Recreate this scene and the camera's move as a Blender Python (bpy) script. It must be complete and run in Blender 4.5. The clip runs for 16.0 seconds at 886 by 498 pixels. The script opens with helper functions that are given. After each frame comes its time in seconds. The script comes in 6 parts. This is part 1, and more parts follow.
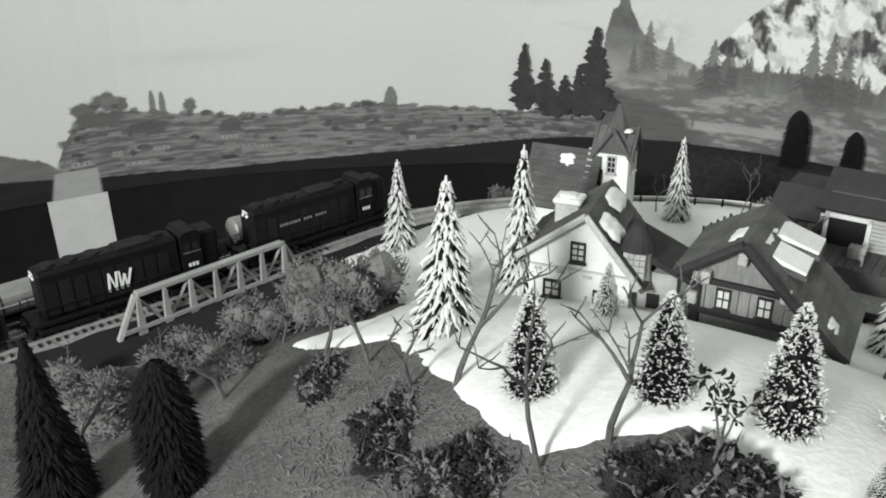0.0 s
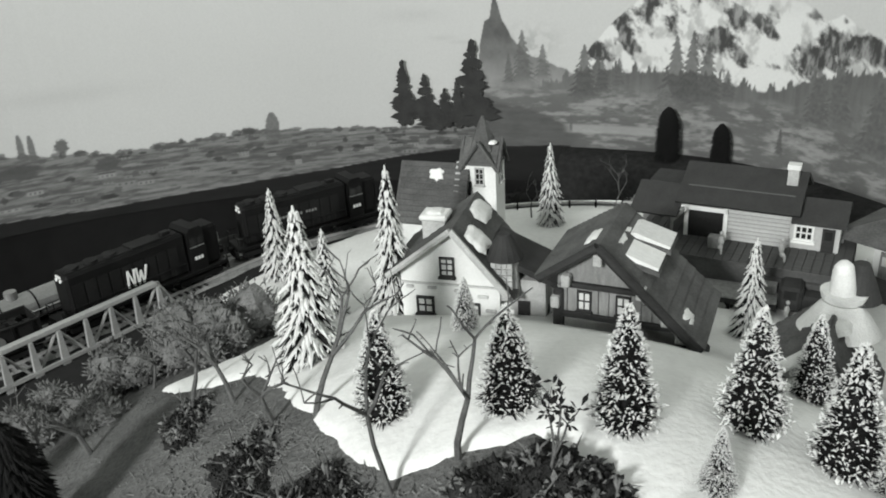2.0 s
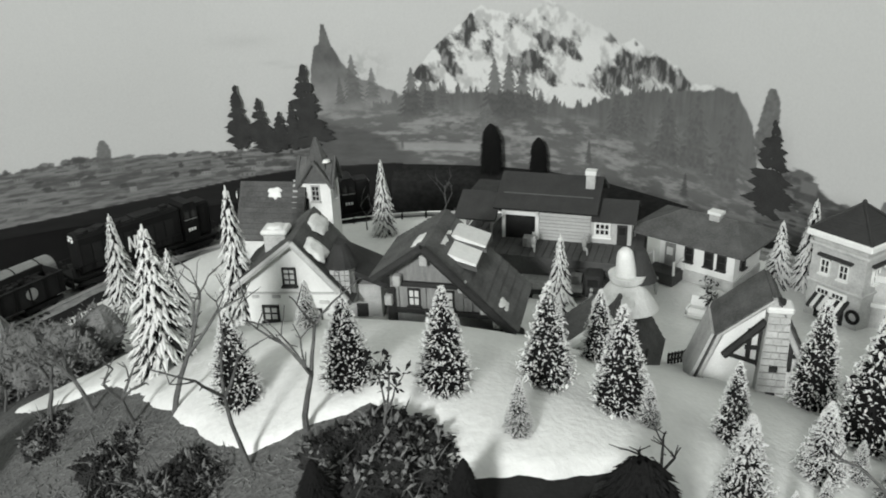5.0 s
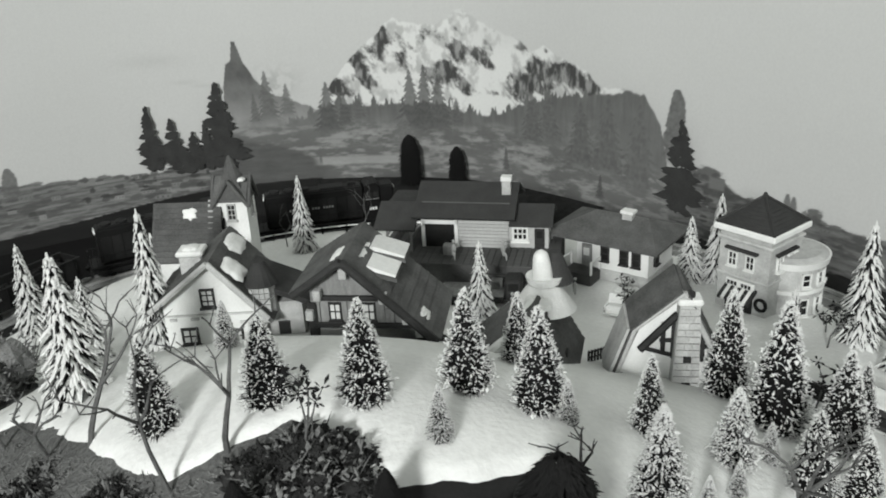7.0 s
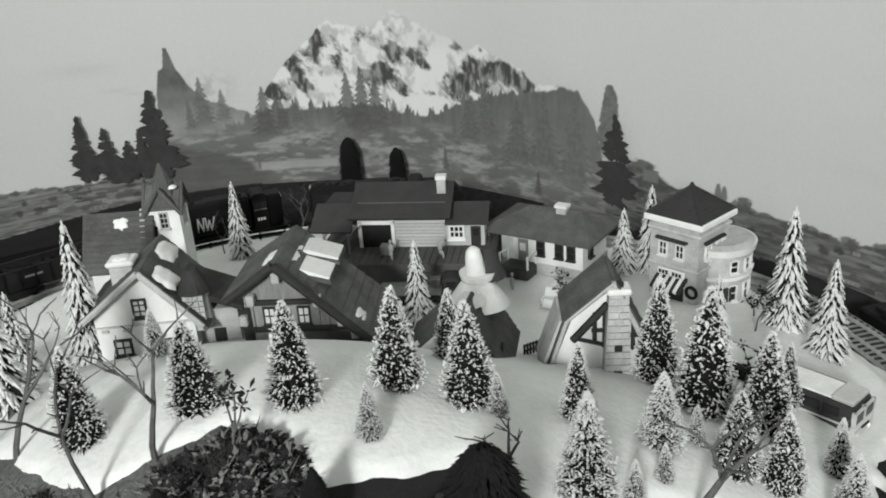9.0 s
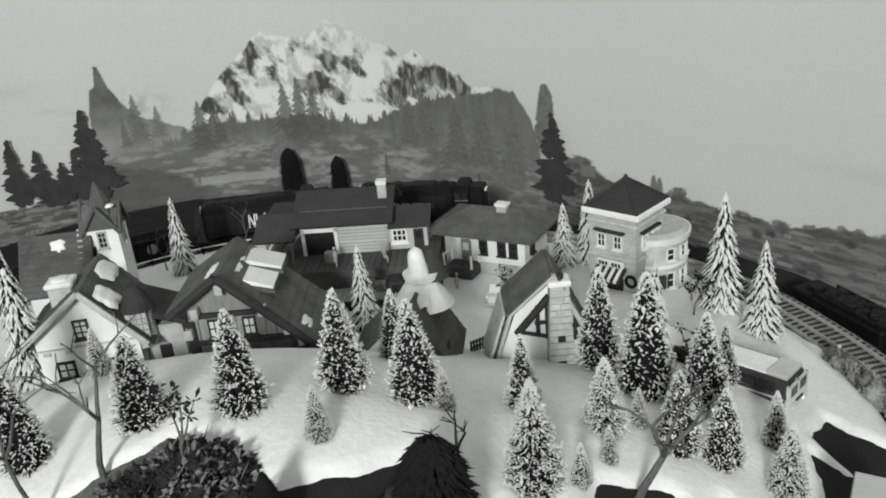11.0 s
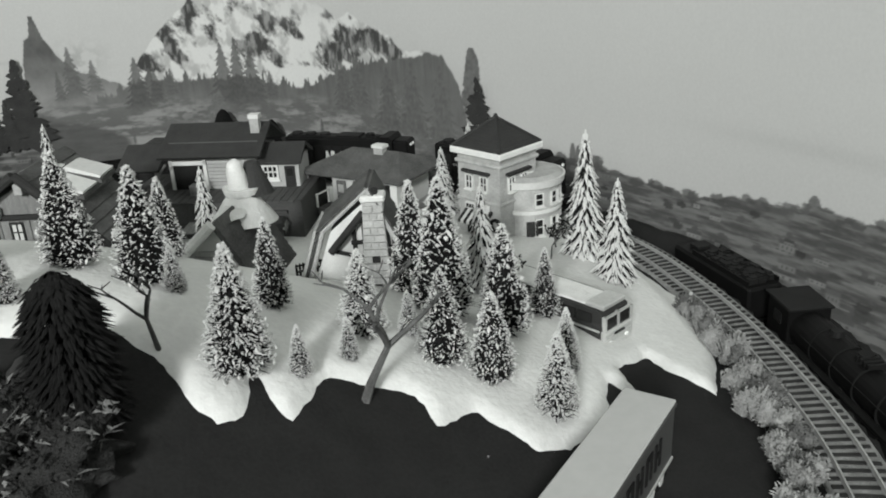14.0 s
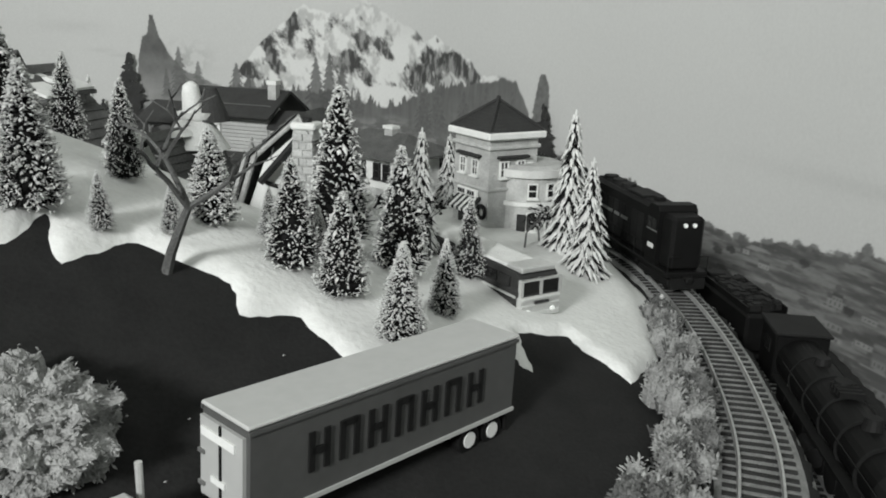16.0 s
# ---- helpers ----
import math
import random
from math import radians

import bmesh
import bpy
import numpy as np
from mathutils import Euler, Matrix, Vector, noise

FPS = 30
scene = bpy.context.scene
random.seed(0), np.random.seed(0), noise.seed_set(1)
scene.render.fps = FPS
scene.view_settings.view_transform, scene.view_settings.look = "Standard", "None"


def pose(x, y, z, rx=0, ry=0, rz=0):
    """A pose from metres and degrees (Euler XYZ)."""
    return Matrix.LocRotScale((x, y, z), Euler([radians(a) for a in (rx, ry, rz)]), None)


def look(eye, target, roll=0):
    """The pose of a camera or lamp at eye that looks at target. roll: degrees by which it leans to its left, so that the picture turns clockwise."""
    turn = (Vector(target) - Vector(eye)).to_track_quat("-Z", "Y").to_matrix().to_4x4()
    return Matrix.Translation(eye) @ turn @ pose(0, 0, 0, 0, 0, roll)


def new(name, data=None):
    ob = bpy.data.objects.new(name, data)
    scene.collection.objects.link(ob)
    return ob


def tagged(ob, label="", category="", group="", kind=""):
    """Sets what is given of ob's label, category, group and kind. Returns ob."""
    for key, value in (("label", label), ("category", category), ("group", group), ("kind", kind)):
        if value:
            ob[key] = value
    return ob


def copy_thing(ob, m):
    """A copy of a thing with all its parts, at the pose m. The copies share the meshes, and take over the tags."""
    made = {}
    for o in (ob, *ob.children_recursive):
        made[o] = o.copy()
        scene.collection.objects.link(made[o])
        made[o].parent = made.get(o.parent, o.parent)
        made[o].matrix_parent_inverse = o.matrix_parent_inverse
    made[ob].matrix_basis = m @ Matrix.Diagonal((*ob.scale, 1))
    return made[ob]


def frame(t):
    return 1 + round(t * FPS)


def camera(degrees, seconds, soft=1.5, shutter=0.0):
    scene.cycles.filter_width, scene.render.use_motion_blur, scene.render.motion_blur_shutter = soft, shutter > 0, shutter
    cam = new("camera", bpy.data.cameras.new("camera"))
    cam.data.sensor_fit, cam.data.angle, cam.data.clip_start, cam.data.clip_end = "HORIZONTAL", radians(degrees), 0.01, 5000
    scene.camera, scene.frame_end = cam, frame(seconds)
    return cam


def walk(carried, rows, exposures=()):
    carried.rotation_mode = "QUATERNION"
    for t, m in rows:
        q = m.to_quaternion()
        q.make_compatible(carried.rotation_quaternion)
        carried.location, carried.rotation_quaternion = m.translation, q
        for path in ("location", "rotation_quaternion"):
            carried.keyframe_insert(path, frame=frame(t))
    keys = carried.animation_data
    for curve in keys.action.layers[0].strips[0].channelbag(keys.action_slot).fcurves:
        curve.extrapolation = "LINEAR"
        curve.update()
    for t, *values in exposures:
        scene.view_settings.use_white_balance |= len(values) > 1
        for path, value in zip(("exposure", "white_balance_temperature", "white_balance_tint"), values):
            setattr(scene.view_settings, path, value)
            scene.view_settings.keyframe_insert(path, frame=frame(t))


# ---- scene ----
cam = camera(55.9, 16.0, soft=1.9)
ROWS = [
    (0.0, 0.0533, 0.0731, 0.3107, 65.36, 0.74, 1.23),
    (0.5, 0.0586, 0.0741, 0.3121, 65.58, 1.46, -0.28),
    (1.0, 0.0667, 0.0735, 0.3140, 65.74, 2.04, -1.74),
    (1.5, 0.0739, 0.0740, 0.3146, 65.98, 2.86, -3.22),
    (2.0, 0.0825, 0.0734, 0.3137, 66.10, 3.12, -6.30),
    (2.5, 0.0817, 0.0641, 0.3181, 66.03, 2.85, -8.55),
    (3.0, 0.0790, 0.0509, 0.3211, 66.34, 2.40, -10.15),
    (3.5, 0.0794, 0.0424, 0.3223, 66.44, 2.29, -11.82),
    (4.0, 0.0782, 0.0331, 0.3247, 66.74, 2.47, -13.79),
    (4.5, 0.0777, 0.0235, 0.3272, 66.87, 2.37, -15.72),
    (5.0, 0.0784, 0.0189, 0.3275, 66.98, 1.97, -17.39),
    (7.5, 0.0861, 0.0120, 0.3278, 67.57, 3.10, -24.30),
    (8.0, 0.0899, 0.0086, 0.3277, 67.46, 3.06, -25.32),
    (8.5, 0.0923, 0.0060, 0.3271, 67.40, 3.33, -26.16),
    (9.0, 0.0921, 0.0063, 0.3269, 67.36, 3.63, -27.11),
    (11.5, 0.0930, -0.0048, 0.3255, 67.43, 5.67, -32.40),
    (12.0, 0.0961, -0.0067, 0.3238, 67.31, 6.04, -33.18),
    (12.5, 0.1040, -0.0118, 0.3205, 67.10, 6.12, -34.18),
    (13.0, 0.1286, -0.0223, 0.3054, 67.35, 5.08, -33.75),
    (13.5, 0.1634, -0.0374, 0.2811, 67.92, 3.06, -31.84),
    (14.0, 0.1908, -0.0576, 0.2558, 68.26, 2.88, -29.84),
    (14.5, 0.2211, -0.0728, 0.2303, 69.29, 1.93, -26.95),
    (15.0, 0.2487, -0.0849, 0.2099, 70.68, 0.65, -23.97),
    (15.5, 0.2782, -0.0930, 0.1925, 72.44, -0.65, -20.38),
    (16.0, 0.3062, -0.0952, 0.1695, 74.23, -2.02, -17.82),
]
walk(cam, [(t, pose(x, y, z, rx, ry, rz)) for t, x, y, z, rx, ry, rz in ROWS],
     [(0.0, 0.28), (1.5, 0.16), (3.0, 0.06), (5.0, 0.0), (9.0, 0.0), (12.5, -0.08), (16.0, -0.1)])

# ---- world, lamps, exposure ----
world = bpy.data.worlds.new("world")
scene.world = world
world.use_nodes = True
world.node_tree.nodes["Background"].inputs[0].default_value = (1.0, 1.0, 1.0, 1)
world.node_tree.nodes["Background"].inputs[1].default_value = 0.24


def lamp(name, eye, target, size, watts, colour):
    data = bpy.data.lights.new(name, "AREA")
    data.shape, data.size, data.energy, data.color = "DISK", size, watts, colour
    ob = new(name, data)
    ob.matrix_world = look(eye, target)
    return ob


lamp("room_lamp", (-1.3, -1.6, 1.15), (0.35, 0.9, 0.3), 0.40, 94.0, (1, 1, 1))
# unseen overhead fill, added to brighten the backdrop and the roofs
lamp("ceiling_lamp", (0.15, -0.55, 2.1), (0.3, 1.25, 0.35), 1.4, 8.0, (1, 1, 1))


# ---- materials ----
def material(name, v, rough=0.8, v2=None, grain=60.0, bump=0.0, metal=0.0, spots=None, stretch=None):
    """Grey procedural surface: two tones mixed at a fine and a coarse scale, with relief."""
    m = bpy.data.materials.new(name)
    m.use_nodes = True
    n, l = m.node_tree.nodes, m.node_tree.links
    p = n["Principled BSDF"]
    p.inputs["Roughness"].default_value, p.inputs["Metallic"].default_value = rough, metal
    p.inputs["Specular IOR Level"].default_value = 0.12 if rough >= 0.55 else 0.3
    v2 = v * 0.7 if v2 is None else v2
    co = n.new("ShaderNodeTexCoord")
    mp = n.new("ShaderNodeMapping")
    l.new(co.outputs["Object"], mp.inputs["Vector"])
    if stretch:
        mp.inputs["Scale"].default_value = stretch
    fine, coarse = n.new("ShaderNodeTexNoise"), n.new("ShaderNodeTexNoise")
    fine.inputs["Scale"].default_value, fine.inputs["Detail"].default_value = grain * 10, 4
    coarse.inputs["Scale"].default_value, coarse.inputs["Detail"].default_value = grain, 3
    add = n.new("ShaderNodeMath")
    add.operation = "ADD"
    for t in (fine, coarse):
        l.new(mp.outputs[0], t.inputs["Vector"])
    l.new(fine.outputs["Fac"], add.inputs[0])
    l.new(coarse.outputs["Fac"], add.inputs[1])
    ramp = n.new("ShaderNodeValToRGB")
    e = ramp.color_ramp.elements
    e[0].position, e[1].position = 0.75, 1.25
    half = n.new("ShaderNodeMath")
    half.operation = "MULTIPLY"
    half.inputs[1].default_value = 1.0
    l.new(add.outputs[0], half.inputs[0])
    rng = n.new("ShaderNodeMapRange")
    rng.inputs["From Min"].default_value, rng.inputs["From Max"].default_value = 0.7, 1.3
    l.new(half.outputs[0], rng.inputs["Value"])
    l.new(rng.outputs[0], ramp.inputs[0])
    e[0].position, e[1].position = 0.0, 1.0
    e[0].color, e[1].color = (v2 * 0.975, v2, v2 * 0.965, 1), (v * 0.975, v, v * 0.965, 1)
    info = n.new("ShaderNodeObjectInfo")
    vary = n.new("ShaderNodeMapRange")
    vary.inputs["To Min"].default_value, vary.inputs["To Max"].default_value = 0.9, 1.08
    l.new(info.outputs["Random"], vary.inputs["Value"])
    mix = n.new("ShaderNodeVectorMath")
    mix.operation = "SCALE"
    l.new(ramp.outputs[0], mix.inputs[0])
    l.new(vary.outputs[0], mix.inputs["Scale"])
    l.new(mix.outputs[0], p.inputs["Base Color"])
    if bump:
        b = n.new("ShaderNodeBump")
        b.inputs["Strength"].default_value, b.inputs["Distance"].default_value = bump, 0.0015
        l.new(add.outputs[0], b.inputs["Height"])
        l.new(b.outputs[0], p.inputs["Normal"])
    return m


SNOW = material("cotton_snow", 0.68, 0.95, 0.59, 30, 0.35)
FELT = material("dark_felt", 0.021, 0.95, 0.014, 60, 0.2)
MAT = material("dry_grass_mat", 0.125, 0.95, 0.06, 45, 0.9)
WALL = material("painted_sky", 0.88, 0.9, 0.82, 2.0)
WATER = material("painted_water", 0.011, 0.7, 0.007, 4)
LAND = material("painted_land", 0.3, 0.9, 0.12, 22, 0, 0, None, (1, 1, 2.6))
GREYROAD = material("painted_path", 0.5, 0.9, 0.44, 10)
PINE_DARK = material("painted_pine", 0.05, 0.9, 0.03, 60)
BLACK = material("black_enamel", 0.007, 0.56, 0.004, 80)
BLACK_ROOF = material("sooty_black", 0.014, 0.6, 0.008, 90)
WHITE_PAINT = material("white_lettering", 0.7, 0.5, 0.6, 90)
LIGHTS = material("headlight_lens", 0.85, 0.15, 0.8, 80)
RAIL = material("worn_rail", 0.42, 0.35, 0.28, 150, 0, 0.3)
TIE = material("tie_plastic", 0.035, 0.7, 0.02, 120)
BALLAST = material("ballast", 0.32, 0.95, 0.16, 160, 0.8)
BRIDGE = material("silver_bridge", 0.38, 0.5, 0.28, 60, 0.0, 0.2)
STUCCO = material("white_stucco", 0.72, 0.85, 0.62, 80, 0.25)
TIMBER = material("dark_timber", 0.04, 0.75, 0.022, 60, 0.3, 0, None, (1, 1, 6))
BOARD = material("brown_board", 0.26, 0.75, 0.14, 60, 0.3, 0, None, (6, 6, 1))
SHINGLE = material("dark_shingle", 0.115, 0.8, 0.06, 70, 0.3)
SLATE = material("slate", 0.045, 0.7, 0.03, 90, 0.3)
SIDING = material("grey_siding", 0.42, 0.7, 0.34, 50)
WINDOW = material("dark_window", 0.02, 0.15, 0.012, 60)
PANE = material("lit_pane", 0.6, 0.3, 0.5, 60)
FRAME = material("white_frame", 0.72, 0.6, 0.64, 90)
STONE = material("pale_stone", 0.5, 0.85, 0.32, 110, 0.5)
PLATFORM = material("grey_planks", 0.09, 0.8, 0.06, 50, 0.3, 0, None, (1, 8, 1))
NEEDLE = material("dark_needle", 0.014, 0.8, 0.007, 90)
CONIFER = material("conifer_foliage", 0.018, 0.9, 0.008, 120, 0.6)
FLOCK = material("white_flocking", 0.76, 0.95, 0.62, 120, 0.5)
TWIG = material("dry_twig", 0.13, 0.85, 0.06, 120, 0.5)
LICHEN = material("grey_lichen", 0.19, 0.95, 0.08, 120, 0.6)
LICHEN_PALE = material("pale_lichen", 0.38, 0.95, 0.2, 120, 0.7)
MOSS = material("dark_moss", 0.035, 0.95, 0.014, 120, 0.7)
ROCK = material("dark_rock", 0.04, 0.9, 0.02, 40, 0.7)
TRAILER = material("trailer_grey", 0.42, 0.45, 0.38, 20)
# trailer grey again, with the shade of the sides put into the colour
TRAILER_SHADED_SIDE = material("trailer_side", 0.085, 0.4, 0.07, 20)
LETTER = material("black_lettering", 0.014, 0.6, 0.01, 60)
CHROME = material("chrome", 0.66, 0.3, 0.52, 60, 0, 0.45)
TYRE = material("tyre", 0.01, 0.8, 0.006, 90)
TIN = material("grey_tin", 0.3, 0.35, 0.22, 60, 0, 0.6)
FIGURE = material("painted_figure", 0.4, 0.6, 0.3, 150)
ROOM = material("room_paint", 0.42, 0.9, 0.34, 3)

CANVAS = bpy.data.materials.new("mural_paint")
CANVAS.use_nodes = True
nodes, links = CANVAS.node_tree.nodes, CANVAS.node_tree.links
tc, tex, ink = nodes.new("ShaderNodeTexCoord"), nodes.new("ShaderNodeTexNoise"), nodes.new("ShaderNodeAttribute")
ink.attribute_name = "tone"
tex.inputs["Scale"].default_value, tex.inputs["Detail"].default_value = 320, 4
grain = nodes.new("ShaderNodeMapRange")
grain.inputs["To Min"].default_value, grain.inputs["To Max"].default_value = 0.93, 1.07
dull = nodes.new("ShaderNodeVectorMath")
dull.operation = "SCALE"
links.new(tc.outputs["Object"], tex.inputs["Vector"])
links.new(tex.outputs["Fac"], grain.inputs["Value"])
links.new(ink.outputs["Color"], dull.inputs[0])
links.new(grain.outputs[0], dull.inputs["Scale"])
links.new(dull.outputs[0], nodes["Principled BSDF"].inputs["Base Color"])
nodes["Principled BSDF"].inputs["Roughness"].default_value = 0.95
nodes["Principled BSDF"].inputs["Specular IOR Level"].default_value = 0.1


# ---- mesh helpers ----
def part(name, bm, mat, parent=None, label="", at=None, smooth=False):
    me = bpy.data.meshes.new(name)
    if smooth:
        for f in bm.faces:
            f.smooth = True
    bm.to_mesh(me)
    bm.free()
    me.materials.append(mat)
    return piece(name, me, parent, label, at)


def piece(name, me, parent=None, label="", at=None):
    ob = new(name, me)
    if parent:
        ob.parent = parent
    if at:
        ob.matrix_basis = at
    if label:
        tagged(ob, label)
    return ob


def thing(name, m, label, category, group=""):
    ob = new(name)
    ob.empty_display_size = 0.01
    ob.matrix_basis = m
    return tagged(ob, label, category, group)


def add_box(bm, x, y, z, a, b, c, m=None, bevel=0.0):
    """A box of size a, b, c whose bottom centre lies at x, y, z."""
    vs = [bm.verts.new((x + i * a / 2, y + j * b / 2, z + k * c)) for k in (0, 1) for j in (-1, 1) for i in (-1, 1)]
    fs = [bm.faces.new([vs[i] for i in q]) for q in ((0, 2, 3, 1), (4, 5, 7, 6), (0, 1, 5, 4), (2, 6, 7, 3), (0, 4, 6, 2), (1, 3, 7, 5))]
    if bevel:
        r = bmesh.ops.bevel(bm, geom=list({e for f in fs for e in f.edges}), offset=bevel, segments=1, affect="EDGES", clamp_overlap=True)
        vs = list({v for f in r["faces"] for v in f.verts} | {v for v in vs if v.is_valid})
    if m is not None:
        bmesh.ops.transform(bm, matrix=m, verts=vs)
    return bm


def box(x, y, z, a, b, c, m=None, bevel=0.0):
    return add_box(bmesh.new(), x, y, z, a, b, c, m, bevel)


def add_poly(bm, pts, dy):
    """A slab: the outline pts, given as x, z, stands in the x-z plane and is dy deep along y, from 0."""
    a = [bm.verts.new((x, 0, z)) for x, z in pts]
    b = [bm.verts.new((x, dy, z)) for x, z in pts]
    bm.faces.new(a)
    bm.faces.new(b[::-1])
    n = len(pts)
    for i in range(n):
        bm.faces.new((a[i], b[i], b[(i + 1) % n], a[(i + 1) % n]))
    bmesh.ops.recalc_face_normals(bm, faces=bm.faces)
    return bm


def slab(pts, dy):
    return add_poly(bmesh.new(), pts, dy)


def add_tube(bm, p, q, r0, r1, n=6):
    p, q = Vector(p), Vector(q)
    w = (q - p).normalized()
    u = w.orthogonal().normalized()
    v = w.cross(u)
    ring = []
    for c, r in ((p, r0), (q, r1)):
        ring.append([bm.verts.new(c + r * (math.cos(k * math.tau / n) * u + math.sin(k * math.tau / n) * v)) for k in range(n)])
    for k in range(n):
        bm.faces.new((ring[0][k], ring[0][(k + 1) % n], ring[1][(k + 1) % n], ring[1][k]))
    bm.faces.new(ring[0][::-1])
    bm.faces.new(ring[1])
    return bm


def tube(p, q, r0, r1=None, n=10):
    return add_tube(bmesh.new(), p, q, r0, r0 if r1 is None else r1, n)


def ball(x, y, z, rx, ry, rz, sub=2, rough=0.0, seed=0):
    bm = bmesh.new()
    bmesh.ops.create_icosphere(bm, subdivisions=sub, radius=1)
    for v in bm.verts:
        k = 1 + rough * noise.noise(v.co * 2.3 + Vector((seed, 0, 0)))
        v.co = Vector((x + v.co.x * rx * k, y + v.co.y * ry * k, z + v.co.z * rz * k))
    return bm


def curve_points(ctrl, n=16):
    out = []
    for i in range(len(ctrl) - 1):
        p0, p1, p2, p3 = (Vector(ctrl[min(max(j, 0), len(ctrl) - 1)]) for j in (i - 1, i, i + 1, i + 2))
        for k in range(n):
            u = k / n
            out.append(0.5 * (2 * p1 + (p2 - p0) * u + (2 * p0 - 5 * p1 + 4 * p2 - p3) * u * u + (3 * p1 - p0 - 3 * p2 + p3) * u ** 3))
    out.append(Vector(ctrl[-1]))
    return out


class Course:
    """A smooth line through points, addressed by its arc length."""

    def __init__(self, ctrl, n=16):
        self.p = curve_points(ctrl, n)
        self.s = [0.0]
        for a, b in zip(self.p, self.p[1:]):
            self.s.append(self.s[-1] + (b - a).length)

    def at(self, s):
        s = min(max(s, 0.0), self.s[-1] - 1e-6)
        i = max(k for k in range(len(self.s)) if self.s[k] <= s) if len(self.s) < 40 else int(np.searchsorted(self.s, s, "right")) - 1
        u = (s - self.s[i]) / (self.s[i + 1] - self.s[i])
        return self.p[i].lerp(self.p[i + 1], u), (self.p[i + 1] - self.p[i]).normalized()


# ---- the lie of the land ----
TRACK = Course([(-0.75, 0.10, 0), (-0.55, 0.32, 0), (-0.40, 0.47, 0), (-0.25, 0.61, 0), (-0.19, 0.66, 0), (-0.14, 0.71, 0), (-0.08, 0.765, 0), (-0.01, 0.825, 0), (0.07, 0.862, 0),
                (0.16, 0.873, 0), (0.25, 0.868, 0), (0.34, 0.85, 0), (0.42, 0.812, 0), (0.50, 0.75, 0), (0.56, 0.675, 0), (0.605, 0.59, 0), (0.628, 0.50, 0), (0.63, 0.42, 0),
                (0.614, 0.345, 0), (0.59, 0.275, 0), (0.566, 0.222, 0), (0.541, 0.174, 0), (0.515, 0.135, 0), (0.47, 0.08, 0), (0.40, 0.01, 0)])
OUTER = Course([(p.x - 0.055 * w.y, p.y + 0.055 * w.x, float(np.interp(s, [0.95, 1.5], [-0.016, -0.045]))) for s in np.linspace(0.02, TRACK.s[-1] - 0.02, 30) for p, w in (TRACK.at(s),)], 8)
HILLS = [
    (-0.0, -0.0, 0.001, 0.028, 0.041, 0.025, 0.016), (-0.004, 0.003, 0.016, 0.057, -0.023, -0.014, 0.021),
    (0.004, 0.013, 0.012, 0.042, 0.058, 0.042, -0.008), (0.032, 0.021, 0.006, 0.074, 0.046, 0.012, 0.03),
    (0.004, -0.013, 0.049, 0.04, 0.021, 0.0, 0.023), (0.032, -0.003, 0.014, -0.002, 0.009, 0.023, 0.018),
    (0.008, 0.017, -0.002, 0.038, 0.031, 0.015, 0.004), (-0.012, 0.004, 0.018, -0.007, 0.005, 0.005, -0.002)]
AMP = np.array(HILLS)
GX, GY = -0.35 + 0.15 * np.arange(7), -0.05 + 0.135 * np.arange(8)
TP = np.array([tuple(p) for p in TRACK.p])
OP = np.array([tuple(p) for p in OUTER.p])


def land(x, y):
    """Height of the modelled ground: soft hills, flattened under the tracks, falling to the floor beyond the outer one."""
    ex = np.exp(-((x[:, None] - GX) ** 2) / 0.0242)
    ey = np.exp(-((y[:, None] - GY) ** 2) / 0.0242)
    z = np.einsum("nj,ji,ni->n", ey, AMP, ex) - 0.04
    d = np.hypot(x[:, None] - TP[:, 0], y[:, None] - TP[:, 1])
    near = d.argmin(1)
    dist = d.min(1)
    k = np.clip((0.045 - dist) / 0.028, 0, 1)
    k = k * k * (3 - 2 * k)
    z = z * (1 - k) + (TP[near, 2] - 0.0045) * k
    d2 = np.hypot(x[:, None] - OP[:, 0], y[:, None] - OP[:, 1])
    near2, dist2 = d2.argmin(1), d2.min(1)
    k2 = np.clip((0.036 - dist2) / 0.02, 0, 1)
    z = np.where(dist > 0.022, z * (1 - k2) + (OP[near2, 2] - 0.0045) * k2, z)
    i2 = np.clip(near2, 1, len(OP) - 2)
    tx, ty = OP[i2 + 1, 0] - OP[i2 - 1, 0], OP[i2 + 1, 1] - OP[i2 - 1, 1]
    side = tx * (y - OP[near2, 1]) - ty * (x - OP[near2, 0])
    return np.where((side > 0) & (dist2 > 0.04), np.maximum(-0.5, z - (dist2 - 0.04) * 3.5), z)


def G(x, y):
    return float(land(np.array([x]), np.array([y]))[0])


def edges_of(lo, hi, a, b, fine, coarse):
    return np.unique(np.round(np.concatenate([np.arange(a, lo, coarse), np.arange(lo, hi, fine), np.arange(hi, b + coarse, coarse)]), 5))


def sheet(name, xs, ys, z, mat, keep=None):
    nx, ny = len(xs), len(ys)
    X, Y = np.meshgrid(xs, ys)
    v = np.stack([X.ravel(), Y.ravel(), z.ravel()], 1)
    f = [(j * nx + i, j * nx + i + 1, (j + 1) * nx + i + 1, (j + 1) * nx + i) for j in range(ny - 1) for i in range(nx - 1) if keep is None or keep[j, i]]
    me = bpy.data.meshes.new(name)
    me.from_pydata(v.tolist(), [], f)
    me.polygons.foreach_set("use_smooth", [True] * len(f))
    me.materials.append(mat)
    return new(name, me)


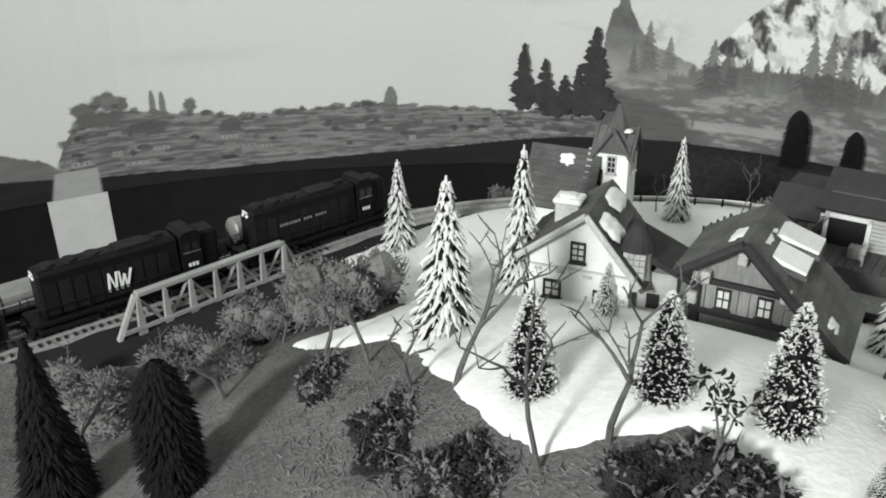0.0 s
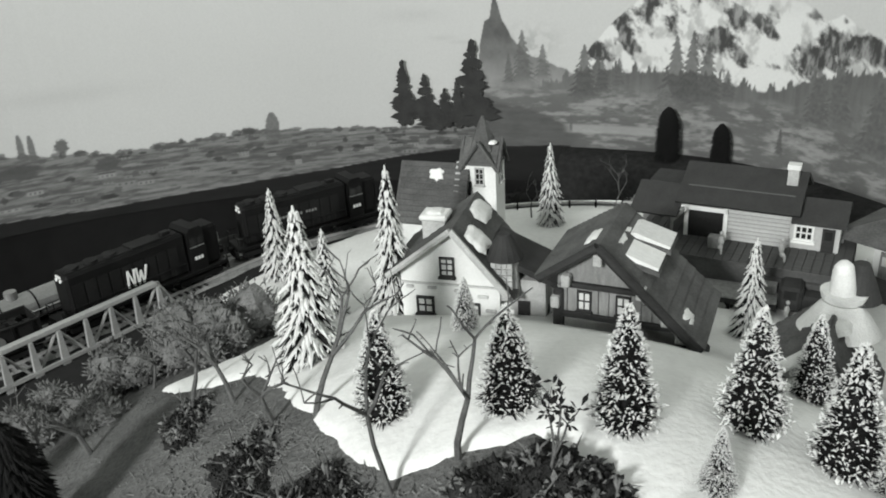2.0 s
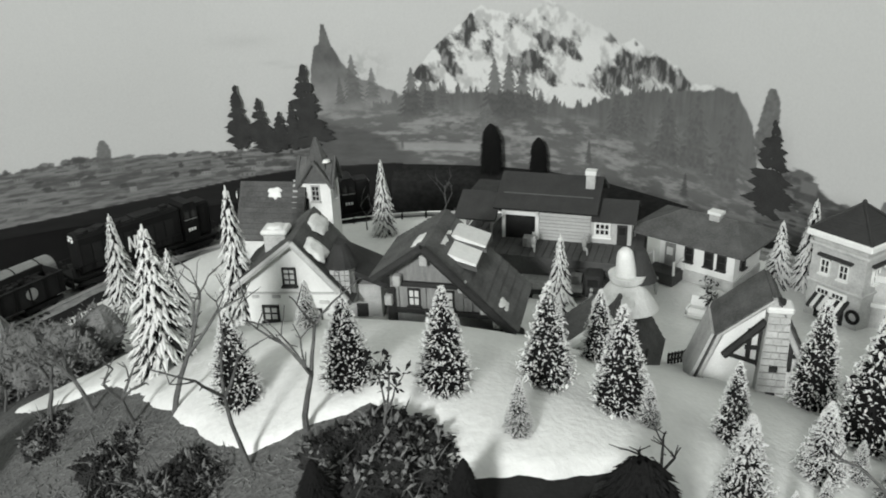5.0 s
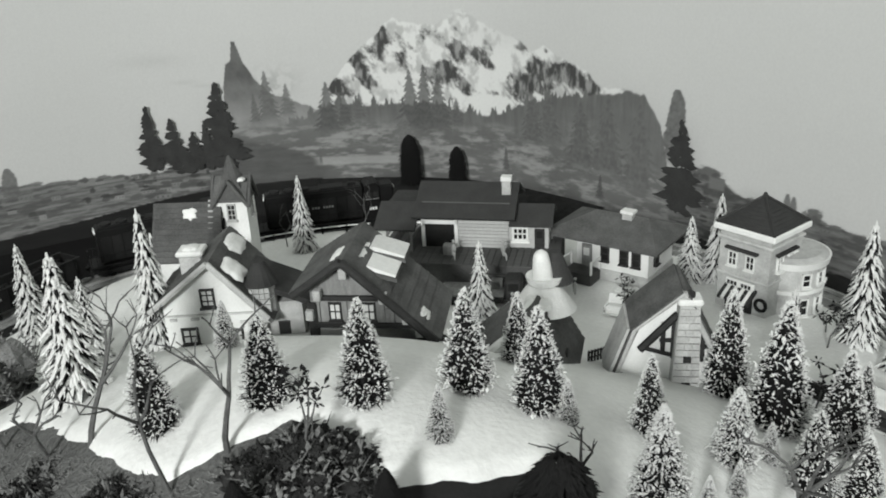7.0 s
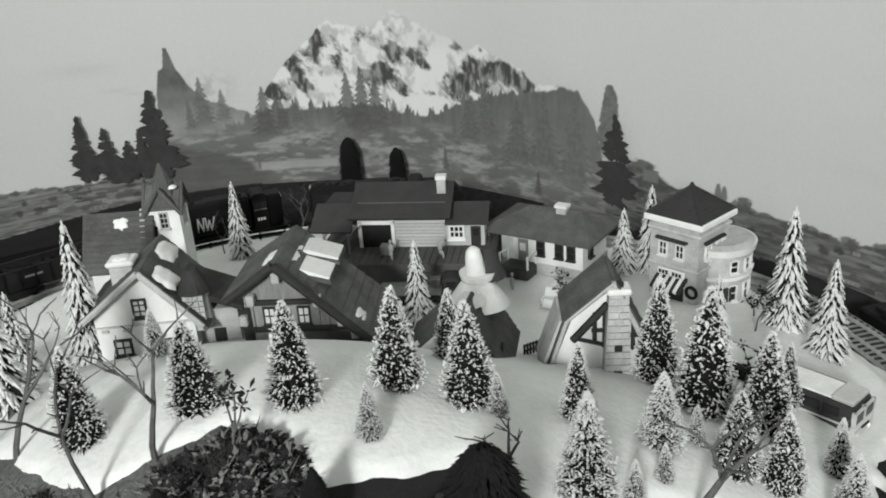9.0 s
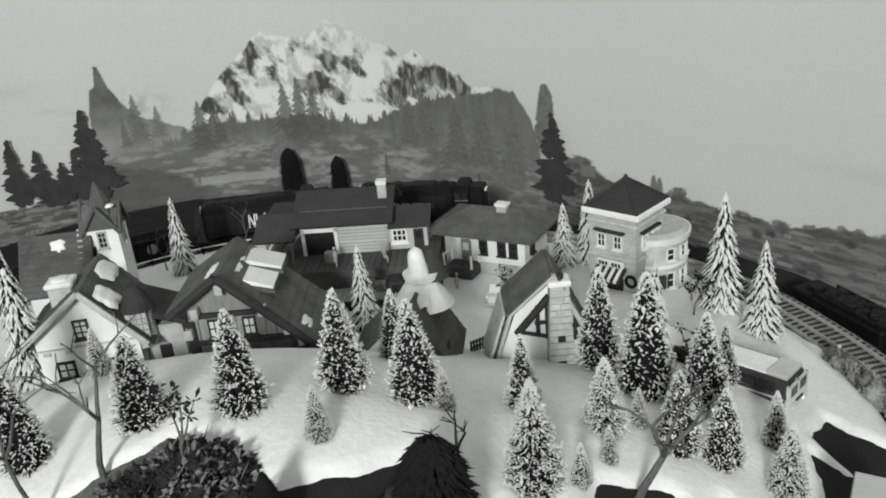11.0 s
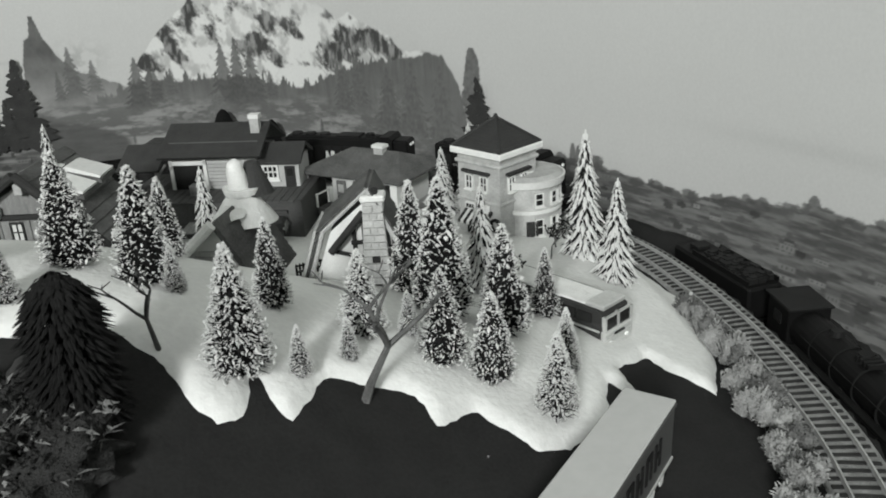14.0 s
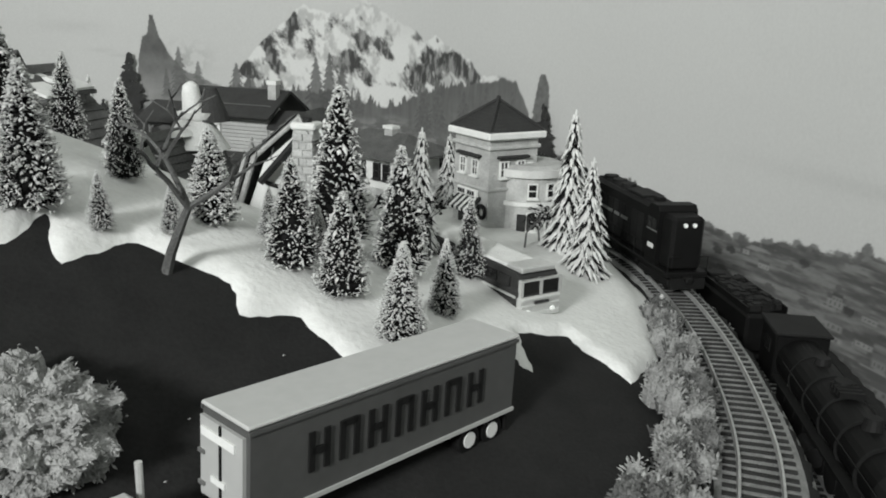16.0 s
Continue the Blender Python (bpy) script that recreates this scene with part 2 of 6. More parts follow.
xs, ys = edges_of(-0.36, 0.74, -2.0, 1.6, 0.006, 0.12), edges_of(-0.06, 0.9, -2.2, 2.2, 0.006, 0.12)
X, Y = np.meshgrid(xs, ys)
Zg = land(X.ravel(), Y.ravel()).reshape(X.shape)
bumps = np.array([noise.noise(Vector((x * 40, y * 40, 0))) for x, y in zip(X.ravel(), Y.ravel())]).reshape(X.shape)
tagged(sheet("ground", xs, ys, Zg + 0.0012 * bumps, FELT), "dark felt-covered layout ground with gentle hills", "ground", kind="structure")

mx, my = np.arange(-0.36, 0.145, 0.004), np.arange(0.05, 0.57, 0.004)
MX, MY = np.meshgrid(mx, my)
rough = np.array([noise.noise(Vector((x * 90, y * 90, 2))) + 0.6 * noise.noise(Vector((x * 260, y * 260, 7))) for x, y in zip(MX.ravel(), MY.ravel())]).reshape(MX.shape)
edge = 0.135 - MX + 0.012 * rough
mat_z = land(MX.ravel(), MY.ravel()).reshape(MX.shape) + 0.0012 * np.array([noise.noise(Vector((x * 40, y * 40, 0))) for x, y in zip(MX.ravel(), MY.ravel())]).reshape(MX.shape) + np.clip(edge * 0.3, -0.004, 0.0014) + 0.0007 * rough
tagged(sheet("grass_mat", mx, my, mat_z, MAT), "dry brownish grass mat on the slope beside the snow", "ground", kind="structure")

SNOW_EDGE = [(-0.058, 0.508), (-0.03, 0.476), (0.012, 0.452), (0.034, 0.402), (0.047, 0.374), (0.068, 0.328), (0.080, 0.313), (0.10, 0.311), (0.135, 0.314), (0.152, 0.294), (0.150, 0.265),
             (0.188, 0.257), (0.217, 0.259), (0.228, 0.241), (0.240, 0.208), (0.251, 0.209), (0.261, 0.232), (0.266, 0.206), (0.290, 0.232), (0.325, 0.220), (0.328, 0.205), (0.350, 0.211),
             (0.367, 0.187), (0.403, 0.190), (0.440, 0.228), (0.449, 0.206), (0.457, 0.240), (0.487, 0.253), (0.503, 0.214), (0.553, 0.264), (0.592, 0.33), (0.602, 0.42), (0.600, 0.52), (0.56, 0.62),
             (0.50, 0.70), (0.41, 0.77), (0.30, 0.822), (0.2, 0.84), (0.09, 0.83), (0.0, 0.775), (-0.06, 0.72), (-0.045, 0.68), (0.0, 0.62), (0.015, 0.545), (-0.005, 0.510)]


def inside_distance(px, py, ring):
    """Signed distance to a closed outline, positive inside."""
    ins = np.zeros(px.shape, bool)
    best = np.full(px.shape, 9.0)
    for (x0, y0), (x1, y1) in zip(ring, ring[1:] + ring[:1]):
        dx, dy = x1 - x0, y1 - y0
        u = np.clip(((px - x0) * dx + (py - y0) * dy) / (dx * dx + dy * dy), 0, 1)
        best = np.minimum(best, np.hypot(px - x0 - u * dx, py - y0 - u * dy))
        cross = (y0 > py) != (y1 > py)
        ins ^= cross & (px < (x1 - x0) * (py - y0) / (y1 - y0 + 1e-12) + x0)
    return np.where(ins, best, -best)


xs, ys = np.arange(-0.075, 0.625, 0.0035), np.arange(0.17, 0.86, 0.0035)
X, Y = np.meshgrid(xs, ys)
D = inside_distance(X, Y, SNOW_EDGE)
wob = np.array([noise.noise(Vector((x * 70, y * 70, 3))) + 0.5 * noise.noise(Vector((x * 220, y * 220, 8))) for x, y in zip(X.ravel(), Y.ravel())]).reshape(X.shape)
soft = np.array([noise.noise(Vector((x * 16, y * 16, 5))) for x, y in zip(X.ravel(), Y.ravel())]).reshape(X.shape)
lift = np.clip((D + 0.0028 * wob) * 0.8, -0.006, 0.0035) + 0.0018 * soft * np.clip(D / 0.02, 0, 1)
Zs = land(X.ravel(), Y.ravel()).reshape(X.shape) + lift
keep = (D[:-1, :-1] > -0.012)
tagged(sheet("snow", xs, ys, Zs, SNOW, keep), "white cotton snow blanket with ragged edges over the hills", "snow", kind="structure")


def on_snow(x, y):
    return G(x, y) + 0.002


# ---- backdrop wall and room ----
BACK = Course([(-1.1, 0.55, 0), (-0.85, 0.95, 0), (-0.45, 1.27, 0), (0, 1.37, 0), (0.27, 1.335, 0), (0.58, 1.17, 0), (0.72, 0.9, 0), (0.80, 0.6, 0), (0.82, 0.35, 0), (0.80, 0.1, 0), (0.76, -0.3, 0), (0.74, -1.2, 0)], 12)


def on_wall(s, z, off):
    p, w = BACK.at(s)
    return (p.x + w.y * off, p.y - w.x * off, z)


def mural(name, s0, s1, low, high, off, mat, n=80, rows=1):
    bm = bmesh.new()
    grid = []
    for i in range(n + 1):
        s = s0 + (s1 - s0) * i / n
        a, b = low(s), max(high(s), low(s) + 0.0005)
        grid.append([bm.verts.new(on_wall(s, a + (b - a) * k / rows, off)) for k in range(rows + 1)])
    for a, b in zip(grid, grid[1:]):
        for k in range(rows):
            bm.faces.new((a[k], b[k], b[k + 1], a[k + 1]))
    return part(name, bm, mat, backdrop)


def level(z):
    return lambda s: z


bm = bmesh.new()
line = [bm.verts.new((p.x, p.y, -0.6)) for p in BACK.p]
top = [bm.verts.new((p.x, p.y, 2.2)) for p in BACK.p]
for i in range(len(line) - 1):
    bm.faces.new((line[i], line[i + 1], top[i + 1], top[i]))
r = bmesh.ops.solidify(bm, geom=list(bm.faces), thickness=0.02)
backdrop = part("backdrop", bm, WALL)
tagged(backdrop, "curved backdrop wall painted with sky, mountain, river and town", "backdrop", kind="structure")
mural("river", 0.0, 1.84, level(-0.6), level(-0.125), 0.002, WATER)
mural("painted_path", 0.86, 0.945, level(-0.4), level(-0.125), 0.004, GREYROAD, 8)
mural("right_bank", 2.42, 3.6, level(-0.4), level(-0.125), 0.003, LAND, 60, 2)
mural("river_bend", 2.5, 3.6, level(-0.6), level(-0.13), 0.004, WATER, 60)


# ---- the painted scenery: sky, mountain, forest, river and town as tones of one canvas ----
CS = np.concatenate([np.arange(0.0, 0.78, 0.02), np.arange(0.78, 3.3, 0.0016), np.arange(3.3, BACK.s[-1], 0.03)])
CZ = np.concatenate([np.arange(-0.13, 0.2, 0.0015), np.arange(0.2, 1.1, 0.03)])
PS, PZ = np.meshgrid(CS, CZ)
TABLE = np.random.RandomState(17).rand(256, 256)


def cell_noise(x, y):
    i, j = np.floor(x).astype(int), np.floor(y).astype(int)
    u, v = x - i, y - j
    u, v = u * u * (3 - 2 * u), v * v * (3 - 2 * v)
    i0, j0, i1, j1 = i & 255, j & 255, (i + 1) & 255, (j + 1) & 255
    return (TABLE[i0, j0] * (1 - u) + TABLE[i1, j0] * u) * (1 - v) + (TABLE[i0, j1] * (1 - u) + TABLE[i1, j1] * u) * v


def cloudy(x, y, octaves=5, fall=0.55):
    total, amp, norm = 0.0, 1.0, 0.0
    for o in range(octaves):
        total = total + amp * cell_noise(x * 2 ** o + 31.7 * o, y * 2 ** o + 17.3 * o)
        norm += amp
        amp *= fall
    return total / norm


def step_to(v, lo, hi):
    u = np.clip((v - lo) / (hi - lo), 0, 1)
    return u * u * (3 - 2 * u)


def outline(pts, rough=0.0, freq=60.0, seed=0):
    xs_, zs_ = [p[0] for p in pts], [p[1] for p in pts]
    line_ = np.interp(CS, xs_, zs_) + rough * 2 * (cloudy(CS * freq, np.full(CS.shape, seed + 0.5), 3) - 0.5)
    return line_[None, :]


def under(top_line, soft=0.0018):
    return np.clip((top_line - PZ) / soft + 0.5, 0, 1)


def between(v, lo, hi, soft):
    return step_to(v, lo - soft, lo + soft) * (1 - step_to(v, hi - soft, hi + soft))


def blot(s, z, a, b):
    return np.exp(-((PS - s) / a) ** 2 - ((PZ - z) / b) ** 2)


class Canvas:
    def __init__(self):
        self.tone = 0.855 + 0.035 * (cloudy(PS * 5, PZ * 14) - 0.5)

    def lay(self, mask, value):
        self.tone = self.tone * (1 - mask) + value * mask

    def dab(self, s, z, a, b, value, strength=1.0, square=False, seed=0):
        """One brush dab of half-width a and half-height b."""
        i0, i1 = np.searchsorted(CS, (s - 1.6 * a, s + 1.6 * a))
        j0, j1 = np.searchsorted(CZ, (z - 1.6 * b, z + 1.6 * b))
        x, y = (PS[j0:j1, i0:i1] - s) / a, (PZ[j0:j1, i0:i1] - z) / b
        if x.size == 0:
            return
        r = np.maximum(np.abs(x), np.abs(y)) if square else np.hypot(x, y) + 0.9 * (cloudy(x * 1.7 + seed * 3.1, y * 1.7 + seed, 3) - 0.5)
        k = (1 - step_to(r, 0.75, 1.1)) * strength
        part_ = self.tone[j0:j1, i0:i1]
        self.tone[j0:j1, i0:i1] = part_ * (1 - k) + value * k

    def conifer(self, s, z, h, w, value, strength=1.0, seed=0, column=False):
        """A brushed conifer with ragged tiers."""
        i0, i1 = np.searchsorted(CS, (s - w, s + w))
        j0, j1 = np.searchsorted(CZ, (z, z + h))
        x, u = PS[j0:j1, i0:i1] - s, (PZ[j0:j1, i0:i1] - z) / h
        tier = (u * (5 + h * 60) + 0.35 * np.abs(x) / w * 4 + 0.8 * cloudy(x * 180 + seed, u * 9 + seed, 2)) % 1.0
        half = 0.5 * w * (np.sqrt(np.clip(1 - u ** 2.5, 0, 1)) if column else (1 - u) ** 0.85 * (0.55 + 0.6 * (1 - tier)))
        half = half * (0.75 + 0.5 * cloudy(np.sign(x) * 7 + seed, u * 22, 2)) + 0.0006
        k = np.clip((half - np.abs(x)) / 0.0016 + 0.5, 0, 1) * strength * step_to(u, 0.0, 0.22)
        part_ = self.tone[j0:j1, i0:i1]
        shade = value * (0.75 + 0.5 * cloudy(x * 260, u * 24 + seed, 2))
        self.tone[j0:j1, i0:i1] = part_ * (1 - k) + shade * k


paint = Canvas()
for s, z, a, b in ((1.665, 0.095, 0.02, 0.004), (1.69, 0.088, 0.016, 0.003), (1.62, 0.13, 0.05, 0.010), (1.1, 0.06, 0.1, 0.012), (2.9, 0.05, 0.12, 0.008)):
    paint.lay(blot(s, z, a, b) * 0.3, 0.62)
paint.lay(blot(1.80, 0.085, 0.035, 0.022) * step_to(cloudy(PS * 60, PZ * 60), 0.4, 0.6) * 0.7, 0.55)

# the snowy mountain with rock faces and gullies
ridge = outline([(1.85, 0.02), (1.889, 0.081), (1.93, 0.125), (1.96, 0.15), (1.991, 0.177), (2.003, 0.168), (2.03, 0.166), (2.06, 0.163), (2.08, 0.178), (2.099, 0.188), (2.125, 0.169), (2.16, 0.155),
                 (2.198, 0.142), (2.215, 0.129), (2.238, 0.139), (2.26, 0.128), (2.302, 0.115), (2.333, 0.093), (2.379, 0.094), (2.42, 0.06)], 0.0045, 90, 3)
massif = under(ridge, 0.0025) * between(PS, 1.858, 2.41, 0.006)
gully = 1 - 2 * np.abs(cloudy((PS + 0.35 * PZ) * 46, PZ * 17 + 3, 5, 0.6) - 0.5)
slant = cloudy((PS + 1.1 * PZ) * 50, (PZ - 0.4 * PS) * 40, 5, 0.62)
crags = sum(k * blot(s, z, a, b) for s, z, a, b, k in (
    (1.90, 0.078, 0.018, 0.016, 0.9), (1.935, 0.11, 0.014, 0.03, 0.8), (1.97, 0.145, 0.013, 0.026, 0.85), (1.945, 0.085, 0.013, 0.022, 0.65), (2.003, 0.12, 0.014, 0.024, 0.55), (2.035, 0.145, 0.012, 0.012, 0.5),
    (2.07, 0.095, 0.024, 0.018, 0.95), (2.095, 0.128, 0.013, 0.017, 0.75), (2.134, 0.125, 0.018, 0.022, 0.7), (2.095, 0.075, 0.02, 0.014, 0.6), (2.195, 0.136, 0.014, 0.008, 0.75), (2.238, 0.105, 0.034, 0.017, 1.0),
    (2.205, 0.078, 0.03, 0.013, 0.9), (2.285, 0.105, 0.026, 0.016, 0.95), (2.315, 0.088, 0.02, 0.012, 0.8), (2.15, 0.065, 0.025, 0.006, 0.4), (2.24, 0.133, 0.009, 0.006, 0.6)))
rock = step_to(crags * 0.75 + 0.95 * (slant - 0.5) + 0.55 * (gully - 0.72), 0.2, 0.46)
surface = 1.08 - 0.36 * step_to(cloudy(PS * 70, PZ * 50, 4), 0.5, 0.72)
surface = surface * (1 - rock) + (0.10 + 0.34 * step_to(cloudy(PS * 190, PZ * 75 + 9, 4), 0.38, 0.72)) * rock
haze = step_to(PZ, 0.16, 0.19) * 0.55 + 0.5 * blot(2.16, 0.15, 0.06, 0.02)
paint.lay(massif, surface * (1 - haze) + 0.85 * haze)

# misty forest below it
tips = 0.05 * np.clip(cloudy(CS * 150, CS * 0 + 2, 3, 0.7) - 0.46, 0, 1)[None, :]
woods = outline([(1.83, 0.02), (1.87, 0.045), (1.9, 0.05), (1.955, 0.044), (2.0, 0.046), (2.06, 0.042), (2.12, 0.03), (2.18, 0.044), (2.22, 0.062), (2.27, 0.072), (2.333, 0.084), (2.379, 0.091), (2.4, 0.088), (2.426, 0.058), (2.44, 0.0)], 0.006, 70, 5) + tips * (CS < 2.31)[None, :]
mist = step_to(-PZ, -0.06, 0.03)
bark = cloudy(PS * 210, PZ * 28, 4)
wash = cloudy(PS * 26, PZ * 30 + 5, 3)
paint.lay(under(woods, 0.003) * between(PS, 1.81, 2.445, 0.004), 0.15 + 0.10 * bark + 0.09 * mist + 0.08 * (wash - 0.5))
slope = outline([(1.64, -0.06), (1.70, 0.01), (1.76, 0.03), (1.83, 0.02), (1.9, 0.012), (2.05, 0.006), (2.15, 0.012), (2.3, 0.0), (2.42, -0.01), (2.46, -0.03)], 0.006, 40, 8)
brush = cloudy(PS * 38, PZ * 150, 4, 0.6)
paint.lay(under(slope, 0.02) * between(PS, 1.64, 2.46, 0.006), 0.21 + 0.22 * step_to(brush, 0.42, 0.72) + 0.05 * (wash - 0.5))
for s, z, a, b, k in ((1.94, 0.0, 0.05, 0.016, 0.7), (1.78, 0.025, 0.03, 0.014, 0.6), (2.21, -0.02, 0.05, 0.022, 0.55), (2.05, -0.04, 0.04, 0.012, 0.5), (2.30, 0.03, 0.03, 0.02, 0.35)):
    paint.lay(blot(s, z, a, b) * k * step_to(cloudy(PS * 120, PZ * 260, 3), 0.42, 0.62), 0.46)
paint.lay(blot(2.37, 0.0, 0.055, 0.06) * 0.55, 0.27)
paint.lay(blot(2.28, 0.045, 0.03, 0.025) * 0.4, 0.28)
# crag with a rock needle
needle = outline([(1.712, -0.02), (1.722, 0.082), (1.73, 0.118), (1.738, 0.124), (1.743, 0.152), (1.748, 0.152), (1.757, 0.118), (1.771, 0.094), (1.79, 0.072), (1.83, 0.056), (1.864, 0.04), (1.88, 0.0)], 0.004, 130, 2)
low = step_to(-PZ, -0.11, 0.01)
paint.lay(under(needle) * step_to(PZ, -0.005, 0.03) * (1 - step_to(PS, 1.85, 1.88)) * (1 - 0.35 * low), 0.19 + 0.13 * low + 0.16 * (cloudy(PS * 80, PZ * 60) - 0.5))
# dark field, pale meadow
paint.lay(between(PS, 1.66, 1.865, 0.012) * under(outline([(1.64, -0.05), (1.72, -0.005), (1.78, -0.008), (1.83, -0.026), (1.87, -0.045), (1.9, -0.06)], 0.003, 60, 1), 0.008), 0.13 + 0.07 * cloudy(PS * 40, PZ * 200, 4))
paint.lay(between(PS, 1.855, 1.992, 0.01) * between(PZ, -0.049, -0.036, 0.0025) * (0.6 + 0.4 * brush), 0.55)
paint.lay(between(PS, 1.6, 2.5, 0.01) * (1 - step_to(PZ, -0.085, -0.06)) * 0.75, 0.10 + 0.1 * brush)
for k, (s, z, h, w, v) in enumerate([(1.786, 0.02, 0.085, 0.040, 0.2), (1.817, 0.028, 0.056, 0.03, 0.23), (1.765, 0.02, 0.05, 0.02, 0.2), (1.879, -0.002, 0.086, 0.05, 0.15), (1.905, 0.01, 0.055, 0.03, 0.16), (1.93, 0.02, 0.045, 0.025, 0.19),
                                     (2.011, -0.005, 0.104, 0.052, 0.15), (2.034, 0.0, 0.106, 0.042, 0.14), (2.056, -0.006, 0.097, 0.055, 0.16), (2.085, 0.01, 0.045, 0.03, 0.18), (2.215, -0.01, 0.085, 0.05, 0.19), (2.245, 0.0, 0.082, 0.05, 0.2),
                                     (2.30, -0.04, 0.11, 0.07, 0.19), (2.345, -0.04, 0.125, 0.075, 0.2), (2.395, -0.05, 0.13, 0.07, 0.21), (2.168, -0.055, 0.042, 0.014, 0.15), (2.335, -0.065, 0.038, 0.014, 0.13), (1.86, -0.05, 0.03, 0.005, 0.2), (2.0, -0.03, 0.06, 0.05, 0.24)]):
    paint.conifer(s, z, h, w, v, 0.85, k)
paint.conifer(2.449, 0.0, 0.104, 0.034, 0.23, 1.0, 33, True)


def bank(s0, s1, top_line, base_line, seed, tones, count):
    """A painted shore: streaked fields, hedges, pale houses with dark roofs."""
    rng_ = random.Random(seed)
    lo, hi = tones
    shore = under(top_line) * between(PS, s0, s1, 0.004) * (1 - under(base_line))
    paint.lay(shore, lo + (hi - lo) * step_to(cloudy(PS * 30 + seed, PZ * 260, 4, 0.6), 0.3, 0.75))
    for k in range(count):
        s_ = rng_.uniform(s0 + 0.01, min(s1, 3.25) - 0.01)
        i = int(np.searchsorted(CS, s_))
        t_, b_ = float(top_line[0, i]), float(base_line[0, i])
        u = rng_.random()
        z_ = b_ + (t_ - b_) * (0.12 + 0.84 * u)
        far = 0.55 + 0.45 * (1 - u)
        if k % 4 == 0:
            w_, h_ = rng_.uniform(0.006, 0.018) * far, rng_.uniform(0.0026, 0.005) * far
            paint.dab(s_, z_, w_, h_, rng_.uniform(0.26, 0.46), 0.85, True)
            paint.dab(s_, z_ + 1.5 * h_, w_ * 1.08, h_ * 0.7, rng_.uniform(0.10, 0.2), 0.9, True)
            for q in range(3):
                paint.dab(s_ + w_ * (q - 1) * 0.55, z_, w_ * 0.12, h_ * 0.45, 0.12, 0.7, True)
        elif k % 4 == 1:
            paint.dab(s_, z_, rng_.uniform(0.02, 0.05) * far, rng_.uniform(0.001, 0.0025), rng_.uniform(0.2, 0.42), 0.6, False, k)
        else:
            paint.dab(s_, z_, rng_.uniform(0.005, 0.014) * far, rng_.uniform(0.003, 0.007) * far, rng_.uniform(0.07, 0.17), 0.85, False, k)
    for k in range(int(70 * (min(s1, 3.25) - s0))):
        s_ = rng_.uniform(s0 + 0.01, min(s1, 3.25) - 0.01)
        t_ = float(top_line[0, int(np.searchsorted(CS, s_))])
        paint.dab(s_, t_ + rng_.uniform(-0.002, 0.002), rng_.uniform(0.004, 0.012), rng_.uniform(0.002, 0.006), rng_.uniform(0.10, 0.2), 0.8, False, 300 + k)


waterline = outline([(0.0, -0.07), (0.8, -0.088), (0.94, -0.106), (1.12, -0.116), (1.30, -0.110), (1.49, -0.100), (1.69, -0.078), (1.84, -0.07)], 0.0006, 90, 6)
paint.lay(under(outline([(0, -0.02), (0.75, -0.035), (0.816, -0.05), (0.87, -0.072), (0.89, -0.085)], 0.006, 60, 4)) * (PS < 0.89), 0.22 + 0.1 * (brush - 0.5))
bank(0.885, 1.72, outline([(0.885, -0.078), (0.9, -0.045), (0.93, -0.018), (0.97, -0.008), (1.03, -0.018), (1.15, -0.034), (1.3, -0.03), (1.38, -0.027), (1.5, -0.038), (1.58, -0.042), (1.65, -0.04), (1.72, -0.03)], 0.005, 60, 2), waterline, 4, (0.15, 0.33), 190)
paint.lay(under(waterline, 0.001) * (PS < 1.86), 0.024 + 0.012 * cloudy(PS * 20, PZ * 160, 3))
paint.lay(between(PS, 0.868 + 0.25 * (PZ + 0.13), 0.938, 0.003) * (PZ < -0.09), 0.44 + 0.1 * brush)
for s, z, a, b, v in ((0.935, -0.004, 0.022, 0.012, 0.12), (0.965, 0.006, 0.022, 0.014, 0.13), (0.985, 0.0, 0.013, 0.011, 0.12), (0.95, -0.02, 0.04, 0.012, 0.16), (1.083, -0.012, 0.012, 0.01, 0.14), (1.02, -0.04, 0.03, 0.011, 0.13), (1.14, -0.045, 0.02, 0.01, 0.14)):
    paint.dab(s, z, a, b, v, 0.9, False, int(s * 100))
paint.dab(0.972, 0.006, 0.013, 0.006, 0.26, 0.8, True)
for s, z, h in ((1.03, -0.03, 0.045), (1.044, -0.03, 0.042), (2.606, -0.03, 0.036), (2.614, -0.03, 0.034), (1.39, -0.05, 0.05), (2.905, -0.045, 0.055)):
    paint.conifer(s, z, h, 0.009 if z > -0.04 else 0.022, 0.2, 0.9, 5, True)
far_top = outline([(2.42, -0.06), (2.455, -0.02), (2.48, 0.004), (2.52, 0.002), (2.545, -0.012), (2.62, -0.016), (2.716, -0.022), (2.767, -0.025), (2.82, -0.012), (2.856, -0.012), (2.915, -0.002), (3.1, 0.004), (4.5, 0.004)], 0.004, 60, 9)
bank(2.445, 4.4, far_top, outline([(2.4, -0.15), (3.6, -0.13), (4.5, -0.13)]), 9, (0.13, 0.30), 260)
for s, z, a, b, v in ((2.50, 0.006, 0.02, 0.009, 0.13), (2.515, -0.012, 0.026, 0.012, 0.12), (2.64, -0.012, 0.012, 0.009, 0.15), (2.57, -0.03, 0.03, 0.014, 0.13)):
    paint.dab(s, z, a, b, v, 0.9, False, int(s * 100))
paint.dab(2.512, -0.004, 0.012, 0.008, 0.3, 0.7, True)

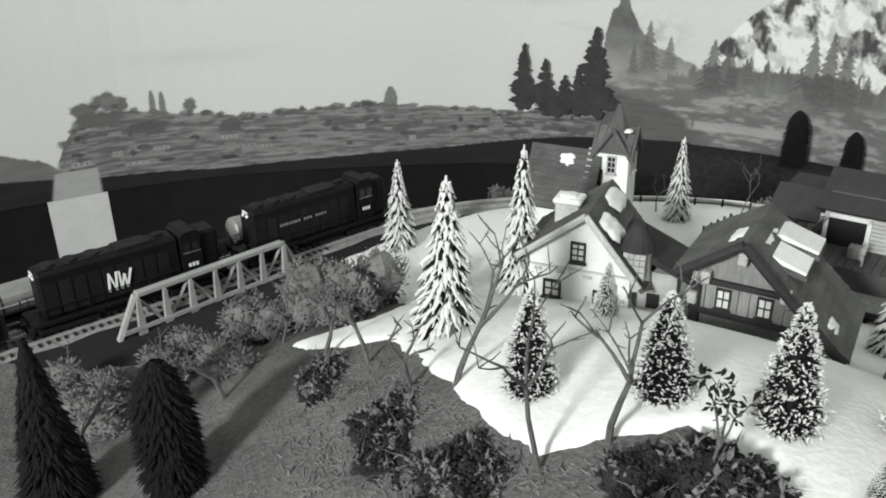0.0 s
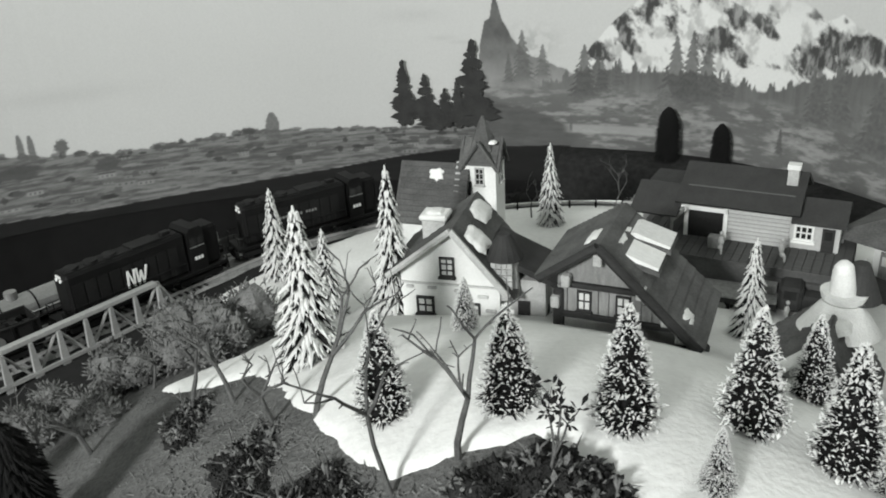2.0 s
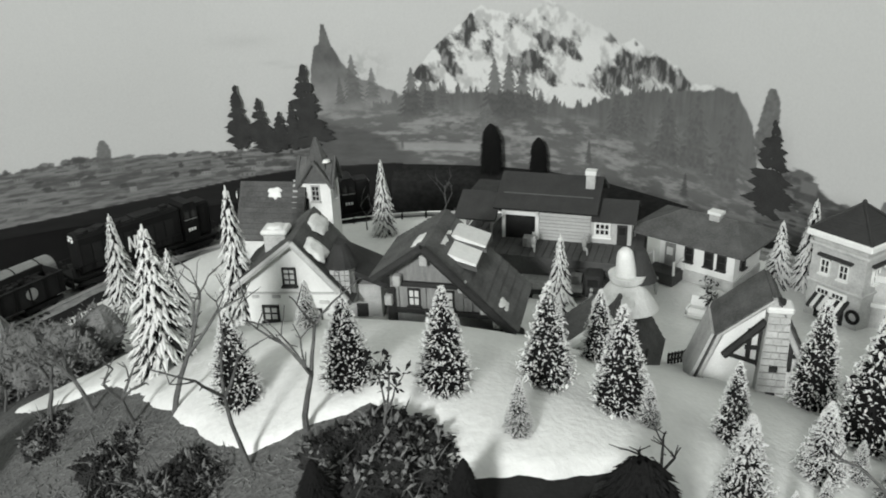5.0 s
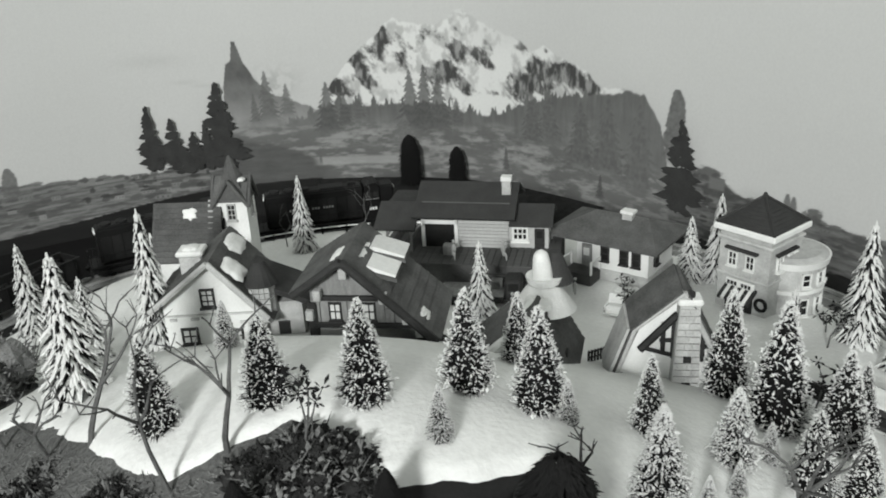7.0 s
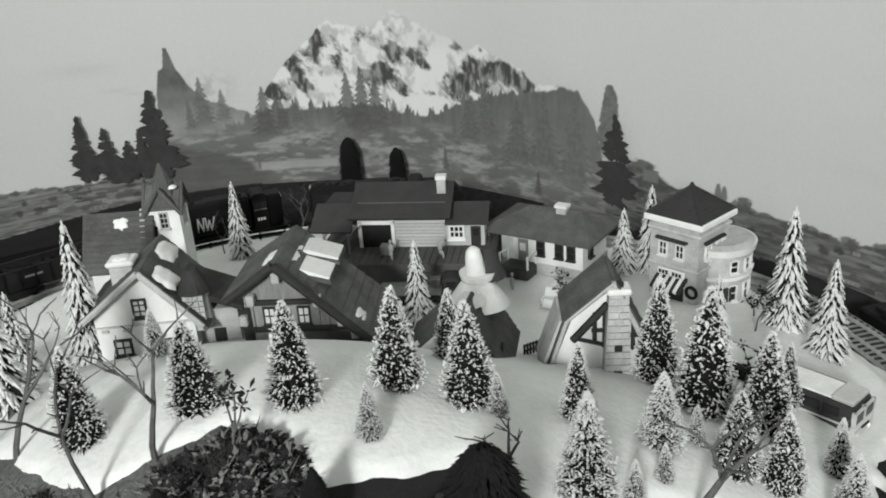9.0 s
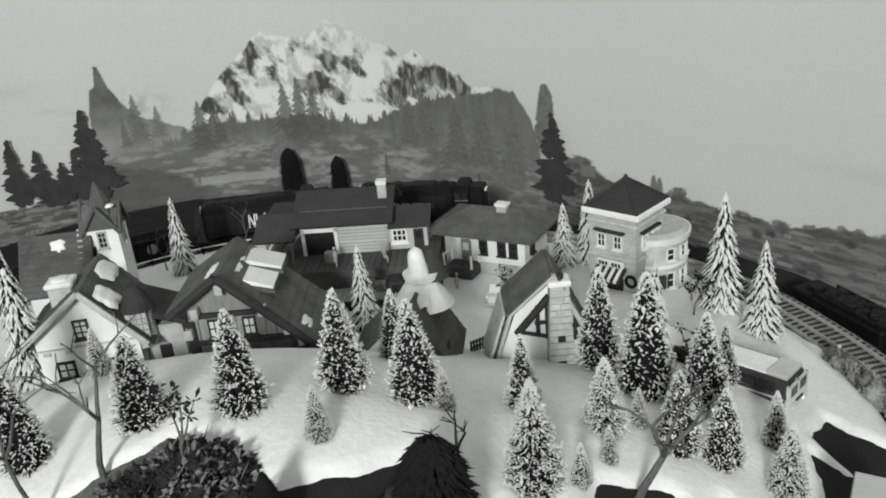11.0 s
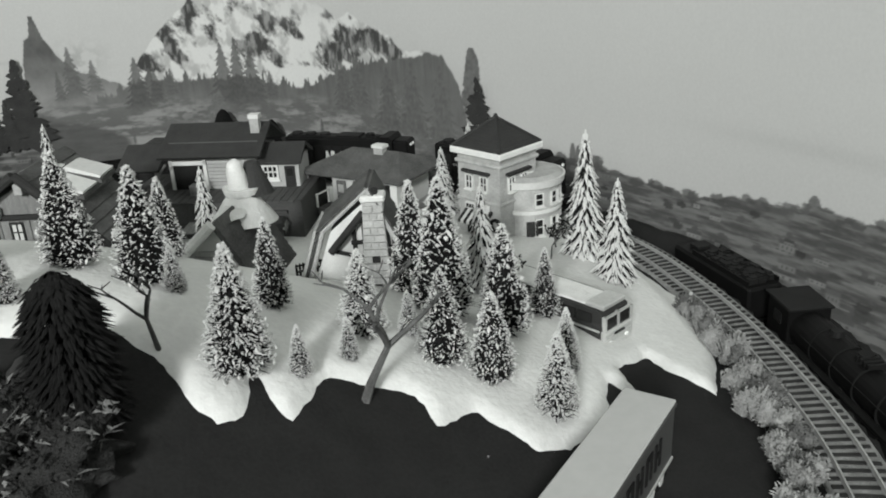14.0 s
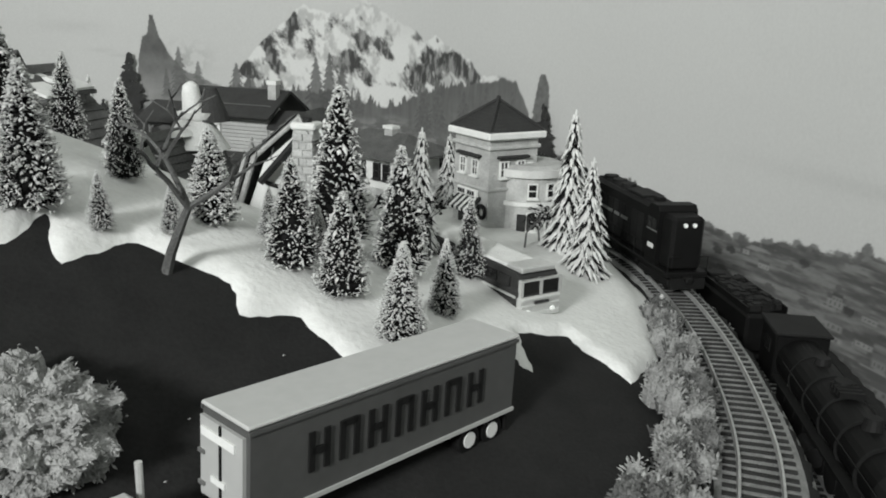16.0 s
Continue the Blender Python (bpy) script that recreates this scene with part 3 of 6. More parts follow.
frames_ = [BACK.at(float(s)) for s in CS]
base_p = np.array([(p.x + w.y * 0.005, p.y - w.x * 0.005) for p, w in frames_])
verts_ = np.stack([np.broadcast_to(base_p[None, :, 0], PS.shape), np.broadcast_to(base_p[None, :, 1], PS.shape), PZ], 2).reshape(-1, 3)
nc, nr = len(CS), len(CZ)
corner = (np.arange(nr - 1)[:, None] * nc + np.arange(nc - 1)[None, :]).ravel()
me = bpy.data.meshes.new("mural_painting")
me.from_pydata(verts_.tolist(), [], np.stack([corner, corner + 1, corner + nc + 1, corner + nc], 1).tolist())
tones_ = np.clip(0.61 * paint.tone, 0.01, 0.8).ravel()
layer = me.attributes.new("tone", "FLOAT_COLOR", "POINT")
layer.data.foreach_set("color", np.stack([tones_ * 0.975, tones_, tones_ * 0.965, np.ones_like(tones_)], 1).ravel())
me.materials.append(CANVAS)
piece("mural_painting", me, backdrop, "hand-painted sky, snowy mountain, misty forest and river town")


def painted_pine(s, z, h, w, mat, off, seed):
    """A flat painted tree: ragged drooping bough strokes on a thin stem."""
    rng = random.Random(seed)
    bm = bmesh.new()

    def dab(pts):
        bm.faces.new([bm.verts.new(on_wall(a, b, off + 0.00001 * len(bm.verts))) for a, b in pts])

    dab([(s - 0.03 * w, z), (s + 0.03 * w, z), (s + 0.008 * w, z + h), (s - 0.008 * w, z + h)])
    n = 16
    for i in range(n):
        u = (i + 0.4) / n
        wide = w * 0.5 * (min(1.0, 1.25 * (1 - u)) ** 0.8 + 0.07) * (0.55 if u < 0.12 else 1.0)
        for sg in (-1, 1):
            for _ in range(2):
                ln = wide * rng.uniform(0.45, 1.15)
                zz, th, dr = z + h * (u + rng.uniform(-0.03, 0.03)), h * rng.uniform(0.03, 0.055), h * rng.uniform(-0.01, 0.04)
                dab([(s, zz + th), (s, zz - th * 0.5), (s + sg * ln * 0.55, zz - th * 1.1 - dr * 0.5), (s + sg * ln, zz - dr), (s + sg * ln * 0.7, zz + th * 0.55)][::sg])
    return part("painted_tree", bm, mat, backdrop)


for k, (s, z, h, w) in enumerate([(1.60, -0.035, 0.098, 0.05), (1.634, -0.035, 0.078, 0.045), (1.71, -0.04, 0.132, 0.075), (1.665, -0.04, 0.06, 0.04), (1.685, -0.04, 0.075, 0.026), (1.645, -0.045, 0.045, 0.06), (2.465, -0.05, 0.118, 0.07)]):
    painted_pine(s, z, h, w, PINE_DARK, 0.012, k)
for name, m, a, b in (("ceiling", pose(0.0, 0.0, 2.2, 180), 4.4, 4.4), ("wall_south", pose(0, -2.1, 0.8, -90), 4.4, 3.0), ("wall_west", pose(-2.0, 0, 0.8, 0, 90), 3.0, 4.4), ("wall_east", pose(1.6, 0, 0.8, 0, -90), 3.0, 4.4), ("wall_north", pose(0, 2.1, 0.8, 90), 4.4, 3.0)):
    ob = part(name, box(0, 0, -0.05, a, b, 0.05), ROOM, at=m)
    tagged(ob, "plain painted room surface", "ceiling" if name == "ceiling" else "wall", kind="structure")


# ---- railway ----
def rail_line(name, course, s0, s1, label):
    ob = thing(name, pose(0, 0, 0), label, "railway track")
    for side in (-1, 1):
        bm = bmesh.new()
        prev = None
        for s in np.arange(s0, s1, 0.008):
            p, w = course.at(s)
            n = Vector((-w.y, w.x, 0)).normalized()
            c = p + n * side * 0.0082
            ring = [bm.verts.new(c + n * a + Vector((0, 0, b))) for a, b in ((-0.0009, -0.0025), (0.0009, -0.0025), (0.0005, -0.001), (0.0005, 0), (-0.0005, 0), (-0.0005, -0.001))]
            if prev:
                for k in range(6):
                    bm.faces.new((prev[k], ring[k], ring[(k + 1) % 6], prev[(k + 1) % 6]))
            prev = ring
        part("rail", bm, RAIL, ob)
    bm = bmesh.new()
    prev = None
    for s in np.arange(s0, s1, 0.01):
        p, w = course.at(s)
        n = Vector((-w.y, w.x, 0)).normalized()
        ring = [bm.verts.new(p + n * a + Vector((0, 0, b))) for a, b in ((-0.024, -0.012), (-0.0165, -0.0031), (0, -0.0029), (0.0165, -0.0031), (0.024, -0.012))]
        if prev:
            for k in range(4):
                bm.faces.new((prev[k], ring[k], ring[k + 1], prev[k + 1]))
        prev = ring
    part("ballast_bed", bm, BALLAST, ob, "grey ballast shoulder", smooth=True)
    return ob


inner_track = rail_line("railway_track", TRACK, 0.3, TRACK.s[-1], "curved track with worn steel rails on dark ties")
outer_track = rail_line("railway_track", OUTER, 0.3, OUTER.s[-1] - 0.02, "lower outer track on ballast along the backdrop")
tie_bm = box(0, 0, -0.0042, 0.0024, 0.029, 0.0019)
tie_mesh = bpy.data.meshes.new("tie")
tie_bm.to_mesh(tie_mesh)
tie_bm.free()
tie_mesh.materials.append(TIE)


def ties(course, s0, s1, parent, step=0.0064):
    rng = random.Random(3)
    for s in np.arange(s0, s1, step):
        p, w = course.at(s)
        piece("tie", tie_mesh, parent, at=pose(p.x, p.y, p.z, 0, 0, math.degrees(math.atan2(w.y, w.x)) + rng.uniform(-2, 2)))


def wheelset(parent, x, r=0.0055, half=0.0075):
    for side in (-1, 1):
        bm = tube((x, side * half - 0.0012, r), (x, side * half + 0.0012, r), r, n=14)
        w = part("wheel", bm, BLACK_ROOF, parent)
    return w


def truck(parent, x, n=2, gap=0.021):
    bm = box(x, 0.0098, 0.003, gap * n, 0.002, 0.005, bevel=0.0006)
    add_box(bm, x, -0.0098, 0.003, gap * n, 0.002, 0.005, bevel=0.0006)
    add_box(bm, x, 0, 0.006, gap * n * 0.7, 0.018, 0.003)
    part("truck_frame", bm, BLACK_ROOF, parent)
    for k in range(n):
        wheelset(parent, x + (k - (n - 1) / 2) * gap)


def diesel(name, label, logo):
    """A hood diesel: frame with walkway and rails, long hood, cab, roof fans, trucks. It runs towards +x."""
    L, W = 0.152, 0.029
    ob = thing(name, pose(0, 0, 0), label, "locomotive", "diesel locomotives")
    bm = box(0, 0, 0.0105, L, W, 0.0035, bevel=0.0006)
    add_box(bm, 0, 0, 0.004, 0.045, W * 0.75, 0.007, bevel=0.0015)
    part("frame", bm, BLACK, ob)
    hood = box(-0.013, 0, 0.014, 0.106, 0.0225, 0.0365, bevel=0.0022)
    part("long_hood", hood, BLACK, ob)
    part("short_hood", box(0.064, 0, 0.014, 0.017, 0.0225, 0.0355, bevel=0.0022), BLACK, ob)
    cab = part("cab", slab([(0.0405, 0.014), (0.0565, 0.014), (0.0565, 0.0500), (0.0535, 0.0535), (0.0435, 0.0535), (0.0405, 0.0500)], 0.0275), BLACK, ob, at=pose(0, -0.01375, 0))
    for y in (-0.0004, 0.0276):
        for x in (0.0448, 0.0522):
            part("cab_window", box(x, y, 0.037, 0.0055, 0.0007, 0.0075), WINDOW, cab)
            part("window_frame", box(x, y * 1.0, 0.0358, 0.0066, 0.0005, 0.0008), TIN, cab)
    for x in (0.0402, 0.0568):
        part("cab_window", box(x, 0.0138, 0.034, 0.0006, 0.02, 0.0065), WINDOW, cab)
    for x in (-0.055, -0.039, -0.023):
        part("roof_fan", tube((x, 0, 0.0500), (x, 0, 0.0530), 0.0062, 0.0056, 14), BLACK_ROOF, ob)
    part("radiator_hatch", box(0.006, 0, 0.0500, 0.026, 0.016, 0.0026, bevel=0.0005), BLACK_ROOF, ob)
    part("exhaust_stack", box(0.028, 0, 0.0500, 0.008, 0.006, 0.004, bevel=0.0005), BLACK_ROOF, ob)
    part("roof_walk", box(-0.013, 0, 0.0506, 0.1, 0.013, 0.0005), BLACK_ROOF, ob)
    for side in (-1, 1):
        for k in range(9):
            part("hood_door", box(-0.058 + 0.0105 * k, side * 0.0113, 0.017, 0.0088, 0.0007, 0.025), BLACK_ROOF, ob)
    rails = bmesh.new()
    for side in (-1, 1):
        y = side * 0.0138
        for k in range(10):
            x = -0.07 + 0.0118 * k
            add_tube(rails, (x, y, 0.014), (x, y, 0.0245), 0.00035, 0.00035, 4)
        add_tube(rails, (-0.074, y, 0.0245), (0.038, y, 0.0245), 0.0004, 0.0004, 4)
        for x in (-0.0755, 0.0755):
            add_tube(rails, (x, y, 0.012), (x, y, 0.0245), 0.0004, 0.0004, 4)
            add_tube(rails, (x, y, 0.0245), (x, side * 0.006, 0.0245), 0.0004, 0.0004, 4)
    part("handrail", rails, BLACK_ROOF, ob)
    for x in (-0.0665, 0.0731):
        for y in (-0.0032, 0.0032):
            part("headlight", tube((x - 0.0006, y, 0.0455 if x < 0 else 0.0445), (x + 0.0006, y, 0.0455 if x < 0 else 0.0445), 0.0014, n=10), LIGHTS, ob, "bright round headlight")
    part("number_board", box(-0.0663, 0, 0.0475, 0.0008, 0.008, 0.002), WHITE_PAINT, ob)
    for x in (-0.078, 0.078):
        bm = box(x, 0, 0.008, 0.006, 0.005, 0.004, bevel=0.0008)
        add_box(bm, x * 0.985, 0, 0.0035, 0.0025, 0.024, 0.007)
        part("coupler_pilot", bm, BLACK_ROOF, ob)
    for side in (-1, 1):
        y = side * 0.0122
        if logo:
            bm = bmesh.new()
            for x0, z0, x1, z1 in ((0, 0, 0.001, 0.0115), (0.001, 0.0115, 0.005, 0), (0.005, 0, 0.0062, 0.0115), (0.008, 0.0115, 0.0085, 0), (0.0085, 0, 0.0115, 0.009), (0.0115, 0.009, 0.0125, 0), (0.0125, 0, 0.0165, 0.0115)):
                add_tube(bm, (x0 * 1.1, 0, z0 * 1.25), (x1 * 1.1, 0, z1 * 1.25), 0.001, 0.001, 4)
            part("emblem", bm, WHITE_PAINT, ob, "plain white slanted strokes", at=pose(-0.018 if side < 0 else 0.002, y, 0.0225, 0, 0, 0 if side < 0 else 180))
        else:
            bm = bmesh.new()
            for k in range(16):
                if k not in (7, 11):
                    add_box(bm, -0.040 + 0.0030 * k, y, 0.0315, 0.0019, 0.0004, 0.0022)
            part("lettering", bm, TIN, ob)
        bm = bmesh.new()
        for k in range(3):
            add_box(bm, 0.0455 + 0.003 * k, side * 0.0141, 0.024, 0.002, 0.0005, 0.003)
        part("number_bars", bm, WHITE_PAINT, ob)
    truck(ob, -0.05, 3, 0.0145)
    truck(ob, 0.05, 3, 0.0145)
    return ob


def gondola():
    """An open hopper car with ribbed sides and a dark load."""
    L = 0.125
    ob = thing("hopper_car", pose(0, 0, 0), "black open hopper car with ribbed steel sides", "freight car", "freight cars")
    bm = box(0, 0, 0.011, L, 0.028, 0.002)
    for side in (-1, 1):
        add_box(bm, 0, side * 0.0135, 0.013, L, 0.001, 0.018)
        add_box(bm, side * (L / 2 - 0.0005), 0, 0.013, 0.001, 0.026, 0.018)
    part("body", bm, BLACK_ROOF, ob)
    for side in (-1, 1):
        for k in range(9):
            part("rib", box(-L / 2 + 0.006 + k * 0.0141, side * 0.0145, 0.012, 0.0018, 0.0014, 0.019), BLACK, ob)
        part("top_rail", box(0, side * 0.0142, 0.0305, L, 0.0022, 0.0012), BLACK_ROOF, ob)
        bm = tube((0.03, side * 0.0142, 0.0215), (0.03, side * 0.0149, 0.0215), 0.0055, n=16)
        part("round_mark", bm, TIN, ob)
        part("car_number", box(-0.03, side * 0.0149, 0.022, 0.016, 0.0004, 0.002), TIN, ob)
    bm = bmesh.new()
    rng = random.Random(4)
    for _ in range(160):
        add_box(bm, rng.uniform(-0.058, 0.058), rng.uniform(-0.012, 0.012), 0.02 + rng.random() * 0.004, 0.005, 0.004, 0.004, None)
    part("load", bm, BLACK_ROOF, ob)
    truck(ob, -0.042, 2, 0.019)
    truck(ob, 0.042, 2, 0.019)
    return ob


def set_on(ob, course, s, back=False):
    a, _ = course.at(s - 0.045)
    b, _ = course.at(s + 0.045)
    d = b - a
    mid = (a + b) / 2
    ob.matrix_basis = pose(mid.x, mid.y, mid.z, 0, -math.degrees(math.atan2(d.z, d.xy.length)), math.degrees(math.atan2(d.y, d.x)) + (180 if back else 0))
    return ob.matrix_basis.copy()


lead_diesel = diesel("diesel_locomotive", "black hood diesel locomotive with small white lettering, leading the train", False)
rear_diesel = diesel("diesel_locomotive", "black hood diesel locomotive with large white emblem, running second", True)
cars = [gondola()]
for _ in range(3):
    cars.append(copy_thing(cars[0], pose(0, 0, 0)))

# parked train on the outer track
def tender():
    ob = thing("tender", pose(0, 0, 0), "black steam locomotive tender heaped with coal", "tender")
    part("tank", box(0, 0, 0.011, 0.1, 0.03, 0.026, bevel=0.002), BLACK, ob)
    bm = bmesh.new()
    rng = random.Random(8)
    for _ in range(140):
        add_box(bm, rng.uniform(-0.02, 0.042), rng.uniform(-0.01, 0.01), 0.035 + rng.random() * 0.004, 0.005, 0.004, 0.004)
    part("coal", bm, BLACK_ROOF, ob)
    part("deck_hatch", box(-0.035, 0, 0.037, 0.012, 0.012, 0.003, bevel=0.0006), BLACK_ROOF, ob)
    for y in (-0.013, 0.013):
        part("tank_rim", box(0.01, y, 0.037, 0.072, 0.001, 0.004), BLACK, ob)
    truck(ob, -0.034, 3, 0.0125)
    truck(ob, 0.034, 3, 0.0125)
    return ob


def steam_engine():
    ob = thing("steam_locomotive", pose(0, 0, 0), "black articulated steam locomotive with long boiler, parked", "locomotive")
    part("boiler", tube((-0.045, 0, 0.029), (0.098, 0, 0.029), 0.0135, 0.012, 24), BLACK, ob, smooth=False)
    part("smokebox", tube((0.098, 0, 0.029), (0.108, 0, 0.029), 0.0124, 0.0118, 24), BLACK_ROOF, ob)
    for x in (-0.02, 0.005, 0.03, 0.055, 0.08):
        part("boiler_band", tube((x, 0, 0.029), (x + 0.001, 0, 0.029), 0.0138, n=24), BLACK_ROOF, ob)
    part("cab", box(-0.06, 0, 0.014, 0.03, 0.03, 0.03, bevel=0.001), BLACK, ob)
    part("cab_roof", box(-0.061, 0, 0.044, 0.036, 0.032, 0.0018, bevel=0.0006), BLACK_ROOF, ob)
    for y in (-0.0152, 0.0152):
        part("cab_window", box(-0.06, y, 0.03, 0.011, 0.0006, 0.008), WINDOW, ob)
        part("running_board", box(0.03, y * 0.92, 0.021, 0.14, 0.005, 0.001), BLACK_ROOF, ob)
        bm = bmesh.new()
        for k in range(7):
            add_tube(bm, (-0.03 + 0.02 * k, y * 0.95, 0.034), (-0.01 + 0.02 * k, y * 0.95, 0.034), 0.0004, 0.0004, 4)
        part("handrail", bm, BLACK_ROOF, ob)
        for x in (0.02, 0.092):
            part("cylinder", tube((x, y * 0.9, 0.011), (x + 0.016, y * 0.9, 0.011), 0.0055, n=14), BLACK_ROOF, ob)
        part("air_tank", tube((0.04, y * 0.75, 0.0185), (0.075, y * 0.75, 0.0185), 0.003, n=10), BLACK_ROOF, ob)
        for k in range(8):
            x = -0.04 + 0.0175 * k
            part("driving_wheel", tube((x, y * 0.58 - 0.001, 0.0085), (x, y * 0.58 + 0.001, 0.0085), 0.0085, n=18), BLACK_ROOF, ob)
    for x, r, h in ((0.09, 0.005, 0.007), (0.06, 0.005, 0.005), (0.02, 0.006, 0.005), (-0.012, 0.005, 0.004)):
        part("dome", tube((x, 0, 0.04), (x, 0, 0.0415 + h), r, r * 0.75, 14), BLACK_ROOF, ob)
    part("bell", ball(0.1, 0, 0.044, 0.0025, 0.0025, 0.003), CHROME, ob, "bright bell")
    part("pilot", slab([(0.108, 0.002), (0.124, 0.003), (0.112, 0.012), (0.108, 0.012)], 0.024), BLACK_ROOF, ob, at=pose(0, -0.012, 0))
    part("headlight", tube((0.106, 0, 0.036), (0.112, 0, 0.036), 0.003, n=12), LIGHTS, ob)
    for k in range(4):
        part("turret_pipe", box(0.02 + 0.004 * k, 0, 0.0425, 0.002, 0.012, 0.003), BLACK_ROOF, ob)
    return ob


set_on(steam_engine(), OUTER, 2.275)
set_on(tender(), OUTER, 2.125)


def tank_car(label):
    ob = thing("tank_car", pose(0, 0, 0), label, "tank car", "tank cars")
    part("tank", tube((-0.055, 0, 0.026), (0.055, 0, 0.026), 0.0125, n=24), TIN, ob)
    for x, r in ((-0.055, -1), (0.055, 1)):
        part("tank_end", ball(x, 0, 0.026, 0.004, 0.0124, 0.0124, 3), TIN, ob)
    part("dome", tube((0, 0, 0.036), (0, 0, 0.044), 0.0055, 0.005, 16), TIN, ob)
    part("frame", box(0, 0, 0.0105, 0.122, 0.016, 0.003), BLACK_ROOF, ob)
    for x in (-0.04, -0.014, 0.014, 0.04):
        part("band", tube((x, 0, 0.026), (x + 0.0014, 0, 0.026), 0.0128, n=24), BLACK_ROOF, ob)
    for y in (-0.0125, 0.0125):
        part("side_walk", box(0, y, 0.0195, 0.116, 0.003, 0.0008), BLACK_ROOF, ob)
        bm = bmesh.new()
        add_tube(bm, (-0.055, y * 1.1, 0.026), (0.055, y * 1.1, 0.026), 0.0005, 0.0005, 4)
        part("handrail", bm, CHROME, ob)
    truck(ob, -0.04, 2, 0.019)
    truck(ob, 0.04, 2, 0.019)
    return ob


first_tank = tank_car("grey metal tank car with bands and handrail, parked")
for s in (0.66, 0.795, 0.93):
    set_on(first_tank if s == 0.66 else copy_thing(first_tank, pose(0, 0, 0)), OUTER, s)


# ---- bridge ----
def truss_bridge():
    ob = thing("truss_bridge", pose(-0.146, 0.665, -0.012, 0, 0, 45.8), "silver-grey steel truss bridge side beside the track", "bridge")
    L, H = 0.15, 0.034
    part("bottom_chord", box(0, 0, 0, L + 0.02, 0.006, 0.004, bevel=0.0005), BRIDGE, ob)
    part("top_chord", box(0, 0, H, L - 0.02, 0.006, 0.004, bevel=0.0005), BRIDGE, ob)
    part("lower_flange", box(0, -0.004, 0.008, L + 0.01, 0.002, 0.003), BRIDGE, ob)
    for k in range(7):
        x = -L / 2 + 0.01 + k * (L - 0.02) / 6
        part("post", slab([(x - 0.0035, 0.002), (x + 0.0035, 0.002), (x + 0.0012, H), (x - 0.0012, H)], 0.003), BRIDGE, ob, at=pose(0, -0.0045, 0))
        if k < 6:
            x2 = x + (L - 0.02) / 6
            a, b = ((x, 0.003), (x2, H)) if k % 2 else ((x, H), (x2, 0.003))
            part("diagonal", tube((a[0], 0, a[1]), (b[0], 0, b[1]), 0.0013, n=6), BRIDGE, ob)
    for sg in (-1, 1):
        part("end_post", tube((sg * (L / 2 + 0.008), 0, 0.002), (sg * (L / 2 - 0.01), 0, H + 0.002), 0.0028, n=6), BRIDGE, ob)
    part("abutment", box(0.06, 0.012, -0.03, 0.02, 0.03, 0.034, bevel=0.001), ROCK, ob)
    part("abutment", box(-0.07, 0.012, -0.03, 0.02, 0.03, 0.034, bevel=0.001), ROCK, ob)
    return ob


truss_bridge()


# ---- buildings ----
def frame_of(p, q):
    """Turn in degrees of the line from p to q."""
    return math.degrees(math.atan2(q[1] - p[1], q[0] - p[0]))


def window(parent, x, y, z, w, h, turn=0, frame_mat=TIMBER, pane_mat=PANE, cols=2, rows=2):
    """A framed window with panes, standing in the local x-z plane at y, facing -y."""
    at = pose(x, y, z, 0, 0, turn)
    bm = bmesh.new()
    t = w * 0.14
    for dx in (-w / 2, w / 2):
        add_box(bm, dx, 0, 0, t, 0.0018, h)
    for dz in (0, h - t):
        add_box(bm, 0, 0, dz, w + t, 0.002, t)
    for c in range(1, cols):
        add_box(bm, -w / 2 + w * c / cols, 0, 0, t * 0.6, 0.0014, h)
    for r_ in range(1, rows):
        add_box(bm, 0, 0, h * r_ / rows - t * 0.3, w, 0.0014, t * 0.6)
    win = part("window", bm, frame_mat, parent, at=at)
    part("pane", box(0, 0.0004, t * 0.3, w, 0.0006, h - t * 0.6), pane_mat, win)
    part("sill", box(0, -0.001, -t, w * 1.35, 0.003, t), frame_mat, win)
    return win


def gable_roof(parent, w, d, zl, zr, za, xa, over=0.005, thick=0.003, mat=SHINGLE, front=0.006, courses=9):
    """Two sloping roof slabs built of overlapping shingle courses; w across x, d along +y, apex at xa."""
    for (x0, z0), name in (((-w / 2, zl), "roof_slope"), ((w / 2, zr), "roof_slope")):
        sg = -1 if x0 < 0 else 1
        run, rise = abs(xa - x0), za - z0
        ln = math.hypot(run, rise)
        ang = math.atan2(rise, run)
        n = courses
        deck = [(x0 - sg * (u * math.cos(ang)) + sg * o * math.sin(ang), z0 + u * math.sin(ang) + o * math.cos(ang)) for u, o in ((-over, -0.0012), (ln, -0.0012), (ln, 0), (-over, 0))]
        slope = part(name, slab(deck, d + front * 1.5), mat, parent, at=pose(0, -front, 0))
        for k in range(n):
            u0, u1 = -over + (ln + over) * k / n, min(-over + (ln + over) * (k + 1.25) / n, ln + 0.001)
            pts = []
            for u, off in ((u0, 0.0002), (u1, 0.0002), (u1, thick * 0.35), (u0, thick * 0.6)):
                pts.append((x0 - sg * (u * math.cos(ang)) + sg * off * math.sin(ang), z0 + u * math.sin(ang) + off * math.cos(ang)))
            part("shingle_course", slab(pts, d + front * 1.6), mat, slope)


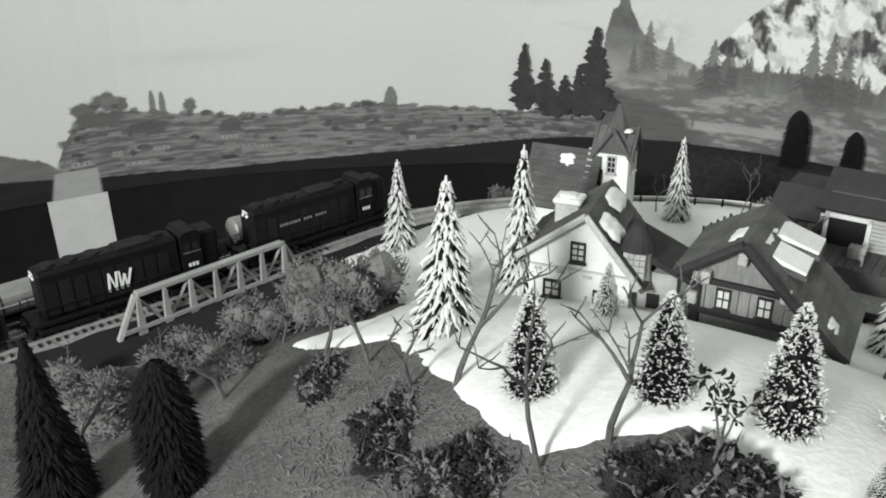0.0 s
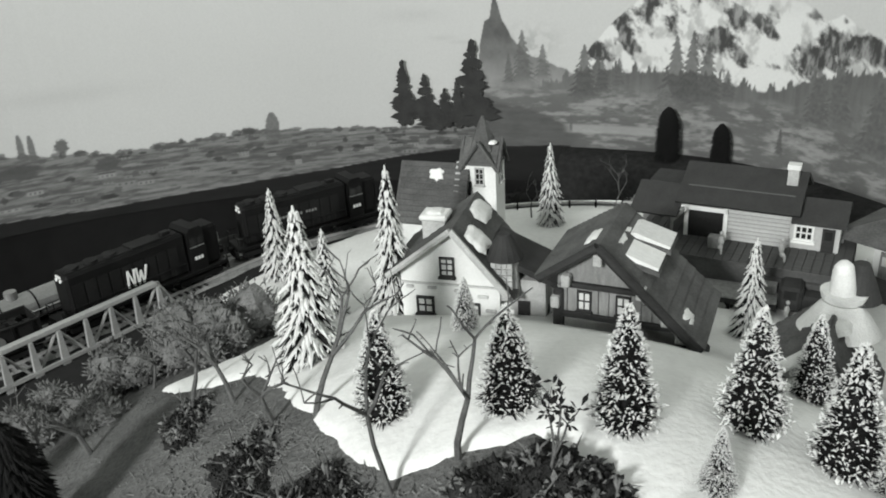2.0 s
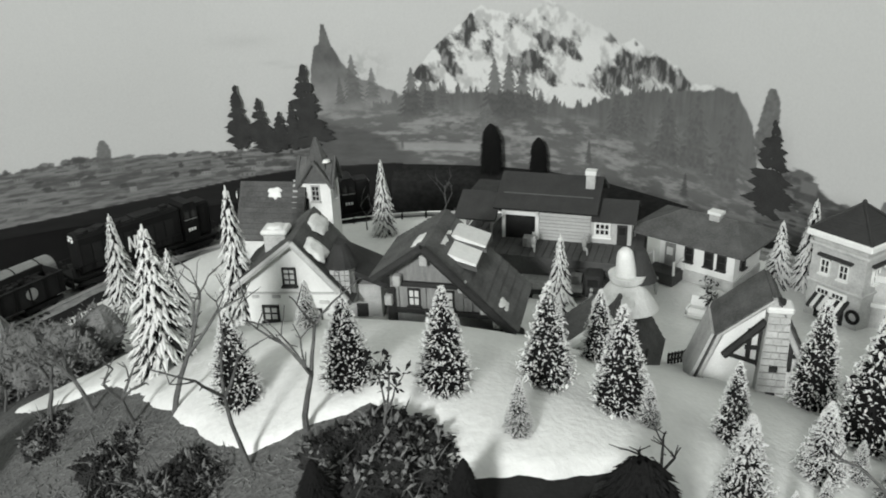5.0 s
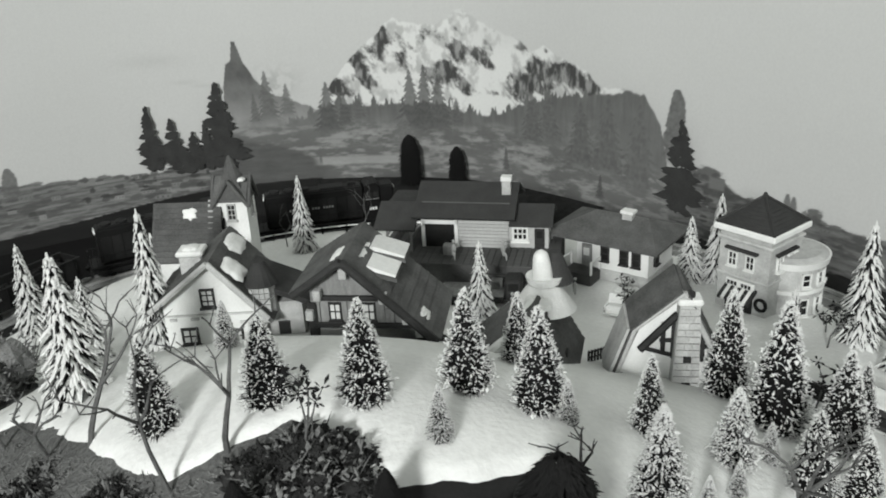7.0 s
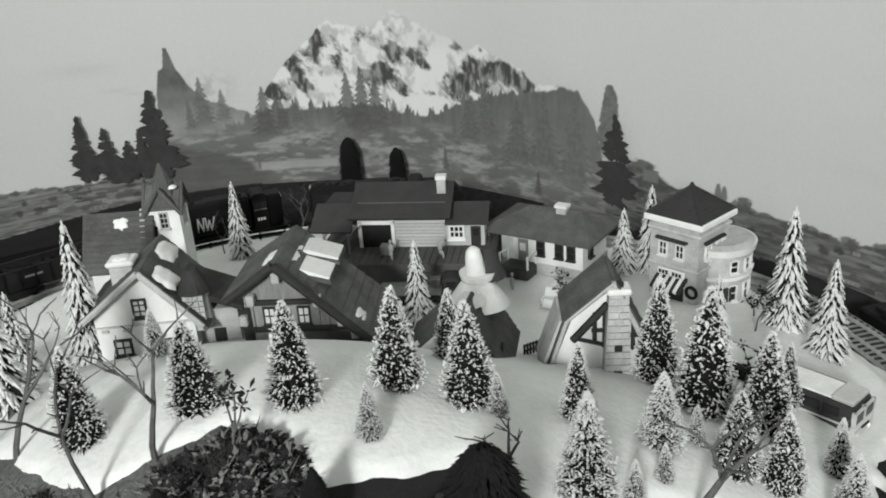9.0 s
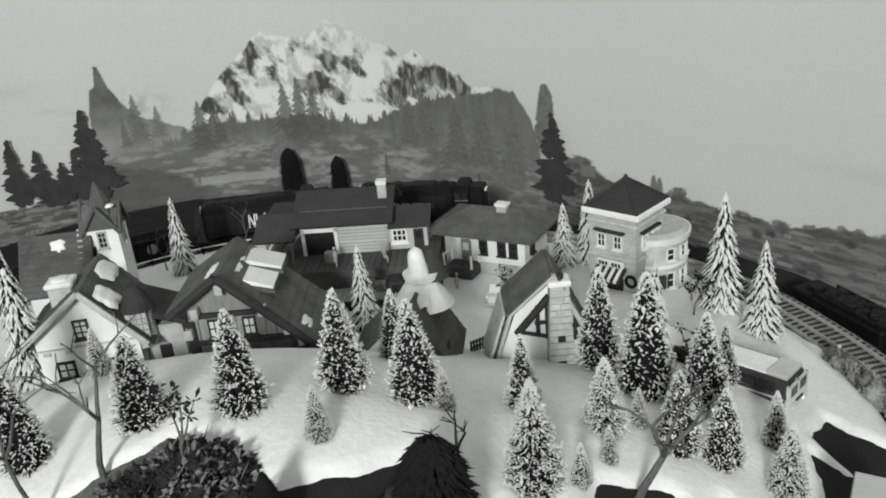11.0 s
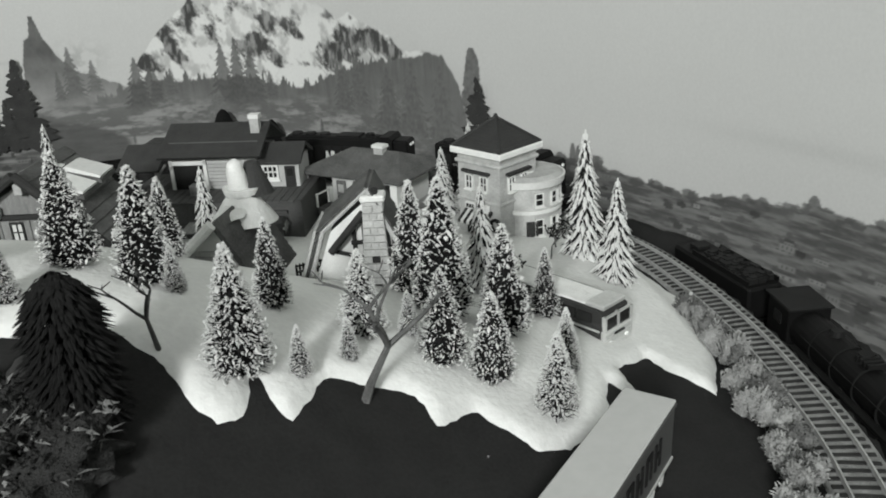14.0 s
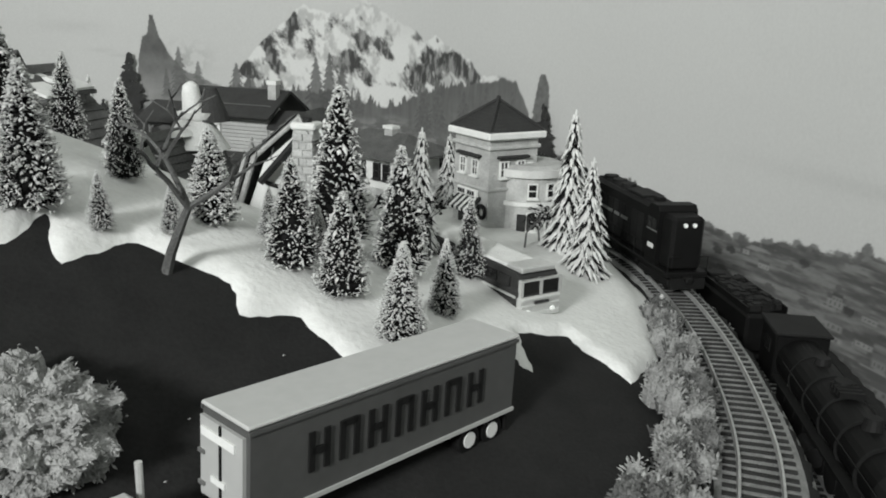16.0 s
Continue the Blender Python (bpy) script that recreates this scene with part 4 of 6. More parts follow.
def snow_patch(parent, x, y, z, a, b, c, seed, turn=(0, 0, 0)):
    """A thin ragged blanket of cotton with a soft crumpled top."""
    bm = bmesh.new()
    n, rings = 26, 5
    grid = []
    for i in range(rings + 1):
        u = i / rings
        row = []
        for k in range(n):
            t = math.tau * k / n
            e = 1 + 0.34 * noise.noise(Vector((math.cos(t) * 1.3 + seed, math.sin(t) * 1.3, seed))) + 0.2 * noise.noise(Vector((math.cos(t) * 4 + seed, math.sin(t) * 4, 2)))
            sq = 1 / max(abs(math.cos(t)), abs(math.sin(t))) ** 0.6
            px, py = 0.72 * a * u * e * sq * math.cos(t), 0.8 * b * u * e * sq * math.sin(t)
            h = c * 0.22 * (1 - u ** 3) + c * 0.16 * noise.noise(Vector((px * 160, py * 160, seed))) * (1 - u * 0.6)
            row.append(bm.verts.new((px, py, h if i < rings else -0.0012)))
        grid.append(row)
    for p, q in zip(grid, grid[1:]):
        for k in range(n):
            bm.faces.new((p[k], q[k], q[(k + 1) % n], p[(k + 1) % n]))
    bmesh.ops.remove_doubles(bm, verts=bm.verts, dist=1e-6)
    return part("snow_patch", bm, FLOCK, parent, "snow lying on the roof", at=pose(x, y, z, *turn), smooth=True)


def bricks_on(parent, x, y, z, w, d, h, mat, rows, size=0.006):
    """Courses of separate stones round a rectangular stack."""
    rng = random.Random(int(1000 * (x + h)))
    for r_ in range(rows):
        zz = z + h * r_ / rows
        hh = h / rows
        n = max(2, round(w / size))
        for k in range(n):
            bw = w / n
            part("stone", box(x - w / 2 + bw * (k + 0.5), y - d / 2, zz, bw * 0.9, 0.0016 + rng.random() * 0.001, hh * 0.84), mat, parent)


# white cottage
def white_cottage():
    ob = thing("white_cottage", pose(0.127, 0.556, 0.044, 0, 0, -22), "white stucco gabled cottage with a stone chimney and snowy roof", "house")
    w, d = 0.066, 0.062
    wall = part("wall", slab([(-w / 2, 0), (w / 2, 0), (w / 2, 0.033), (0.004, 0.066), (-w / 2, 0.041)], d), STUCCO, ob)
    gable_roof(ob, w + 0.012, d, 0.037, 0.028, 0.069, 0.004, mat=SHINGLE)
    part("barge_board", tube((-w / 2 - 0.007, -0.007, 0.0365), (0.004, -0.007, 0.0705), 0.0022, n=6), STONE, ob)
    part("barge_board", tube((w / 2 + 0.007, -0.007, 0.0275), (0.004, -0.007, 0.0705), 0.0022, n=6), STONE, ob)
    window(ob, -0.001, -0.001, 0.036, 0.0085, 0.0135, rows=3)
    window(ob, -0.017, -0.001, 0.008, 0.0105, 0.0125)
    window(ob, 0.015, -0.001, 0.008, 0.0085, 0.01)
    part("string_course", box(0, -0.0006, 0.0295, w, 0.0016, 0.0012), STONE, ob)
    for k, (x, z) in enumerate(((-0.027, 0.026), (-0.012, 0.026), (0.022, 0.022), (-0.024, 0.004), (0.006, 0.025), (0.027, 0.012))):
        part("exposed_stone", box(x, -0.0006, z, 0.005 + 0.001 * (k % 3), 0.0016, 0.0022, bevel=0.0004), STONE, ob)
    chimney = part("chimney", box(-0.016, 0.03, 0.038, 0.016, 0.014, 0.026, bevel=0.001), STONE, ob)
    part("chimney_cap", box(-0.016, 0.03, 0.064, 0.019, 0.017, 0.004, bevel=0.0012), STUCCO, chimney)
    snow_patch(ob, -0.016, 0.03, 0.0685, 0.009, 0.008, 0.006, 1)
    wing = part("wing", slab([(0, 0), (0.03, 0), (0.03, 0.03), (0, 0.03)], 0.034), STONE, ob, at=pose(0.03, 0.014, 0))
    part("wing_roof", slab([(-0.008, 0.047), (0.038, 0.027), (0.040, 0.030), (-0.006, 0.051)], 0.042), SLATE, ob, at=pose(0.03, 0.01, 0))
    turret = part("turret", tube((0.034, 0.012, 0.02), (0.034, 0.012, 0.05), 0.010, 0.009, 16), STONE, ob)
    bricks_on(turret, 0.034, 0.012, 0.022, 0.014, 0.0185, 0.025, STONE, 6, 0.0035)
    part("turret_roof", tube((0.034, 0.012, 0.047), (0.034, 0.012, 0.063), 0.0125, 0.004, 16), SLATE, turret)
    snow_patch(ob, 0.018, 0.012, 0.0585, 0.014, 0.014, 0.006, 3, (0, 42, 0))
    snow_patch(ob, 0.012, 0.046, 0.0650, 0.011, 0.016, 0.005, 5, (0, 42, 0))
    part("door", box(0.046, 0.0135, 0, 0.008, 0.0014, 0.015), TIMBER, ob)
    return ob


white_cottage()


# timbered chalet
def chalet():
    ob = thing("timbered_chalet", pose(0.2142, 0.4744, 0.052, 0, 0, -30), "brown timbered chalet with a steep dark roof patched with snow", "house")
    w, d, xa = 0.076, 0.060, -0.012
    part("stone_base", box(0, d / 2, -0.01, w - 0.003, d, 0.0385), STONE, ob)
    wall = part("wall", slab([(-w / 2 + 0.002, 0.012), (w / 2 - 0.002, 0.012), (w / 2 - 0.002, 0.029), (xa, 0.070), (-w / 2 + 0.002, 0.056)], d), BOARD, ob)
    gable_roof(ob, w + 0.008, d, 0.0555, 0.0255, 0.0745, xa, over=0.006, thick=0.0035, courses=11)
    for x0, z0 in ((-w / 2 - 0.007, 0.053), (w / 2 + 0.007, 0.0215)):
        part("verge_board", tube((x0, -0.008, z0), (xa, -0.008, 0.0765), 0.0028, n=8), TIMBER, ob)
    part("beam", box(-0.009, -0.0015, 0.0475, w * 0.66, 0.004, 0.003, bevel=0.0006), TIMBER, ob)
    part("beam", box(-0.002, -0.0015, 0.0285, w * 0.86, 0.004, 0.0035, bevel=0.0006), TIMBER, ob)
    for x in (-w / 2 + 0.003, w / 2 - 0.004):
        part("corner_post", box(x, -0.001, -0.012, 0.006, 0.005, 0.058 if x < 0 else 0.032, bevel=0.0008), TIMBER, ob)
    for x, z in ((xa, 0.064), (-0.030, 0.049), (0.012, 0.047), (0.026, 0.033), (0.034, 0.024), (-w / 2 + 0.002, 0.035)):
        part("bracket", box(x, -0.004, z, 0.005, 0.006, 0.007, bevel=0.0006), STONE, ob)
    for k in range(12):
        x = -w / 2 + 0.005 + k * 0.006
        part("wall_board", box(x, -0.0006, 0.0315, 0.0054, 0.0016, 0.016 if x < 0.014 else 0.010 if x < 0.024 else 0.002), BOARD, ob)
    window(ob, -0.020, -0.002, 0.0335, 0.0072, 0.0125)
    window(ob, 0.002, -0.002, 0.0335, 0.0072, 0.0125)
    window(ob, -0.018, -0.002, 0.015, 0.011, 0.006, rows=1)
    window(ob, 0.016, -0.002, 0.015, 0.011, 0.006, rows=1)
    for y0, z0, ln in ((0.010, 0.0485, 0.011), (0.034, 0.0515, 0.013)):
        dormer = part("dormer", box(xa + 0.014 + ln / 2, y0 + 0.011, z0 - 0.014, ln, 0.017, 0.022, bevel=0.0008), BOARD, ob)
        part("dormer_roof", slab([(xa + 0.008, z0 + 0.0125), (xa + 0.020 + ln, z0 + 0.0065), (xa + 0.020 + ln, z0 + 0.009), (xa + 0.008, z0 + 0.0155)], 0.024), SHINGLE, dormer, at=pose(0, y0 - 0.001, 0))
        part("snow_sheet", slab([(xa + 0.006, z0 + 0.0162), (xa + 0.019 + ln, z0 + 0.0096), (xa + 0.0195 + ln, z0 + 0.0112), (xa + 0.012, z0 + 0.0178)], 0.022), SNOW, dormer, "snow lying on the dormer roof", at=pose(0, y0, 0))
    snow_patch(ob, xa + 0.007, 0.028, 0.0690, 0.008, 0.026, 0.005, 6, (0, 42, 0))
    snow_patch(ob, xa - 0.008, 0.018, 0.0715, 0.007, 0.014, 0.004, 9, (0, -32, 0))
    snow_patch(ob, 0.036, 0.010, 0.0330, 0.007, 0.010, 0.003, 12, (0, 42, 0))
    part("woodpile", box(w / 2 + 0.006, 0.02, -0.012, 0.006, 0.02, 0.02, bevel=0.002), TIMBER, ob)
    return ob


chalet()


# church
def church():
    ob = thing("church", pose(0.128, 0.690, 0.030, 0, 0, -25), "small white church with a dark shingled roof and steeple", "church")
    L, D = 0.050, 0.042
    part("wall", box(0, D / 2 - 0.002, 0, L, D, 0.044), STUCCO, ob)
    part("gable", slab([(-D / 2, 0), (D / 2, 0), (0, 0.036)], 0.004), STONE, ob, at=pose(L / 2 - 0.004, D / 2 - 0.002, 0.044, 0, 0, 90))
    bm = bmesh.new()
    add_poly(bm, [(0, 0), (0, 0), (0, 0)][:0] or [(-0.003, 0.036), (0.026, 0.078), (0.028, 0.0765), (-0.001, 0.034)], L + 0.008)
    part("roof_slope", bm, SHINGLE, ob, at=pose(L / 2 + 0.003, -0.006, 0.0, 0, 0, 90))
    bm = slab([(0.026, 0.078), (0.05, 0.042), (0.048, 0.040), (0.024, 0.0765)], L + 0.008)
    part("roof_slope", bm, SHINGLE, ob, at=pose(L / 2 + 0.003, -0.006, 0.0, 0, 0, 90))
    for k in range(11):
        u = k / 11
        part("shingle_course", box(0, -0.0085 + 0.0285 * u, 0.0365 + 0.042 * u, L + 0.006, 0.0006, 0.0042, None), SHINGLE, ob)
    snow_patch(ob, 0.002, 0.012, 0.071, 0.009, 0.006, 0.004, 4, (50, 0, 0))
    ring = bmesh.new()
    for k in range(14):
        a, b = k * math.tau / 14, (k + 1) * math.tau / 14
        add_tube(ring, (0, 0.006 * math.cos(a), 0.008 * math.sin(a)), (0, 0.006 * math.cos(b), 0.008 * math.sin(b)), 0.0016, 0.0016, 6)
    part("wreath", ring, CONIFER, ob, "dark green wreath", at=pose(L / 2 + 0.003, 0.02, 0.056))
    tower = part("tower", box(0.036, 0.030, 0.0, 0.026, 0.026, 0.080), STUCCO, ob)
    for turn in (0, 90, 180, 270):
        m = pose(0.036, 0.030, 0.078, 0, 0, turn)
        part("tower_gable", slab([(-0.013, 0), (0.013, 0), (0, 0.017)], 0.0016), STUCCO, tower, at=m @ pose(0, -0.0135, 0))
        part("gable_trim", tube((-0.0155, -0.0155, -0.004), (0, -0.0155, 0.019), 0.0016, n=6), SHINGLE, tower, at=m)
        part("gable_trim", tube((0.0155, -0.0155, -0.004), (0, -0.0155, 0.019), 0.0016, n=6), SHINGLE, tower, at=m)
    for turn in (0, 90):
        part("cross_roof", slab([(-0.015, 0), (0.015, 0), (0, 0.0185)], 0.03), SHINGLE, tower, at=pose(0.036, 0.030, 0.078, 0, 0, turn) @ pose(0, -0.015 + 0.0012, 0))
    part("spire", tube((0.036, 0.030, 0.088), (0.036, 0.030, 0.114), 0.012, 0.0012, 8), SHINGLE, tower)
    window(tower, 0.036, 0.0165, 0.062, 0.0065, 0.014, 0, STONE, WINDOW, 2, 3)
    window(tower, 0.0495, 0.030, 0.062, 0.0065, 0.014, 90, STONE, WINDOW, 2, 3)
    snow_patch(ob, 0.046, 0.022, 0.096, 0.004, 0.004, 0.005, 14)
    part("porch", box(0.036, 0.002, 0, 0.022, 0.02, 0.034), STONE, ob)
    part("porch_roof", slab([(-0.015, 0.032), (0.015, 0.032), (0, 0.05)], 0.026), SHINGLE, ob, at=pose(0.036, -0.012, 0))
    part("stone_stair", box(0.052, 0.004, 0, 0.01, 0.02, 0.012, bevel=0.001), STONE, ob)
    return ob


church()


# freight depot
def depot():
    p, q = (0.322, 0.652), (0.385, 0.608)
    ob = thing("freight_depot", pose((p[0] + q[0]) / 2, (p[1] + q[1]) / 2, 0.016, 0, 0, frame_of(p, q)), "grey clapboard freight depot with dark gabled roof and loading platform", "railway depot")
    w, d = 0.076, 0.05
    B = 0.034
    platform = part("platform", box(0.004, 0.004, 0.0, 0.155, 0.085, B), PLATFORM, ob, "dark plank loading platform")
    for k in range(26):
        part("plank", box(-0.0715 + 0.006 * k, -0.0385 + 0.0, B, 0.0054, 0.0, 0.0) if False else box(-0.0715 + 0.006 * k, 0.003, B, 0.0055, 0.085, 0.0012), PLATFORM, platform)
    part("wall", box(0, d / 2, B, w, d, 0.029), SIDING, ob)
    for k in range(9):
        part("clapboard", box(0.013, -0.0008, B + 0.0012 + k * 0.0031, w - 0.028, 0.0014, 0.0027), SIDING, ob)
    part("freight_door", box(-0.0225, -0.0012, B + 0.001, 0.027, 0.002, 0.021), WINDOW, ob, "dark open freight door")
    for x in (-0.0372, -0.008):
        part("door_post", box(x, -0.0018, B + 0.001, 0.003, 0.003, 0.026), FRAME, ob)
    part("door_head", box(-0.0225, -0.0018, B + 0.0225, 0.032, 0.003, 0.0035), FRAME, ob)
    bm = slab([(-0.012, 0.064), (0.027, 0.083), (0.0265, 0.0855), (-0.014, 0.066)], w + 0.012)
    part("roof_slope", bm, SLATE, ob, at=pose(w / 2 + 0.006, 0, 0, 0, 0, 90))
    bm = slab([(0.066, 0.062), (0.027, 0.083), (0.0275, 0.0855), (0.068, 0.0645)], w + 0.012)
    part("roof_slope", bm, SLATE, ob, at=pose(w / 2 + 0.006, 0, 0, 0, 0, 90))
    bm = slab([(-0.022, 0.056), (0.008, 0.071), (0.007, 0.073), (-0.024, 0.058)], 0.036)
    part("side_canopy", bm, SLATE, ob, at=pose(-w / 2 - 0.002, 0, 0, 0, 0, 90))
    part("side_canopy", box(-w / 2 - 0.018, 0.03, 0.064, 0.036, 0.05, 0.003), SLATE, ob)
    part("roof_seam", tube((-w / 2, 0.003, 0.0742), (w / 2, 0.003, 0.0742), 0.0007, n=5), PLATFORM, ob)
    for x, y in ((-0.066, -0.016), (-0.066, 0.03), (-0.045, -0.016)):
        part("canopy_post", tube((x, y, B), (x, y, 0.06), 0.0014, n=6), BOARD, ob)
        part("post_brace", tube((x, y, 0.05), (x + 0.009, y, 0.061), 0.001, n=5), BOARD, ob)
    chim = part("chimney", box(w / 2 - 0.004, 0.016, 0.06, 0.0075, 0.007, 0.031), STONE, ob)
    part("chimney_cap", box(w / 2 - 0.004, 0.016, 0.091, 0.009, 0.0085, 0.0035), FRAME, chim)
    annex = part("annex", box(w / 2 + 0.0165, 0.018, B, 0.033, 0.034, 0.024), SIDING, ob)
    part("annex_roof", slab([(-0.004, 0.056), (0.018, 0.067), (0.04, 0.056), (0.04, 0.0585), (0.018, 0.070), (-0.004, 0.0585)], 0.037), SLATE, ob, at=pose(w / 2 + 0.037, -0.001, 0, 0, 0, 90))
    window(ob, w / 2 + 0.009, 0.0, B + 0.008, 0.012, 0.0125, 0, FRAME, WINDOW, 3, 2)
    part("office_door", box(w / 2 + 0.0255, 0.0002, B + 0.0005, 0.0085, 0.0016, 0.0185), TIMBER, ob)
    part("door_window", box(w / 2 + 0.0255, -0.0008, B + 0.011, 0.005, 0.0008, 0.006), WINDOW, ob)
    part("freight_crate", box(-0.012, -0.018, B + 0.0012, 0.009, 0.008, 0.009, bevel=0.0006), BOARD, ob)
    for k in range(3):
        part("step_plank", box(0.045, -0.041 - 0.0035 * k, B - 0.008 - 0.008 * k, 0.05, 0.004, 0.002), PLATFORM, ob)
    return ob


depot()


# passenger station
def station():
    ob = thing("passenger_station", pose(0.458, 0.563, 0.021, 0, 0, -60), "white passenger station with a grey hipped roof and steps", "railway station")
    w, d, B = 0.066, 0.05, 0.010
    part("foundation", box(0, d / 2, 0, w + 0.002, d + 0.002, B), STONE, ob)
    part("wall", box(0, d / 2, B, w, d, 0.030), STUCCO, ob)
    bm = bmesh.new()
    ev = [bm.verts.new(v) for v in ((-w / 2 - 0.028, -0.012, 0.038), (w / 2 + 0.012, -0.012, 0.038), (w / 2 + 0.012, d + 0.012, 0.038), (-w / 2 - 0.028, d + 0.012, 0.038))]
    lo = [bm.verts.new((v.co.x, v.co.y, v.co.z - 0.002)) for v in ev]
    rd = [bm.verts.new((-w / 2 + 0.006, d / 2, 0.053)), bm.verts.new((w / 2 - 0.012, d / 2, 0.053))]
    for f in ((ev[0], ev[1], rd[1], rd[0]), (ev[1], ev[2], rd[1]), (ev[2], ev[3], rd[0], rd[1]), (ev[3], ev[0], rd[0]), lo[::-1]):
        bm.faces.new(f)
    for k in range(4):
        bm.faces.new((lo[k], lo[(k + 1) % 4], ev[(k + 1) % 4], ev[k]))
    part("hipped_roof", bm, SHINGLE, ob)
    chim = part("chimney", box(0.004, 0.022, 0.046, 0.009, 0.007, 0.010), STONE, ob)
    part("chimney_cap", box(0.004, 0.022, 0.056, 0.0115, 0.009, 0.0025), FRAME, chim)
    part("door", box(-0.023, -0.0008, B, 0.009, 0.002, 0.020), BOARD, ob)
    part("door_pane", box(-0.023, -0.0016, B + 0.010, 0.0055, 0.001, 0.007), PANE, ob)
    for x in (-0.006, 0.0115, 0.0225):
        window(ob, x, -0.001, B + 0.008, 0.0068, 0.013, 0, TIMBER, WINDOW, 1, 2)
    window(ob, w / 2 + 0.001, 0.014, B + 0.008, 0.007, 0.013, 90, TIMBER, WINDOW, 1, 2)
    porch = part("porch_deck", box(-0.023, -0.010, 0, 0.026, 0.018, B), PLATFORM, ob)
    for x in (-0.037, -0.010):
        for y in (-0.002, -0.018):
            part("railing_post", box(x, y, B, 0.0016, 0.0016, 0.012), FRAME, ob)
        part("railing", tube((x, -0.002, B + 0.011), (x, -0.018, B + 0.011), 0.0008, n=5), FRAME, ob)
    part("porch_post", tube((-w / 2 - 0.022, -0.006, 0), (-w / 2 - 0.022, -0.006, 0.036), 0.0014, n=6), BOARD, ob)
    part("porch_post", tube((-w / 2 - 0.022, 0.05, 0), (-w / 2 - 0.022, 0.05, 0.036), 0.0014, n=6), BOARD, ob)
    return ob


station()


# corner shop
def corner_shop():
    ob = thing("corner_shop", pose(0.5335, 0.4735, 0.012, 0, 0, 15.6), "pale stone corner shop with tiled pyramid roof and round bay", "shop")
    a = 0.043
    part("wall", box(0, 0, 0, a, a, 0.074), STONE, ob)
    for z, o, h in ((0.036, 0.003, 0.003), (0.066, 0.004, 0.003), (0.0735, 0.009, 0.005)):
        part("cornice", box(0, 0, z, a + o, a + o, h, bevel=0.0008), STUCCO if z > 0.07 else STONE, ob)
    bm = bmesh.new()
    n = 9
    for k in range(n):
        r0, r1 = (a / 2 + 0.003) * (1 - k / n), (a / 2 + 0.003) * (1 - (k + 0.8) / n)
        z0, z1 = 0.0785 + 0.020 * k / n, 0.0785 + 0.020 * (k + 1) / n
        lo = [bm.verts.new((sx * r0, sy * r0, z0)) for sx, sy in ((-1, -1), (1, -1), (1, 1), (-1, 1))]
        hi = [bm.verts.new((sx * r1, sy * r1, z1)) for sx, sy in ((-1, -1), (1, -1), (1, 1), (-1, 1))]
        for i in range(4):
            bm.faces.new((lo[i], lo[(i + 1) % 4], hi[(i + 1) % 4], hi[i]))
        bm.faces.new(hi)
    part("pyramid_roof", bm, SLATE, ob)
    for i in range(4):
        sx, sy = ((-1, -1), (1, -1), (1, 1), (-1, 1))[i]
        part("hip_tiles", tube((sx * (a / 2 + 0.003), sy * (a / 2 + 0.003), 0.079), (0, 0, 0.0995), 0.0012, n=6), SLATE, ob)
    part("finial", ball(0, 0, 0.1, 0.0018, 0.0018, 0.0022), SLATE, ob)
    for turn in (-90, 0):
        m = pose(0, 0, 0, 0, 0, turn)
        for x in (-0.009, 0.006):
            w_ = window(ob, 0, 0, 0, 0.0068, 0.012, 0, STUCCO, WINDOW, 2, 2)
            w_.matrix_basis = m @ pose(x, -a / 2 - 0.001, 0.046)
        part("window_hood", box(-0.0015, -a / 2 - 0.002, 0.0595, 0.028, 0.004, 0.0022, bevel=0.0006), TIMBER, ob, at=m)
    m = pose(0, 0, 0, 0, 0, -90)
    sign = part("shop_sign", box(0, -a / 2 - 0.0025, 0.0305, 0.024, 0.003, 0.0055, bevel=0.0006), STUCCO, ob, "pale shop sign with short dark bars", at=m)
    bm = bmesh.new()
    for k in range(7):
        if k != 3:
            add_box(bm, -0.009 + 0.003 * k, -a / 2 - 0.0042, 0.0318, 0.002, 0.0006, 0.003)
    part("sign_bars", bm, TIMBER, sign)
    for k in range(9):
        x = -0.0135 + 0.003 * k
        bm = slab([(-a / 2 - 0.011, 0.0205), (-a / 2 - 0.0115, 0.0225), (-a / 2, 0.031), (-a / 2, 0.029)], 0.003)
        part("awning_stripe", bm, FRAME if k % 2 else TIMBER, ob, at=m @ pose(x + 0.003, 0, 0, 0, 0, 90))
    part("shop_window", box(-0.001, -a / 2 - 0.0006, 0.008, 0.023, 0.0016, 0.013), WINDOW, ob, at=m)
    part("window_box", box(-0.001, -a / 2 - 0.002, 0.005, 0.026, 0.004, 0.003, bevel=0.0005), FRAME, ob, at=m)
    ring = bmesh.new()
    for k in range(12):
        p, q = k * math.tau / 12, (k + 1) * math.tau / 12
        add_tube(ring, (0.0045 * math.cos(p), 0, 0.0045 * math.sin(p)), (0.0045 * math.cos(q), 0, 0.0045 * math.sin(q)), 0.0014, 0.0014, 6)
    part("wreath", ring, CONIFER, ob, at=m @ pose(0.0195, -a / 2 - 0.004, 0.022))
    bay = part("round_bay", tube((0.020, -0.012, 0), (0.020, -0.012, 0.048), 0.027, n=36), STONE, ob)
    part("bay_cornice", tube((0.020, -0.012, 0.047), (0.020, -0.012, 0.0525), 0.0305, 0.0315, 36), STUCCO, bay)
    part("bay_band", tube((0.020, -0.012, 0.026), (0.020, -0.012, 0.029), 0.029, n=36), STUCCO, bay)
    part("bay_roof", tube((0.020, -0.012, 0.0525), (0.020, -0.012, 0.055), 0.030, 0.025, 36), STONE, bay)
